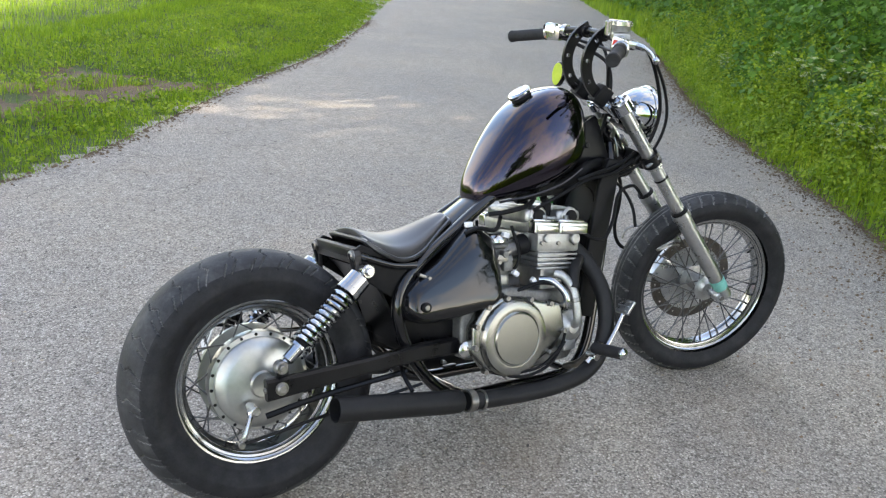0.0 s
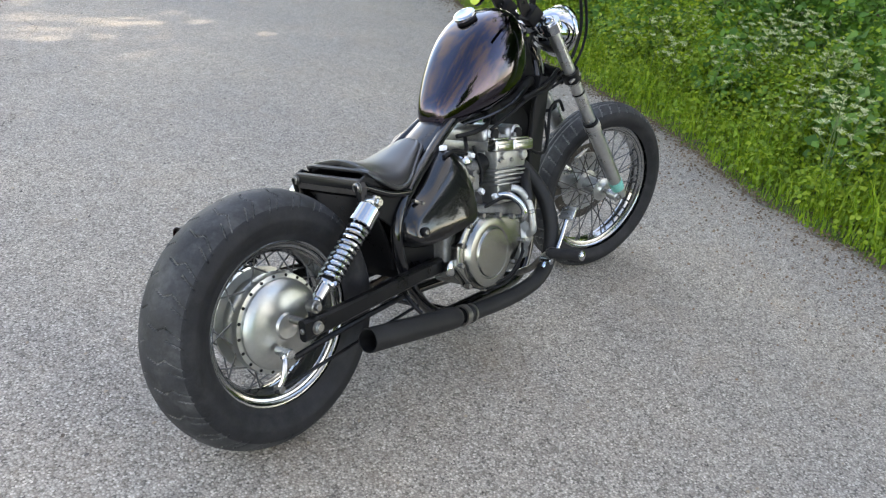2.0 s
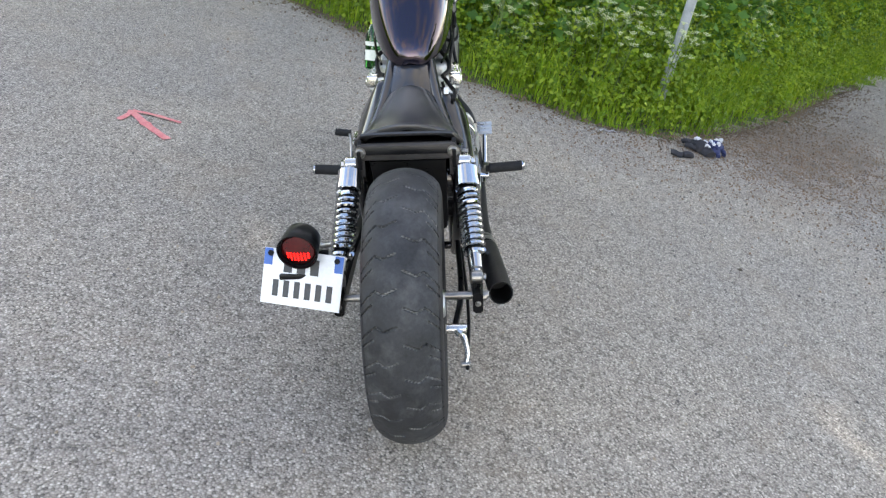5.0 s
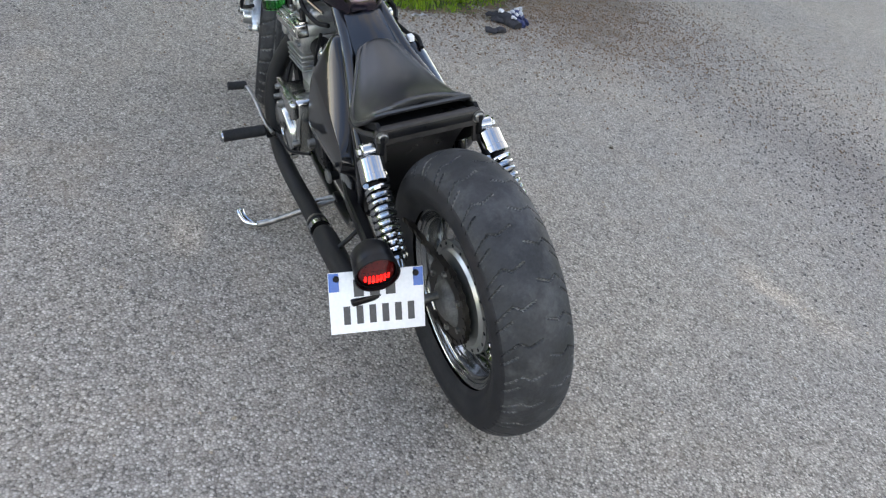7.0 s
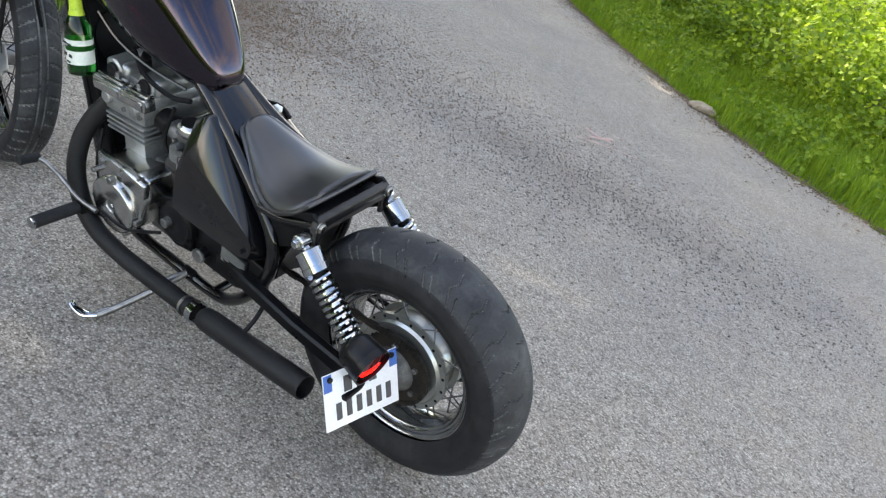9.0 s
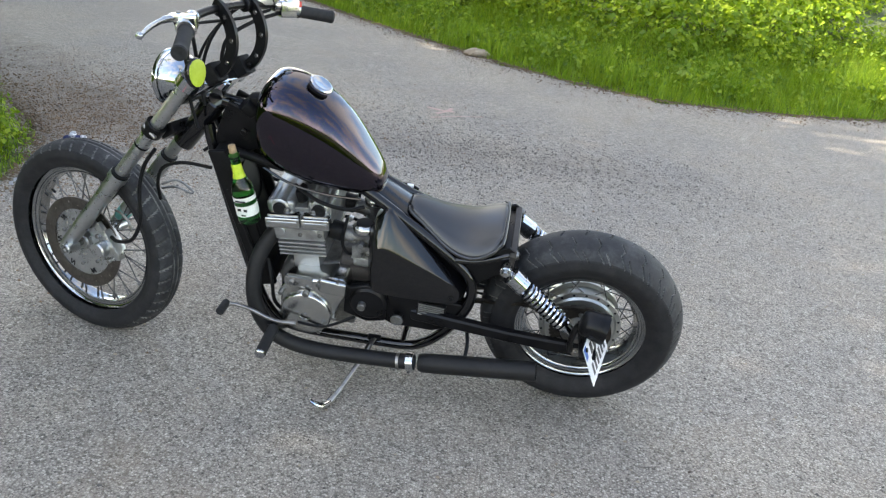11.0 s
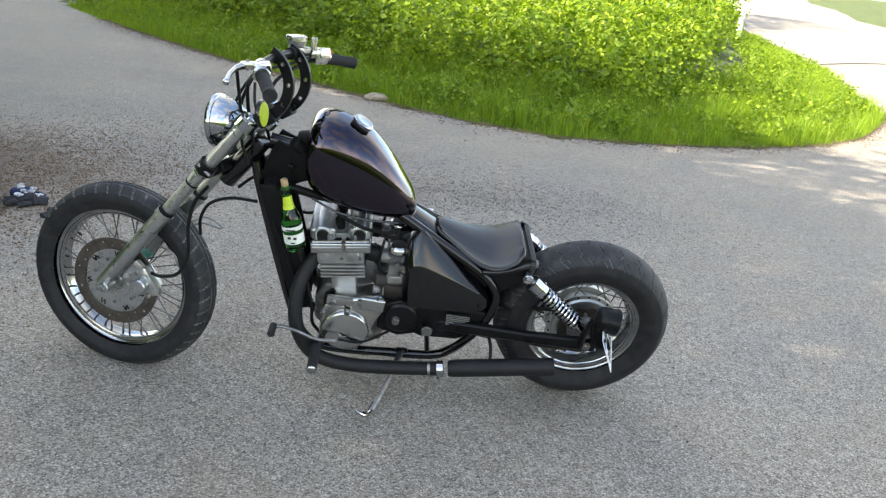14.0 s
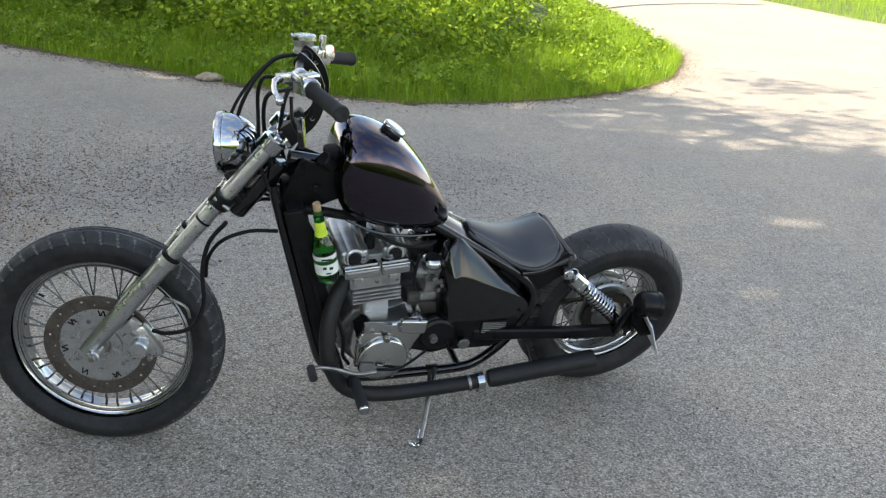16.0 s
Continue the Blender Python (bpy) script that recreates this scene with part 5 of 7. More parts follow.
part("hose_clip", rod((0.888, -0.188, 0.392), (0.887, -0.185, 0.404), 0.0150, 14), STEEL, engine)
part("coolant_hose", tube([(0.886, -0.180, 0.430), (0.905, -0.16, 0.47), (0.96, -0.12, 0.50), (1.02, -0.09, 0.50)], 0.0165, 12), WRAP, engine)
# generator side
gen = part("generator_cover", merge(
    slab([(0.735, 0.350), (0.712, 0.395), (0.718, 0.450), (0.760, 0.454), (0.800, 0.437), (0.885, 0.432), (0.925, 0.392), (0.930, 0.302), (0.905, 0.245), (0.845, 0.223), (0.785, 0.245), (0.755, 0.288)], 0.094, 0.182, 0.012, 0.97),
    lathe([(0, 0.081), (0.016, 0.080), (0.0205, 0.077), (0.0225, 0.073), (0.0230, 0.020), (0.0205, 0.019), (0.0205, 0.006), (0.0225, 0.005), (0.0225, 0.0)], (0.841, 0.178, 0.306), (0, 1, 0), 48),
    block((0.757, 0.186, 0.425), (0.084, 0.024, 0.050), (0, -5, 0), 0.009, seg=3), block((0.865, 0.176, 0.418), (0.09, 0.02, 0.036), (0, -3, 0), 0.008)), POLISHED, engine, "brushed alloy generator cover")
for x, z in ((0.740, 0.442), (0.80, 0.427), (0.885, 0.420), (0.920, 0.372), (0.920, 0.292), (0.80, 0.236), (0.752, 0.302)):
    part("case_bolt", rod((x, 0.175, z), (x, 0.196, z), 0.0075, 10), STEEL, gen)
part("cover_boss", rod((0.838, 0.190, 0.390), (0.838, 0.206, 0.390), 0.010, 12), STEEL, gen)
sp = part("sprocket_cover", merge(lathe([(0, 0.062), (0.02, 0.060), (0.026, 0.052), (0.024, 0.044), (0.028, 0.030), (0.028, 0)], (0.655, 0.125, 0.345), (0, 1, 0), 32), slab([(0.60, 0.28), (0.60, 0.39), (0.66, 0.415), (0.73, 0.39), (0.735, 0.29), (0.66, 0.265)], 0.118, 0.142, 0.008)), SATIN, engine, "black sprocket cover")
part("gear_shaft", rod((0.672, 0.140, 0.345), (0.672, 0.172, 0.345), 0.013, 14), GREYCAST, sp)
for s, x, z, r in ((1, 0.560, 0.305, 0.020), (-1, 0.528, 0.309, 0.024)):
    part("pivot_cap", lathe([(0, r), (0.006, r), (0.009, r * 0.85), (0.010, 0)], (x, s * 0.150, z), (0, s, 0), 24), POLISHED if s < 0 else GREYCAST, bike, "round metal swingarm pivot cap")
    part("pivot_boss", rod((x, s * 0.10, z), (x, s * 0.152, z), 0.015, 16), SATIN, bike)
# carburettors with their chrome tops, and the intake stubs
for s in (1, -1):
    C = V(0.688, s * 0.078, 0.0)

    def up(x, y, z):
        return (C.x + x, C.y + s * y, z)
    carb = part("carburettor", merge(rod(up(0, 0, 0.500), up(0, 0, 0.580), 0.027, 20), lathe([(0, 0.027), (0.004, 0.036), (0.012, 0.036), (0.014, 0.030), (0.014, 0)], up(0, 0, 0.562), (0, 0, 1), 24), block(up(0, 0, 0.500), (0.066, 0.056, 0.030), bevel=0.008), rod(up(-0.055, 0, 0.540), up(0.075, 0, 0.556), 0.025, 18), block(up(0.012, 0.030, 0.520), (0.032, 0.03, 0.045), bevel=0.006), rod(up(0.0, 0.03, 0.548), up(0.0, 0.052, 0.548), 0.010, 12), rod(up(-0.02, 0.03, 0.505), up(-0.02, 0.046, 0.505), 0.007, 10)), GREYCAST, bike, "dull grey carburettor")
    part("carburettor_top", lathe([(0, 0.035), (0.010, 0.035), (0.018, 0.031), (0.022, 0.024)], up(0, 0, 0.580), (0, 0, 1), 24), POLISHED, carb, "bright carburettor top ring")
    part("top_cap", lathe([(0.010, 0.030), (0.024, 0.024), (0.026, 0.0)], up(0, 0, 0.580), (0, 0, 1), 20), PLASTIC, carb, "black cap")
    part("float_bowl", merge(block(up(0, 0, 0.470), (0.058, 0.050, 0.042), bevel=0.012, seg=3), rod(up(0, 0, 0.440), up(0, 0, 0.452), 0.010, 10)), CAST, carb, "cast float bowl")
    for dx, dz in ((-0.024, 0.492), (0.026, 0.492), (-0.02, 0.528), (0.024, 0.55)):
        part("carburettor_screw", rod(up(dx, 0.024, dz), up(dx, 0.036, dz), 0.0048, 8), STEEL, carb)
    part("throttle_lever", merge(block(up(-0.01, 0.046, 0.536), (0.034, 0.004, 0.016), (0, 25, 0), 0.001), rod(up(-0.024, 0.040, 0.528), up(-0.024, 0.055, 0.528), 0.006, 10)), STEEL, carb)
    part("fuel_pipe", tube([up(0.01, 0.01, 0.51), up(0.04, 0.03, 0.50), up(0.06, 0.03, 0.54), up(0.05, 0.01, 0.62)], 0.0048, 8), PLASTIC, carb)
    part("intake_stub", rod(up(0.062, 0, 0.556), up(0.105, 0, 0.563), 0.030, 18), PLASTIC, carb)
    part("air_duct", tube([up(-0.05, 0, 0.538), up(-0.09, 0, 0.535), up(-0.15, 0, 0.52)], 0.032, 14), PLASTIC, bike)
    part("starter_casing", merge(rod((0.665, s * 0.06, 0.445), (0.76, s * 0.07, 0.452), 0.034, 18), block((0.70, s * 0.085, 0.425), (0.09, 0.05, 0.05), bevel=0.01)), DUSTBLACK, bike, "dusty black casing behind the cylinders")
part("thermostat_housing", merge(rod((0.79, -0.03, 0.70), (0.86, -0.05, 0.72), 0.030, 18), block((0.90, -0.03, 0.715), (0.10, 0.08, 0.05), bevel=0.012)), PLASTIC, bike, "black thermostat housing under the tank")
part("ignition_coil", merge(block((0.93, 0.0, 0.765), (0.09, 0.06, 0.04), (0, -14, 0), 0.008), rod((0.95, -0.03, 0.745), (0.95, 0.03, 0.745), 0.02, 16)), PLASTIC, bike)

# ---- radiator between the down tubes ----
RT = pose(1.068, 0, 0.545, 0, 14.5, 0)
rad = part("radiator", merge(block((-0.010, 0, 0), (0.030, 0.165, 0.40), bevel=0.006), block((-0.014, 0, 0.222), (0.046, 0.19, 0.05), bevel=0.010), block((-0.014, 0, -0.222), (0.046, 0.19, 0.04), bevel=0.010)), PLASTIC, bike, "black radiator core between the down tubes", RT)
for k in range(34):
    part("radiator_fin", block((0.008, 0, -0.19 + 0.0115 * k), (0.010, 0.160, 0.0028), bevel=0.0), PLASTIC, rad)
for s in (1, -1):
    part("radiator_shroud", slab([(-0.045, -0.24), (-0.050, 0.16), (-0.030, 0.245), (0.022, 0.25), (0.020, -0.24)], s * 0.086, s * 0.102, 0.005), PLASTIC, rad, "black radiator side shroud")
part("fan_housing", lathe([(0, 0.07), (-0.02, 0.072), (-0.025, 0.055), (-0.026, 0.0)], (-0.03, 0, 0.09), (-1, 0, 0), 24), PLASTIC, rad)
part("radiator_hose", tube([(1.10, -0.06, 0.775), (1.03, -0.085, 0.77), (0.96, -0.085, 0.735), (0.91, -0.05, 0.715)], 0.0165, 12), PLASTIC, bike)
part("radiator_hose", tube([(1.10, 0.05, 0.765), (1.04, 0.065, 0.765), (0.95, 0.055, 0.74), (0.88, 0.02, 0.72)], 0.014, 12), PLASTIC, bike)

# ---- exhausts, one on each side ----
for s in (1, -1):
    pts = [(0.905, s * 0.072, 0.556), (0.955, s * 0.090, 0.535), (0.995, s * 0.125, 0.475), (1.012, s * 0.162, 0.400), (1.005, s * 0.186, 0.310), (0.965, s * 0.196, 0.225), (0.900, s * 0.200, 0.180), (0.80, s * 0.200, 0.164), (0.69, s * 0.200, 0.166), (0.58, s * 0.203, 0.176), (0.50, s * 0.206, 0.186)]
    pipe = part("exhaust_pipe", tube(pts, 0.0245, 16), WRAP, bike, "matt black header pipe")
    part("header_flange", merge(rod((0.905, s * 0.072, 0.556), (0.925, s * 0.080, 0.550), 0.034, 16)), CAST, pipe)
    a, b = V(0.505, s * 0.206, 0.186), V(0.108, s * 0.226, 0.258)
    w = (b - a).normalized()
    n = (b - a).length
    can = part("silencer", lathe([(0.035, 0.0), (0.035, 0.0265), (0.045, 0.030), (0.055, 0.0305), (0.065, 0.0312), (n - 0.004, 0.0312), (n, 0.0305), (n, 0.0282), (n - 0.10, 0.0276), (n - 0.10, 0.0)], a, w, 32), WRAP, bike, "matt black cylindrical silencer with open end")
    part("exhaust_clamp", lathe([(-0.016, 0.0255), (-0.016, 0.0305), (0.006, 0.0305), (0.006, 0.0255)], a + w * 0.012, w, 24), CHROME if s > 0 else STEEL, can, "bright exhaust clamp")
    part("clamp_bolt", rod(a + w * 0.004 + V(-0.0, s * 0.008, -0.040), a + w * 0.004 + V(0, s * 0.008, -0.020), 0.006, 8), STEEL, can)
    part("joint_ring", lathe([(-0.006, 0.0255), (-0.006, 0.0285), (0.003, 0.0285), (0.003, 0.0255)], a - w * 0.030, w, 24), STEEL, can)
    part("silencer_hanger", tube([(0.33, s * 0.205, 0.25), (0.33, s * 0.17, 0.275), (0.34, s * 0.13, 0.30)], 0.006, 8), SATIN, can)

# ---- foot controls and side stand ----
for s in (1, -1):
    px = 0.932 if s > 0 else 0.914
    bar = part("footpeg", merge(rod((px, s * 0.235, 0.262), (px, s * (0.355 + 0.006 * s), 0.270), 0.0170, 18), rod((px + 0.002, s * 0.225, 0.260), (px, s * 0.245, 0.262), 0.011, 12)), GRIP, bike, "black rubber footpeg")
    part("peg_end", lathe([(0, 0.0155), (0.005, 0.0155), (0.008, 0.012), (0.009, 0)], (px, s * (0.354 + 0.006 * s), 0.270), (0.0, s, 0.07), 18), CHROME, bar, "bright peg end cap")
    part("peg_bracket", merge(tube([(0.92, s * 0.095, 0.170), (0.93, s * 0.15, 0.195), (0.934, s * 0.20, 0.24), (0.934, s * 0.235, 0.260)], 0.011, 10), block((0.936, s * 0.225, 0.255), (0.03, 0.02, 0.034), bevel=0.005)), SATIN if s > 0 else STEEL, bar)
shift = part("gear_lever", tube([(0.865, 0.225, 0.285), (0.93, 0.232, 0.290), (1.00, 0.238, 0.325), (1.05, 0.245, 0.343), (1.073, 0.255, 0.342)], 0.0062, 10), STEEL, bike, "bent steel gear lever")
part("lever_rubber", rod((1.073, 0.245, 0.345), (1.074, 0.300, 0.352), 0.0125, 14), GRIP, shift)
part("gear_rod", tube([(0.86, 0.215, 0.285), (0.78, 0.20, 0.27), (0.69, 0.165, 0.30)], 0.0048, 8), SATIN, shift)
pedal = part("brake_pedal", tube([(0.925, -0.215, 0.232), (0.96, -0.222, 0.240), (1.00, -0.225, 0.29), (1.036, -0.226, 0.345)], 0.0075, 10), CHROME, bike, "bright brake pedal")
part("pedal_pad", block((1.044, -0.226, 0.360), (0.046, 0.052, 0.010), (0, -48, 0), 0.003), BRUSHED, pedal, "ribbed chrome pedal pad")
for k in range(3):
    part("pad_rib", block((1.0265 + 0.010 * k, -0.226, 0.3545 + 0.0111 * k), (0.004, 0.040, 0.004), (0, -48, 0), 0.001), BRUSHED, pedal)
part("pedal_pivot", merge(rod((0.925, -0.195, 0.232), (0.925, -0.235, 0.232), 0.012, 14), rod((0.90, -0.215, 0.215), (0.925, -0.215, 0.232), 0.007, 8)), CHROME, pedal)
stand = part("side_stand", tube([(0.640, 0.118, 0.168), (0.662, 0.19, 0.142), (0.698, 0.275, 0.104), (0.724, 0.328, 0.082), (0.738, 0.346, 0.084)], [0.0095] * 19 + [0.008] * 6, 10), STEEL, bike, "bright steel side stand, folded out")
part("stand_foot", tube([(0.716, 0.300, 0.094), (0.738, 0.342, 0.082), (0.764, 0.362, 0.098), (0.776, 0.366, 0.112), (0.768, 0.376, 0.112), (0.742, 0.366, 0.092), (0.722, 0.336, 0.086)], 0.0055, 8), CHROME, stand, "bright wire stand foot")
part("stand_lug", block((0.635, 0.112, 0.165), (0.045, 0.02, 0.035), bevel=0.006), SATIN, stand)
part("stand_spring", tube([(0.63, 0.128, 0.185), (0.645, 0.17, 0.174), (0.664, 0.205, 0.150)], 0.006, 8), STEEL, stand)

# ---- fork, lamp and handlebar, all turned with the front wheel ----
def at_fork(d, y=0.0, off=0.0):
    """A place d metres down the fork from its top."""
    return V(1.152, y, 0.982) + FORK * d + V(math.cos(RAKE), 0, math.sin(RAKE)) * off


LEN = 0.813
fork = part("fork", merge(*[lathe([(0, 0), (0, 0.017), (0.004, 0.0205), (0.47, 0.0205), (0.47, 0.0)], at_fork(0, s * 0.108), FORK, 24) for s in (1, -1)]), BRUSHED, bike, "dull silver telescopic fork", STEER)
for s in (1, -1):
    lower = part("fork_slider", lathe([(0.445, 0.0215), (0.447, 0.029), (0.470, 0.030), (0.474, 0.0262), (0.56, 0.0255), (LEN - 0.06, 0.0245), (LEN - 0.03, 0.023), (LEN + 0.018, 0.022), (LEN + 0.022, 0.018), (LEN + 0.022, 0.0)], at_fork(0, s * 0.108), FORK, 24), BRUSHED, fork, "dull silver fork slider")
    part("dust_seal", lathe([(0.436, 0.0210), (0.438, 0.0275), (0.447, 0.0285), (0.449, 0.0210)], at_fork(0, s * 0.108), FORK, 20), PLASTIC, fork)
    part("fork_cap", lathe([(-0.012, 0.0), (-0.012, 0.010), (-0.006, 0.018), (0.002, 0.019)], at_fork(0, s * 0.108), FORK, 18), CHROME, fork)
    part("axle_boss", rod(FRONT_AXLE + V(0, s * 0.084, 0), FRONT_AXLE + V(0, s * 0.134, 0), 0.019, 18), BRUSHED, fork)
    part("axle_end", rod(FRONT_AXLE + V(0, s * 0.134, 0), FRONT_AXLE + V(0, s * 0.142, 0), 0.010, 6), STEEL, fork)
part("paint_band", lathe([(LEN - 0.062, 0.0), (LEN - 0.062, 0.0262), (LEN - 0.022, 0.0248), (LEN - 0.022, 0.0)], at_fork(0, -0.108), FORK, 20), TEAL, fork, "pale teal painted band")
part("front_axle", rod(FRONT_AXLE - V(0, 0.13, 0), FRONT_AXLE + V(0, 0.13, 0), 0.009, 12), STEEL, fork)
part("top_yoke", merge(block(at_fork(0.022, 0, -0.022), (0.074, 0.170, 0.030), (0, 36.5, 0), 0.009), *[lathe([(0.004, 0.0), (0.004, 0.034), (0.038, 0.034), (0.038, 0.0)], at_fork(0, s * 0.108), FORK, 24) for s in (1, -1)], rod(at_fork(0.0, 0, -0.035), at_fork(0.03, 0, -0.035), 0.020, 18)), CHROME, fork, "bright top yoke")
part("stem_nut", rod(at_fork(-0.008, 0, -0.035), at_fork(0.006, 0, -0.035), 0.017, 6), CHROME, fork)
low = part("bottom_yoke", merge(block(at_fork(0.225, 0, -0.020), (0.060, 0.16, 0.036), (0, 36.5, 0), 0.009), *[lathe([(0.208, 0.0), (0.208, 0.031), (0.244, 0.031), (0.244, 0.0)], at_fork(0, s * 0.108), FORK, 24) for s in (1, -1)]), SATIN, fork, "black bottom yoke")
for s in (1, -1):
    part("yoke_clamp_bolt", rod(at_fork(0.226, s * 0.132, 0.02), at_fork(0.226, s * 0.132, -0.03), 0.006, 8), STEEL, low)
    part("clamp_band", lathe([(0.250, 0.0215), (0.250, 0.0245), (0.258, 0.0245), (0.258, 0.0215)], at_fork(0, s * 0.108), FORK, 20), CHROME, fork)
    part("cable_tie", lathe([(0.30, 0.0210), (0.30, 0.0228), (0.306, 0.0228), (0.306, 0.0210)], at_fork(0, s * 0.108), FORK, 16), PLASTIC, fork)

# headlamp
LW = V(0.985, 0, -0.10).normalized()
LC = V(1.300, 0, 0.926)
lamp = part("headlight", lathe([(-0.092, 0.0), (-0.090, 0.022), (-0.080, 0.042), (-0.062, 0.059), (-0.038, 0.072), (-0.012, 0.0790), (-0.004, 0.0800), (-0.003, 0.0845), (0.004, 0.0865), (0.014, 0.085), (0.017, 0.081), (0.012, 0.077), (0.004, 0.076)], LC, LW, 44), CHROME, bike, "chrome round headlight shell", STEER)
part("lens", lathe([(0.008, 0.077), (0.016, 0.069), (0.022, 0.046), (0.025, 0.0)], LC, LW, 32), CLEAR, lamp, "clear headlight glass")
part("reflector", lathe([(0.004, 0.076), (-0.02, 0.062), (-0.04, 0.041), (-0.05, 0.015), (-0.05, 0.0)], LC, LW, 32), MIRROR, lamp)
part("lamp_ear", merge(rod(LC + V(-0.065, -0.098, -0.01), LC + V(-0.065, 0.098, -0.01), 0.008, 10), block(at_fork(0.13, 0, 0.012), (0.05, 0.11, 0.02), (0, 36.5, 0), 0.004)), SATIN, lamp)

# handlebar on two curved, drilled risers
bar = part("handlebar", tube([(0.985, 0.368, 1.121), (1.048, 0.272, 1.138), (1.092, 0.190, 1.158), (1.106, 0.10, 1.168), (1.108, 0.0, 1.170), (1.106, -0.10, 1.168), (1.092, -0.190, 1.158), (1.048, -0.265, 1.139), (0.998, -0.338, 1.129)], 0.011, 14), SATIN, bike, "black handlebar", STEER)


def riser(y):
    """A curved flat plate with a row of round holes."""
    bm = bmesh.new()
    n, rows = 110, 22
    c, r0, r1 = V(1.165, 0, 1.085), 0.094, 0.126
    holes = [(0.22, 0.0062), (0.50, 0.0062), (0.78, 0.0062)]
    grid = {}
    for side in (0, 1):
        for i in range(n + 1):
            t = i / n
            a = radians(116 + 118 * t)
            for j in range(rows + 1):
                r = r0 + (r1 - r0) * j / rows
                grid[side, i, j] = bm.verts.new((c.x + r * math.cos(a), y + (0.006 if side else -0.006), c.z + r * math.sin(a)))
    rm, arc = (r0 + r1) / 2, radians(118) * (r0 + r1) / 2

    def solid(i, j):
        u, v = (i + 0.5) / n * arc, (j + 0.5) / rows * (r1 - r0) - (r1 - r0) / 2
        return 0 <= i < n and 0 <= j < rows and all((u - h * arc) ** 2 + v * v > q * q for h, q in holes)
    for i in range(n):
        for j in range(rows):
            if not solid(i, j):
                continue
            for side in (0, 1):
                bm.faces.new([grid[side, i, j], grid[side, i + 1, j], grid[side, i + 1, j + 1], grid[side, i, j + 1]])
            for (di, dj), (p, q) in (((-1, 0), ((0, 0), (0, 1))), ((1, 0), ((1, 0), (1, 1))), ((0, -1), ((0, 0), (1, 0))), ((0, 1), ((0, 1), (1, 1)))):
                if not solid(i + di, j + dj):
                    bm.faces.new([grid[0, i + p[0], j + p[1]], grid[0, i + q[0], j + q[1]], grid[1, i + q[0], j + q[1]], grid[1, i + p[0], j + p[1]]])
    return bm


for s in (1, -1):
    part("riser", riser(s * 0.068), SATIN, bar, "curved black riser plate with three holes")
    part("riser_clamp", merge(block((1.115, s * 0.064, 0.992), (0.044, 0.050, 0.056), (0, 36, 0), 0.006), block((1.138, s * 0.064, 0.968), (0.032, 0.036, 0.04), (0, 36, 0), 0.005)), PLASTIC, bar, "black riser clamp")
    part("riser_bolt", rod((1.092, s * 0.058, 1.000), (1.080, s * 0.058, 1.008), 0.006, 8), SATIN, bar)
    part("bar_clamp", rod((1.106, s * 0.046, 1.168), (1.106, s * 0.070, 1.168), 0.019, 16), SATIN, bar)
    a, b = V(1.060, s * 0.250, 1.142), (V(0.980, 0.374, 1.120) if s > 0 else V(0.992, -0.345, 1.128))
    w = (b - a).normalized()
    n = (b - a).length
    part("grip", lathe([(0, 0), (0, 0.0185), (0.006, 0.0205)] + [(0.012 + 0.010 * k, 0.0185 if k % 2 else 0.0178) for k in range(int((n - 0.03) / 0.010))] + [(n - 0.010, 0.0185), (n - 0.006, 0.020), (n, 0.018), (n, 0.006), (n - 0.004, 0.0)], a, w, 20), GRIP, bar, "black ribbed rubber grip")
    pod = V(1.078, s * 0.222, 1.148)
    sw = part("switch_housing", merge(block(pod, (0.042, 0.052, 0.048), (0, 0, s * 32), 0.008), block(pod + V(-0.012, s * 0.004, 0.012), (0.034, 0.040, 0.036), (0, 10, s * 32), 0.006), rod(pod + V(-0.01, s * 0.02, 0), pod + V(-0.02, s * 0.035, -0.002), 0.024, 18)), POLISHED, bar, "bright alloy switch housing")
    part("switch_button", block(pod + V(-0.028, s * 0.018, 0.016), (0.012, 0.018, 0.016), (0, 10, s * 32), 0.003), REDMARK if s < 0 else PLASTIC, sw, "red stop switch" if s < 0 else "black switch")
    part("switch_button", block(pod + V(-0.024, s * 0.016, -0.014), (0.012, 0.014, 0.010), (0, 10, s * 32), 0.003), PLASTIC if s < 0 else ORANGE, sw)
    # lever on its perch
    perch = part("lever_perch", merge(rod((1.098, s * 0.178, 1.160), (1.090, s * 0.196, 1.158), 0.0195, 16), block((1.128, s * 0.192, 1.154), (0.052, 0.026, 0.022), (0, 6, s * 20), 0.006)), POLISHED, bar, "alloy lever perch")
    part("lever", tube([(1.132, s * 0.190, 1.152), (1.147, s * 0.222, 1.149), (1.145, s * 0.266, 1.141), (1.135, s * 0.304, 1.134), (1.122, s * 0.336, 1.128)], [0.0095] * 8 + [0.0070] * 12 + [0.0060] * 5, 10), POLISHED, perch, "polished alloy hand lever")
    part("lever_ball", lathe([(-0.010, 0.0), (-0.007, 0.007), (0, 0.010), (0.007, 0.007), (0.010, 0.0)], (1.122, s * 0.342, 1.128), (0, 1, 0), 14), CHROME, perch)
    part("lever_pivot", rod((1.137, s * 0.186, 1.138), (1.137, s * 0.186, 1.168), 0.006, 10), STEEL, perch)
mc = part("brake_reservoir", merge(lathe([(0, 0.026), (0.016, 0.030), (0.018, 0.0)], (1.120, -0.128, 1.184), (0.05, 0, 1), 26), block((1.115, -0.140, 1.172), (0.05, 0.06, 0.02), (0, 0, -15), 0.006)), CAST, bar, "round brake fluid reservoir")
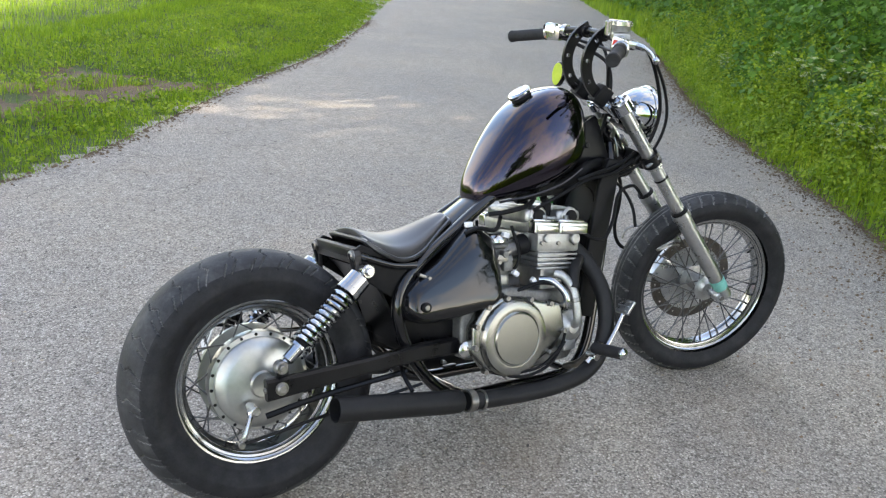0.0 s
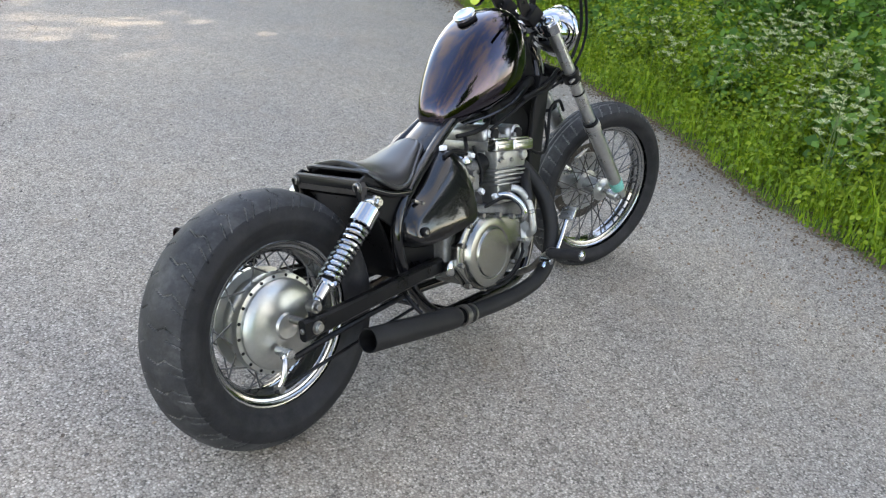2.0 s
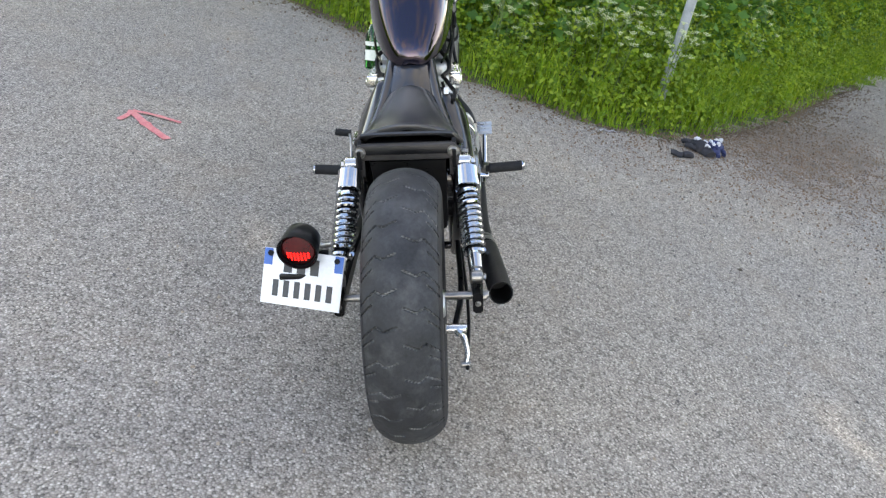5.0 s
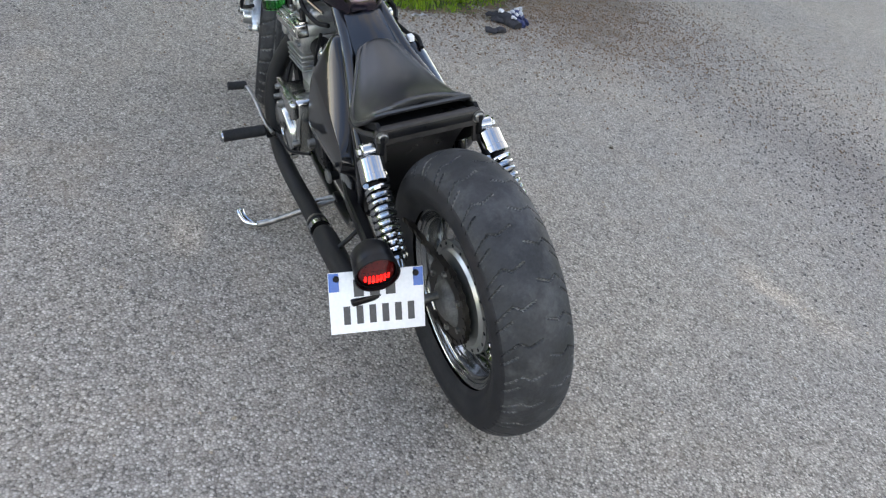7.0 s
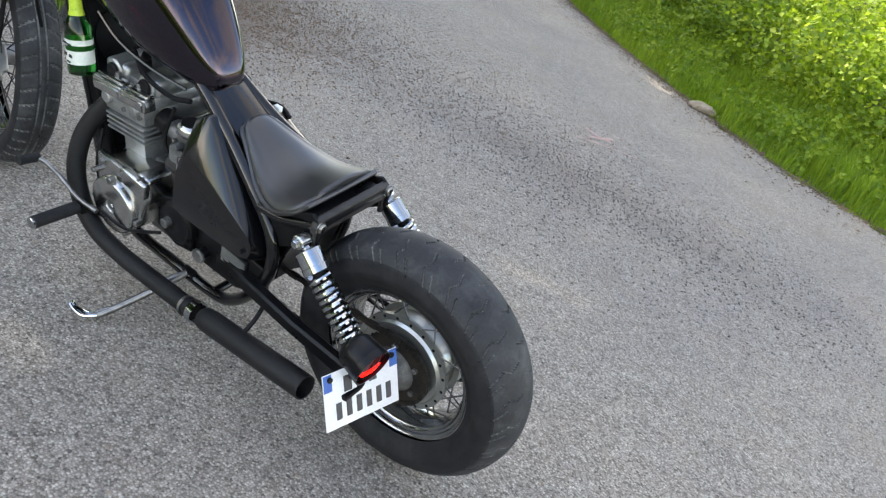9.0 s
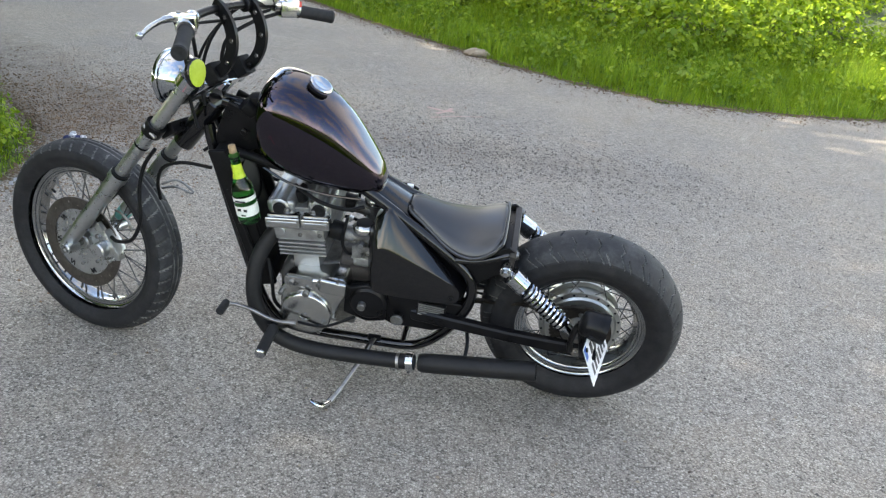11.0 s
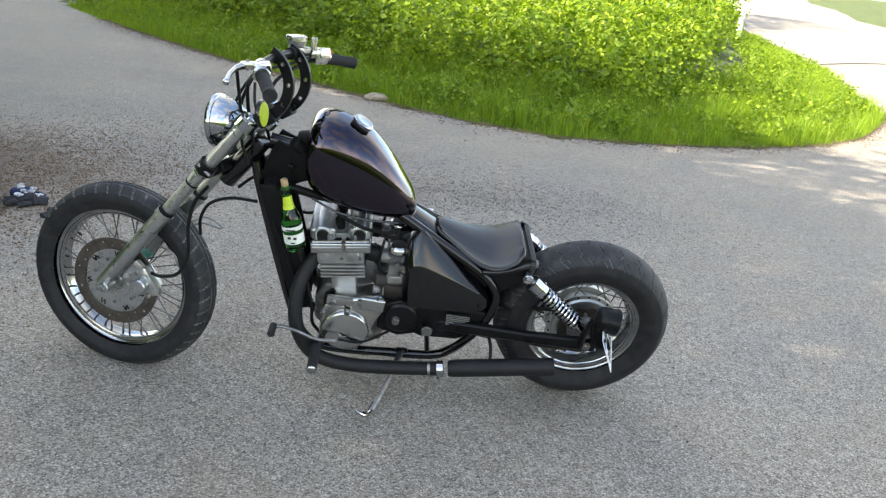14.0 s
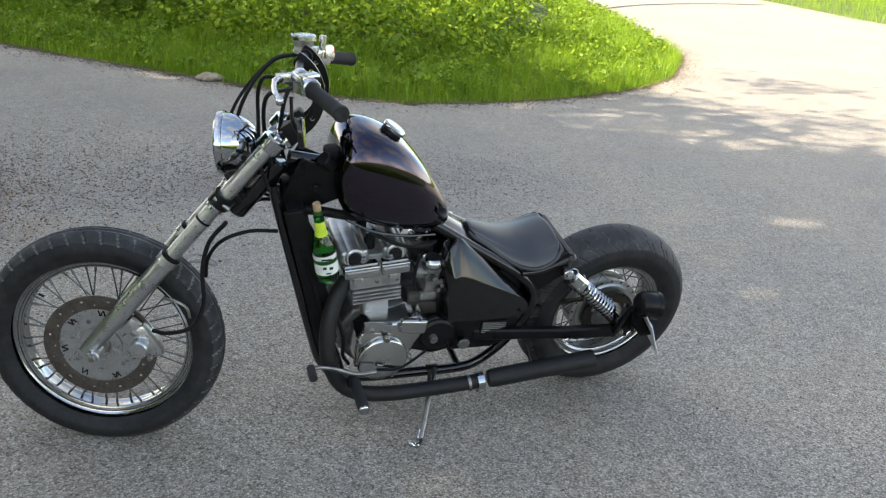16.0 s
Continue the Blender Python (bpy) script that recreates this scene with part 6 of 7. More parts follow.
part("reservoir_cap", lathe([(0.017, 0.0), (0.017, 0.0345), (0.028, 0.0345), (0.031, 0.032), (0.0315, 0.0)], (1.120, -0.128, 1.184), (0.05, 0, 1), 28), POLISHED, mc, "bright reservoir cap")
part("bar_knob", rod((1.072, -0.150, 1.175), (1.070, -0.152, 1.215), 0.010, 12), POLISHED, bar)

# mirror hanging under the left end of the bar, facing back and a little up
MFACE = Matrix.Translation((1.130, 0.167, 1.056)) @ Matrix.Rotation(radians(-12), 4, "Z") @ Matrix.Rotation(radians(8), 4, "Y") @ Matrix.Rotation(radians(LEAN), 4, "X") @ Matrix.Rotation(radians(-90), 4, "Z")
MSHAPE = [(0.038 * math.cos(a) * (1 + 0.10 * math.sin(a)), 0.040 * math.sin(a)) for a in [2 * math.pi * k / 18 for k in range(18)]]
mr = part("mirror", slab(MSHAPE, -0.004, 0.010, 0.004), GLOSS, bike, "small oval mirror under the bar end, reflected grass painted on", MFACE)
# the reflection of sunlit grass is put into the face colour
part("mirror_face", slab([(x * 0.9, z * 0.9) for x, z in MSHAPE], -0.0056, -0.0046, 0.0), GRASSREFLECTION, mr, "mirror face painted with the yellow-green reflection of grass")
part("mirror_stem", tube([(0.0, 0.010, 0.0), (0.0, 0.022, 0.03), (0.004, 0.022, 0.09)], 0.0045, 8), SATIN, mr)

# caliper on the left slider
cal = part("brake_caliper", merge(block((1.488, 0.078, 0.375), (0.075, 0.050, 0.085), (0, 36, 0), 0.012), rod((1.488, 0.10, 0.365), (1.488, 0.132, 0.365), 0.027, 22), block((1.455, 0.084, 0.345), (0.05, 0.03, 0.035), (0, 20, 0), 0.008), block((1.515, 0.092, 0.42), (0.05, 0.02, 0.035), (0, 50, 0), 0.006)), BRUSHED, bike, "grey alloy front brake caliper", STEER @ Matrix.Translation((0.014, 0, -0.026)))
for p in ((1.505, 0.098, 0.405), (1.462, 0.098, 0.330)):
    part("caliper_bolt", rod(p, V(*p) + V(0, 0.014, 0), 0.008, 6), STEEL, cal)
part("cut_guide_loop", tube([(1.44, -0.10, 0.52), (1.40, -0.13, 0.535), (1.35, -0.135, 0.515), (1.345, -0.13, 0.505), (1.40, -0.12, 0.515), (1.44, -0.10, 0.505)], 0.004, 8), STEEL, fork, "bent wire guide")
part("wire_guide", tube([(1.435, 0.115, 0.50), (1.40, 0.125, 0.50), (1.37, 0.13, 0.485), (1.36, 0.13, 0.455)], 0.004, 8), STEEL, fork)

# cables and hoses at the front
CABLES = [
    ([(1.468, 0.10, 0.39), (1.42, 0.125, 0.40), (1.355, 0.135, 0.43), (1.325, 0.130, 0.50), (1.33, 0.125, 0.60), (1.315, 0.12, 0.68), (1.27, 0.125, 0.745)], 0.0062),
    ([(1.138, -0.16, 1.155), (1.205, -0.150, 1.13), (1.262, -0.125, 1.05), (1.292, -0.115, 0.95), (1.275, -0.11, 0.86), (1.23, -0.10, 0.79), (1.12, -0.09, 0.74)], 0.0055),
    ([(1.12, -0.20, 1.145), (1.20, -0.165, 1.135), (1.285, -0.13, 1.03), (1.318, -0.115, 0.92), (1.285, -0.108, 0.82), (1.21, -0.10, 0.76), (1.10, -0.09, 0.735)], 0.0048),
    ([(1.145, 0.19, 1.15), (1.185, 0.15, 1.14), (1.205, 0.10, 1.09), (1.205, 0.07, 1.00), (1.20, 0.06, 0.90), (1.17, 0.06, 0.82)], 0.0052),
    ([(1.09, 0.20, 1.135), (1.14, 0.13, 1.11), (1.19, 0.06, 1.07), (1.195, 0.03, 0.98), (1.17, 0.03, 0.88)], 0.0058),
    ([(1.09, -0.20, 1.135), (1.12, -0.10, 1.11), (1.15, -0.03, 1.06), (1.16, -0.03, 0.95), (1.14, -0.04, 0.86)], 0.0058),
    ([(1.10, 0.19, 1.140), (1.15, 0.08, 1.125), (1.13, -0.08, 1.125), (1.10, -0.17, 1.145)], 0.0045),
]
for pts, r in CABLES:
    part("cable", tube(pts, r, 8, 8), PLASTIC, bike, "black control cable", STEER)
for pts, r in (
    ([(1.20, -0.10, 0.78), (1.10, -0.12, 0.745), (1.00, -0.125, 0.735), (0.90, -0.122, 0.70), (0.80, -0.11, 0.66)], 0.0055),
    ([(1.22, -0.09, 0.80), (1.12, -0.11, 0.765), (1.02, -0.13, 0.75), (0.95, -0.128, 0.735)], 0.0065),
    ([(0.94, -0.09, 0.66), (0.97, -0.13, 0.58), (1.03, -0.145, 0.555), (1.085, -0.13, 0.60), (1.12, -0.12, 0.68), (1.19, -0.11, 0.70), (1.25, -0.09, 0.66)], 0.0055),
    ([(1.16, 0.06, 0.70), (1.24, 0.08, 0.715), (1.31, 0.07, 0.68), (1.345, 0.05, 0.61), (1.35, 0.04, 0.54)], 0.0055),
    ([(0.72, -0.13, 0.44), (0.79, -0.145, 0.455), (0.86, -0.14, 0.44)], 0.0055),
    ([(0.60, -0.15, 0.25), (0.68, -0.185, 0.225), (0.76, -0.19, 0.23), (0.83, -0.185, 0.27), (0.86, -0.17, 0.30)], 0.0045),
    ([(0.58, -0.15, 0.24), (0.68, -0.19, 0.212), (0.78, -0.19, 0.225), (0.85, -0.18, 0.28)], 0.0045),
    ([(0.70, -0.09, 0.65), (0.66, -0.12, 0.62), (0.60, -0.125, 0.63), (0.56, -0.12, 0.62)], 0.006),
    ([(0.86, -0.05, 0.72), (0.80, -0.10, 0.68), (0.72, -0.11, 0.665), (0.66, -0.09, 0.66)], 0.007),
    ([(0.90, 0.08, 0.70), (0.82, 0.11, 0.675), (0.74, 0.10, 0.655), (0.69, 0.08, 0.66)], 0.006),
    ([(0.98, 0.12, 0.44), (0.96, 0.15, 0.37), (0.955, 0.15, 0.30), (0.93, 0.14, 0.25)], 0.006),
    ([(1.10, 0.10, 0.66), (1.06, 0.11, 0.56), (1.03, 0.11, 0.46), (1.0, 0.10, 0.40)], 0.0055),
):
    part("hose", tube(pts, r, 8, 8), PLASTIC, bike, "black hose")
key = part("ignition_key", merge(block((1.165, -0.05, 0.862), (0.018, 0.004, 0.03), (0, 20, 0), 0.001), tube([(1.165, -0.055, 0.85), (1.17, -0.06, 0.82), (1.175, -0.06, 0.79)], 0.003, 6), rod((1.16, -0.035, 0.89), (1.165, -0.048, 0.875), 0.008, 10)), STEEL, bike, "key with its ring in the lock")
part("head_cover", merge(block((1.085, 0, 0.80), (0.10, 0.075, 0.10), (0, 20, 0), 0.015), block((1.015, 0.03, 0.925), (0.05, 0.05, 0.05), (0, 10, 0), 0.012), rod((1.02, 0.05, 0.90), (1.05, 0.06, 0.93), 0.022, 14)), PLASTIC, bike, "black plastic cover behind the steering head")
for k, (x, y, z) in enumerate(((0.585, -0.100, 0.640), (0.70, -0.11, 0.600), (0.72, -0.125, 0.49), (0.78, -0.13, 0.46))):
    part("cable_connector", block((x, y, z), (0.02, 0.014, 0.014), (0, 20 * k, 0), 0.002), WHITE, bike, "small white wire connector")

# ---- tail lamp and number plate beside the left of the rear wheel ----
TC, TW = V(0.005, 0.232, 0.490), V(-1.0, 0.10, -0.16).normalized()
tail = part("tail_light", lathe([(-0.012, 0.0), (-0.011, 0.018), (-0.006, 0.032), (0.006, 0.041), (0.054, 0.045), (0.057, 0.0435), (0.057, 0.0400), (0.048, 0.0390)], TC, TW, 32), SATIN, bike, "black round tail light on a side bracket")
part("visor", lathe([(0.048, 0.0455), (0.065, 0.0465), (0.065, 0.0440), (0.048, 0.0430)], TC, TW, 32), SATIN, tail)
part("lens", lathe([(0.048, 0.0400), (0.056, 0.0360), (0.061, 0.022), (0.063, 0.0)], TC, TW, 28), REDGLASS, tail, "dark red lens")
a, b = basis(TW)
side = V(0, 1, 0) - TW * TW.y
side.normalize()
upw = side.cross(TW) if side.cross(TW).z > 0 else -side.cross(TW)
for j in range(4):
    for i in range(7):
        u, v = (i - 3) * 0.0078, -0.004 - j * 0.0062
        if math.hypot(u, v) < 0.031:
            p = TC + TW * (0.0640 - 6.0 * (u * u + v * v)) + side * u + upw * v
            part("led", rod(p - TW * 0.002, p + TW * 0.0012, 0.0022, 8), LED, tail)
part("lamp_bracket", merge(tube([(0.02, 0.180, 0.325), (0.025, 0.196, 0.38), (0.02, 0.215, 0.45), (0.01, 0.225, 0.47)], 0.010, 10), block((0.0, 0.205, 0.405), (0.012, 0.05, 0.09), (0, 15, 0), 0.003), block((-0.02, 0.235, 0.405), (0.05, 0.11, 0.012), (0, 10, 0), 0.003)), SATIN, tail, "black side bracket")
PL = Matrix.Translation((-0.045, 0.238, 0.403)) @ Matrix.Rotation(radians(3), 4, "X") @ Matrix.Rotation(radians(-13), 4, "Z") @ Matrix.Rotation(radians(25), 4, "Y")
np_ob = part("number_plate", slab([(-0.096, -0.064), (0.096, -0.064), (0.096, 0.064), (-0.096, 0.064)], -0.0015, 0.0015, 0.001), WHITE, bike, "white number plate with blue ends", PL @ pose(0, 0, 0, 0, 0, -90))
for s in (1, -1):
    part("plate_band", block((s * 0.085, -0.0023, 0.044 if s < 0 else 0.044), (0.020, 0.001, 0.038), bevel=0.0), PLATEBLUE, np_ob, "blue end band")
    part("plate_screw", rod((s * 0.080, -0.001, 0.052), (s * 0.080, -0.007, 0.052), 0.0065, 10), PLASTIC, np_ob)
for k in range(6):
    part("character_bar", block((-0.062 + 0.026 * k, -0.0023, -0.026), (0.0135, 0.001, 0.038), bevel=0.0), INK, np_ob)
for k in range(3):
    part("character_bar", block((-0.036 + 0.032 * k, -0.0023, 0.030), (0.020, 0.001, 0.036), bevel=0.0), INK, np_ob)

# ---- bottle wedged behind the left down tube ----
BA = V(1.020, 0.141, 0.583)
BW = V(0.20, -0.09, 0.97).normalized()
LEANM = pose(0, 0, 0, -LEAN, 0, 0) @ Matrix.Translation(BA) @ Matrix.Diagonal((1.12, 1.12, 1.12, 1)) @ Matrix.Translation(-BA)
bot = part("bottle", lathe([(0.0, 0.0), (0.003, 0.020), (0.006, 0.0275), (0.012, 0.029), (0.098, 0.029), (0.112, 0.0265), (0.126, 0.020), (0.140, 0.0145), (0.175, 0.0125), (0.192, 0.0125), (0.193, 0.0145), (0.201, 0.0145), (0.202, 0.0115), (0.202, 0.0)], BA, BW, 28), BOTTLE, None, "", LEANM)
tagged(bot, "green glass beer bottle wedged in the motorcycle frame", "bottle")
part("label", merge(*[lathe([(p, 0.0292), (p, 0.0296), (q, 0.0296), (q, 0.0292)], BA, BW, 28) for p, q in ((0.030, 0.060), (0.072, 0.084))]), LABEL, bot, "pale label with a dark print")
part("neck_label", lathe([(0.134, 0.0172), (0.146, 0.0142), (0.172, 0.0131), (0.172, 0.0127)], BA, BW, 24), NECKLABEL, bot, "yellow-green neck label")
ba, bb = basis(BW)
for z, y, sx, sz in ((0.053, 0.009, 0.009, 0.007), (0.053, -0.009, 0.009, 0.007), (0.038, 0.0, 0.012, 0.004), (0.078, 0.0, 0.026, 0.004)):
    c = BA + BW * z + V(-y * 0.9, 0.0292, 0)
    part("print_mark", block(c, (sx, 0.002, sz), (0, 3, 0), 0.0), DARKMARK, bot)
part("cork", rod(BA + BW * 0.19, BA + BW * 0.222, 0.0098, 14), CORK, bot, "cork stopper")
# ---- loose things and marks on the ground ----
def lumpy(points, radius, seed, squash=1.0, rows=10, cols=14):
    """A soft irregular lump along points."""
    bm = tube(points, radius, cols, 5)
    for v in bm.verts:
        n = noise.noise(v.co * 22 + V(seed, 0, 0)) * 0.22 + noise.noise(v.co * 60 + V(0, seed, 0)) * 0.10
        v.co.x += n * 0.05
        v.co.y += noise.noise(v.co * 25 + V(0, 0, seed)) * 0.010
        v.co.z = max(0.002, v.co.z * squash * (1 + n))
    return bm


def glove(at, turn, seed, material, patch, label):
    ob = new("glove")
    ob.matrix_basis = pose(*at, 0, 0, turn)
    tagged(ob, label, "glove", "pair of gloves on the road")
    part("palm", lumpy([(-0.10, 0, 0.02), (-0.05, 0.004, 0.028), (0.0, 0.0, 0.03), (0.045, -0.002, 0.022)], [0.034] * 6 + [0.046] * 10, seed, 0.8), material, ob)
    for k, (y, n, b) in enumerate(((-0.033, 0.07, -0.3), (-0.011, 0.085, 0.1), (0.012, 0.08, 0.2), (0.034, 0.065, 0.5))):
        part("finger", lumpy([(0.035, y, 0.018), (0.035 + n * 0.5, y * 1.2, 0.026), (0.035 + n, y * 1.3 + b * 0.02, 0.012)], 0.013, seed + k, 1.0, cols=10), material, ob)
    part("thumb", lumpy([(-0.02, 0.04, 0.018), (0.015, 0.065, 0.022), (0.045, 0.072, 0.013)], 0.014, seed + 9, 1.0, cols=10), material, ob)
    for k, (x, y) in enumerate(((0.0, -0.025), (0.012, 0.022), (-0.05, 0.0), (-0.08, 0.015), (0.03, 0.0))):
        part("knuckle_patch", lumpy([(x, y - 0.008, 0.052), (x + 0.012, y, 0.056), (x + 0.024, y + 0.008, 0.052)], 0.009, seed + k + 20, 1.0, cols=8), patch, ob, "pale patch")


glove((2.70, -1.66, GROUND_Z), 150, 1.0, CLOTHBLUE, CLOTHWHITE, "blue and white riding glove lying on the asphalt")
glove((2.66, -1.57, GROUND_Z), 20, 4.0, CLOTHDARK, CLOTHWHITE, "dark riding glove crumpled beside its pair")
for k, (x, y) in enumerate(((2.47, -1.41), (2.50, -1.47))):
    cuff = part("strap", lumpy([(0, 0, 0.015), (0.03, 0.004, 0.018), (0.06, 0, 0.014)], 0.016, 30 + k, 1.0, cols=10), CLOTHDARK, None, "", pose(x, y, GROUND_Z, 0, 0, 70 + 40 * k))
    tagged(cuff, "dark rolled strap lying near the gloves", "strap")


def rock(name, size, seed, material, m, label, category):
    bm = bmesh.new()
    bmesh.ops.create_icosphere(bm, subdivisions=3, radius=1.0)
    for v in bm.verts:
        n = 1 + 0.28 * noise.noise(v.co * 1.3 + V(seed, 0, 0)) + 0.12 * noise.noise(v.co * 3.5 + V(0, seed, 0))
        v.co = Vector((v.co.x * size[0], v.co.y * size[1], max(-0.4, v.co.z) * size[2])) * n
    ob = part(name, bm, material, None, "", m)
    return tagged(ob, label, category)


rock("stone", (0.15, 0.09, 0.065), 2.0, STONE, pose(0.86, -6.74, float(rise(0.86, -6.74)) + 0.02, 0, 0, 15), "pale limestone lying at the verge", "stone")
for k, (x, y, r) in enumerate(((2.62, -0.98, 0.012), (-0.40, 0.35, 0.006), (1.20, -1.31, 0.010), (0.02, 0.57, 0.006))):
    rock("pebble", (r, r * 0.8, r * 0.6), 5.0 + k, STONE if k in (0, 3) else BARK, pose(x, y, GROUND_Z + 0.001, 0, 0, 40 * k), "small pebble on the asphalt", "pebble")


def paint_stroke(bm, pts, width, seed, z=0.0):
    """A sprayed stroke with ragged sides."""
    p = spline([V(*q, 0) for q in pts], 8)
    last = None
    for i, c in enumerate(p):
        d = (p[min(i + 1, len(p) - 1)] - p[max(i - 1, 0)]).normalized()
        n = V(-d.y, d.x, 0)
        w = width * (0.6 + 0.5 * abs(noise.noise(c * 30 + V(seed, 0, 0))))
        row = (bm.verts.new(c + n * w + V(0, 0, GROUND_Z + 0.0045 + z)), bm.verts.new(c - n * w + V(0, 0, GROUND_Z + 0.0045 + z)))
        if last:
            bm.faces.new((last[0], row[0], row[1], last[1]))
        last = row


bm = bmesh.new()
paint_stroke(bm, [(1.37, 1.04), (1.47, 1.15), (1.575, 1.245)], 0.026, 1.0)
paint_stroke(bm, [(1.47, 1.265), (1.53, 1.252), (1.59, 1.25)], 0.016, 2.0, 0.0006)
paint_stroke(bm, [(1.59, 1.25), (1.585, 1.15), (1.56, 1.04)], 0.015, 3.0, 0.0012)
tagged(part("paint_arrow", bm, PINK, None, ""), "faded pink sprayed arrow on the asphalt", "road marking", kind="structure")
bm = bmesh.new()
paint_stroke(bm, [(1.02, -3.88), (0.90, -3.83), (0.80, -3.84)], 0.030, 4.0)
paint_stroke(bm, [(0.93, -3.70), (0.86, -3.83), (0.83, -3.95)], 0.024, 5.0, 0.0006)
paint_stroke(bm, [(0.95, -3.54), (0.80, -3.68), (0.56, -3.81)], 0.012, 6.0, 0.0012)
tagged(part("paint_mark", bm, FADED, None, ""), "faint pink sprayed strokes on the asphalt", "road marking", kind="structure")

ROADWHITE = mat("worn_road_paint", (0.42, 0.42, 0.40), (0.66, 0.66, 0.64), rough=0.8, scale=20.0, bump=0)
for (x0, y0), (x1, y1) in (((-14.8, -26.5), (-14.75, -25.6)), ((-14.45, -24.65), (-13.95, -22.85)), ((-13.74, -21.82), (-13.6, -20.74))):
    d = V(x1 - x0, y1 - y0, 0).normalized()
    w = V(-d.y, d.x, 0) * 0.05
    rows = [V(x0 + (x1 - x0) * k / 6, y0 + (y1 - y0) * k / 6, 0) for k in range(7)]
    verts = [(p.x + q * w.x, p.y + q * w.y, float(rise(p.x, p.y)) + 0.012) for p in rows for q in (-1, 1)]
    dash = new("lane_dash", mesh_from("lane_dash", verts, [(2 * k, 2 * k + 1, 2 * k + 3, 2 * k + 2) for k in range(6)], ROADWHITE))
    tagged(dash, "worn white lane dash on the far road", "road marking", kind="structure")
# narrow dark strip laid just above the far road
dark_line = spline([(-9.1, -16.2, 0), (-11.3, -17.7, 0), (-13.8, -18.75, 0), (-15.3, -19.1, 0), (-17.0, -19.3, 0)], 10)
verts = [(p.x + q * 0.02, p.y + q * 0.075, float(rise(p.x, p.y)) + 0.010) for p in dark_line for q in (-1 - 0.5 * noise.noise(p * 3), 1)]
tagged(new("road_strip", mesh_from("road_strip", verts, [(2 * k, 2 * k + 1, 2 * k + 3, 2 * k + 2) for k in range(len(dark_line) - 1)], CRACK)), "narrow dark line across the road where the far road begins", "road seam", kind="structure")
wrap = bmesh.new()
for k, (x, y, z) in enumerate(((0, 0, 0.004), (0.035, 0.012, 0.016), (0.075, -0.004, 0.006), (0.12, 0.010, 0.012), (0.155, 0.0, 0.004))):
    wrap.verts.new((x, y - 0.016 + 0.004 * (k % 2), z)), wrap.verts.new((x + 0.006, y + 0.016, z * 0.7 + 0.002))
wrap.verts.ensure_lookup_table()
for k in range(4):
    wrap.faces.new([wrap.verts[2 * k], wrap.verts[2 * k + 1], wrap.verts[2 * k + 3], wrap.verts[2 * k + 2]])
bmesh.ops.solidify(wrap, geom=wrap.faces[:], thickness=0.0015)
tagged(part("wrapper", wrap, CLOTHWHITE, None, "", pose(2.64, -0.97, GROUND_Z + 0.002, 0, 0, -75) @ Matrix.Diagonal((0.7, 0.7, 0.7, 1))), "crumpled white wrapper on the asphalt by the hedge", "litter")
# leaning galvanised post in the hedge, white marker post on the bank
post = part("sign_post", rod((3.3, -1.470, -0.02), (3.3, -1.390, 2.6), 0.030, 16), GALV, None)
tagged(post, "leaning galvanised steel post at the hedge", "post")
mx, my = -7.35, -16.3
gz = float(rise(mx, my)) + 0.3
mp = part("marker_post", merge(block((0, 0, 0.48), (0.11, 0.09, 1.0), bevel=0.02), block((0, 0, 0.93), (0.115, 0.095, 0.09), bevel=0.02)), POSTWHITE, None, "", pose(mx, my, gz, 0, 2, 30))
tagged(mp, "white roadside marker post in the grass", "marker post")
part("reflector", block((0.0, -0.047, 0.70), (0.05, 0.006, 0.16), bevel=0.002), STEEL, mp, "grey reflector strip")

# ---- the wood behind the hedge, whose crowns shade the junction ----
def tree(seed, high, crown, dense):
    """A trunk with limbs and a broken crown of leaf clusters."""
    rng = np.random.default_rng(seed)
    ob = new("tree")
    tagged(ob, "tall broad-leaved tree behind hedge and bank, its unseen crown shading the roads", "tree", "trees of the wood")
    pts = [V(0, 0, -0.2)]
    for k in range(1, 7):
        pts.append(V(*(rng.normal(0, 0.10, 2) + np.array(pts[-1][:2])), high * 0.82 * k / 6))
    bm = tube(pts, list(np.linspace(0.22, 0.05, 37)), 10, 6)
    ends = []
    for k in range(12):
        i = int(rng.integers(2, 6))
        a, n = rng.uniform(0, 2 * math.pi), crown * rng.uniform(0.6, 1.0)
        end = pts[i] + V(math.cos(a) * n, math.sin(a) * n, rng.uniform(0.5, 2.2))
        sweep(bm, spline([pts[i], (pts[i] + end) / 2 + V(0, 0, 0.4), end], 4), list(np.linspace(0.075, 0.018, 9)), 7)
        ends += [end, (pts[i] + end) / 2 + V(0, 0, 0.4)]
    part("trunk", bm, BARK, ob)
    ends += pts[3:]
    c = []
    for e in ends:
        for _ in range(3):
            m = np.array(e) + rng.normal(0, crown * 0.28, 3)
            c.append(m + rng.normal(0, crown * 0.16, (dense, 3)) * (1, 1, 0.75))
    c = np.concatenate(c)
    n = rng.normal(0, 1, c.shape) * 0.6 + np.array([0, 0, 0.8])
    leaves = new("crown", leaf_mesh("crown", c, n, 0.19, rng, TREELEAF))
    leaves.parent = ob
    return ob


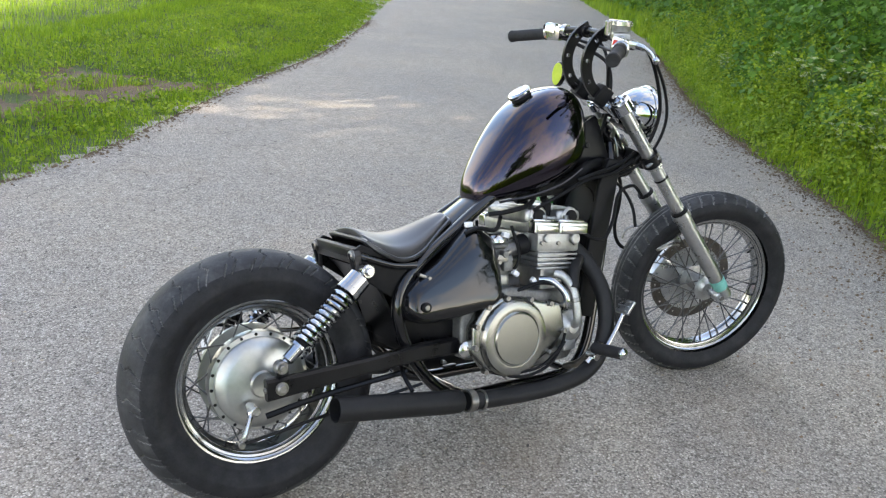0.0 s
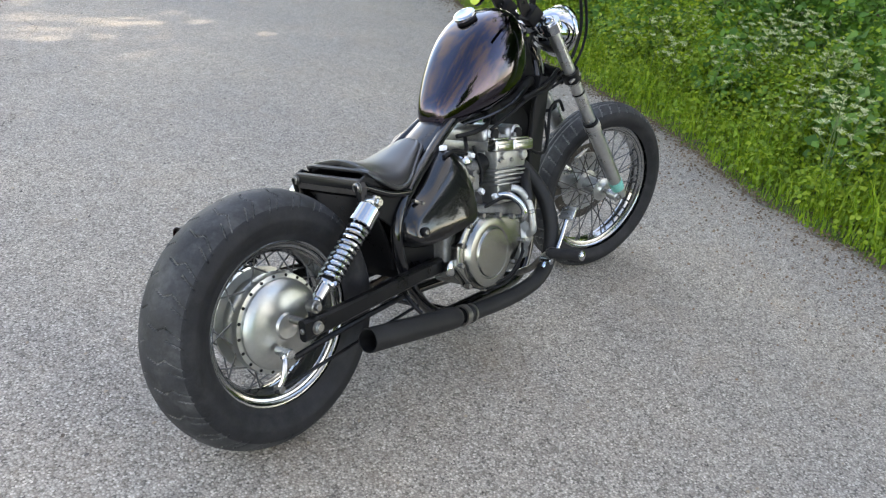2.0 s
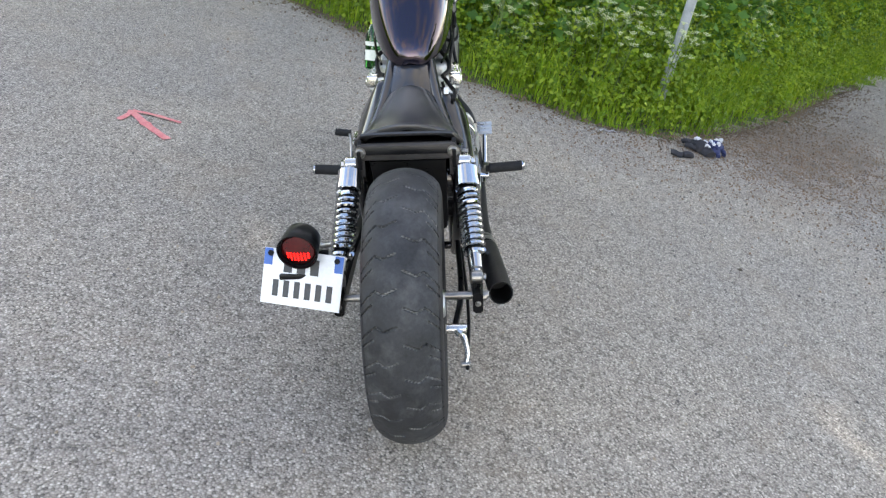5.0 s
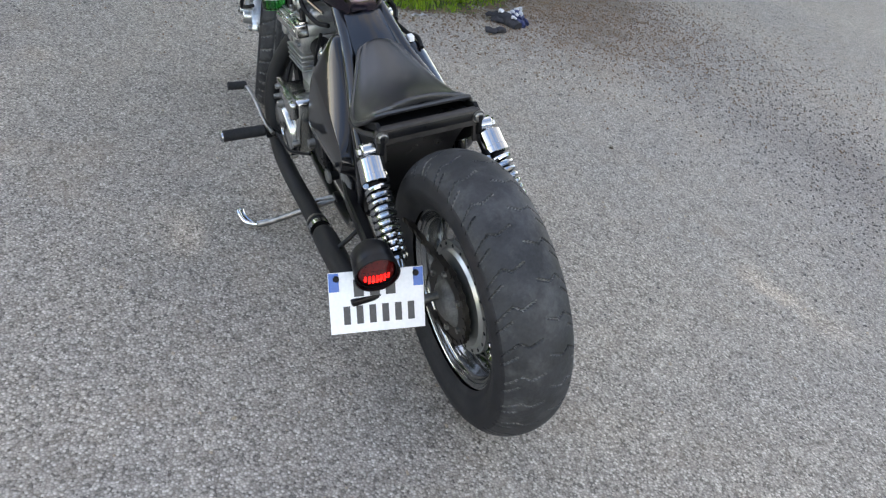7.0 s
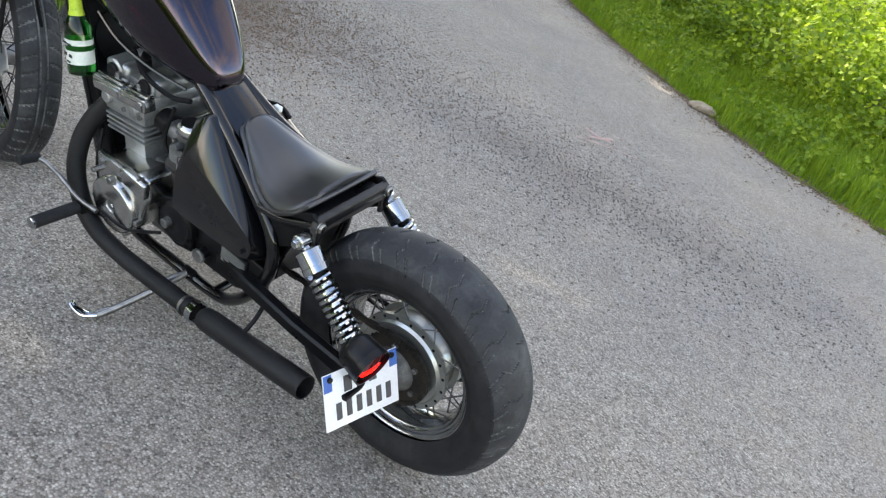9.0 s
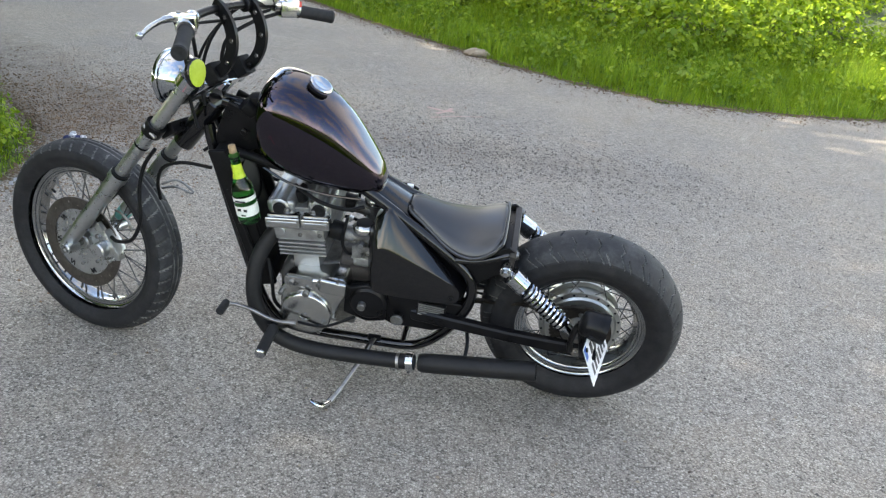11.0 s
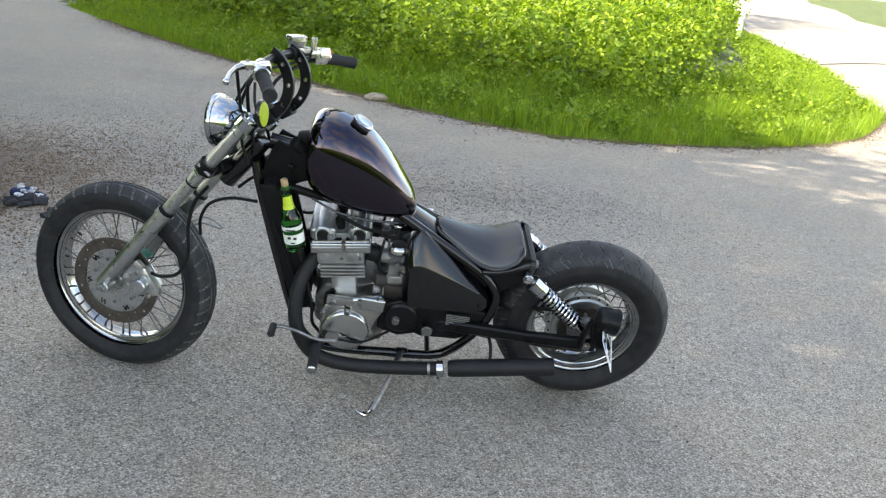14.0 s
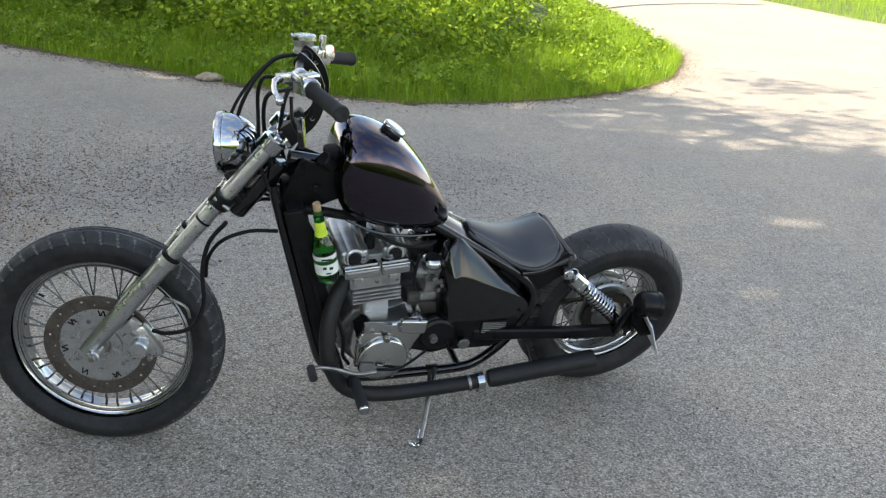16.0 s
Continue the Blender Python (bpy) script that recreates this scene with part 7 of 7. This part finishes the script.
big, small = tree(3, 13.5, 3.2, 150), tree(8, 10.5, 2.6, 116)
big.matrix_basis, small.matrix_basis = pose(9.5, 1.0, 0.2, 0, 0, 20), pose(8.6, -2.2, 0.2, 0, 0, 80)
# crowns out of view, placed to shade the roads; last two beyond the bank
for src, x, y, a, k in ((big, 13.5, 5.4, 130, 1.0), (small, 12.5, -3.8, 200, 1.15), (big, 15.5, -1.5, 250, 1.05), (big, 17.5, -8.5, 310, 1.0), (small, 17.0, 10.5, 30, 1.2), (big, 21.0, 3.5, 75, 1.1), (big, 11.8, 2.9, 280, 0.74), (big, 14.5, 8.2, 190, 0.86), (big, 19.5, -13.0, 15, 1.0), (big, 24.5, -18.5, 115, 1.1), (small, 14.5, -9.8, 65, 1.1), (small, 16.2, -12.2, 165, 1.15), (small, 9.8, -6.5, 240, 0.7), (small, 12.4, -8.6, 10, 0.78), (big, 20.5, 15.0, 220, 1.05), (big, 22.5, 19.0, 40, 1.0), (small, 18.6, 13.2, 100, 1.2), (big, 25.5, 23.5, 150, 1.1), (big, 29.0, 28.5, 290, 1.1), (big, 1.5, -26.0, 60, 1.0), (small, -2.5, -29.5, 170, 1.15)):
    copy_thing(src, pose(x, y, 0.2, 0, 0, a) @ Matrix.Diagonal((k, k, k, 1)))


# ---- cow parsley in flower before the hedge ----
def cow_parsley(seed, high):
    rng = random.Random(seed)
    ob = new("cow_parsley")
    tagged(ob, "tall cow parsley with small white umbels by the hedge", "wild flower", "cow parsley along the hedge")
    stem = bmesh.new()
    top = V(rng.uniform(-0.06, 0.06), rng.uniform(-0.06, 0.06), high)
    sweep(stem, spline([V(0, 0, -0.02), top * 0.5 + V(0.015, 0, 0), top], 4), 0.0035, 5)
    heads = [(top, 0.055)]
    for k in range(6):
        t = rng.uniform(0.45, 0.85)
        a = 2 * math.pi * (k + rng.random() * 0.6) / 6
        n = rng.uniform(0.10, 0.22)
        e = top * t + V(math.cos(a) * n, math.sin(a) * n, n * 0.9)
        sweep(stem, spline([top * t, top * t + (e - top * t) * 0.5 + V(0, 0, -0.01), e], 3), 0.0022, 5)
        heads.append((e, rng.uniform(0.030, 0.052)))
    part("stem", stem, STEM, ob)
    for c, r in heads:
        bm = bmesh.new()
        for i in range(16):
            d, a = r * math.sqrt((i + 0.5) / 16), 2.4 * i
            p = c + V(math.cos(a) * d, math.sin(a) * d, 0.012 - d * d * 4 + rng.uniform(-0.004, 0.004))
            q = [bm.verts.new(p + V(math.cos(b) * 0.0052, math.sin(b) * 0.0052, rng.uniform(-0.002, 0.002))) for b in [2 * math.pi * j / 5 for j in range(5)]]
            t = bm.verts.new(p + V(0, 0, 0.004))
            for j in range(5):
                bm.faces.new((q[j], q[(j + 1) % 5], t))
            sweep(bm, [c - V(0, 0, 0.015), p], 0.0009, 3, False)
        part("umbel", bm, UMBEL, ob, "white flower umbel", smooth=False)
    return ob


kinds = [cow_parsley(1, 0.85), cow_parsley(2, 0.70), cow_parsley(3, 1.0)]
prng = np.random.default_rng(21)
spots = np.concatenate([scatter(prng, HEDGE, hedge_line, 0.25, 1.2, 44, (2.4, 7.5, -2.6, 5.0)), scatter(prng, HEDGE, hedge_line, 0.3, 1.3, 70, (2.6, 5.2, -1.6, 1.8))])
for k, (x, y) in enumerate(spots):
    z = float(rise(x, y) + lift(np.array([x]), np.array([y]))[0]) - 0.02
    m = pose(float(x), float(y), z, 0, 0, 47 * k) @ Matrix.Diagonal([prng.uniform(0.6, 0.85)] * 3 + [1])
    if k < 3:
        kinds[k].matrix_basis = m
    else:
        copy_thing(kinds[k % 3], m)
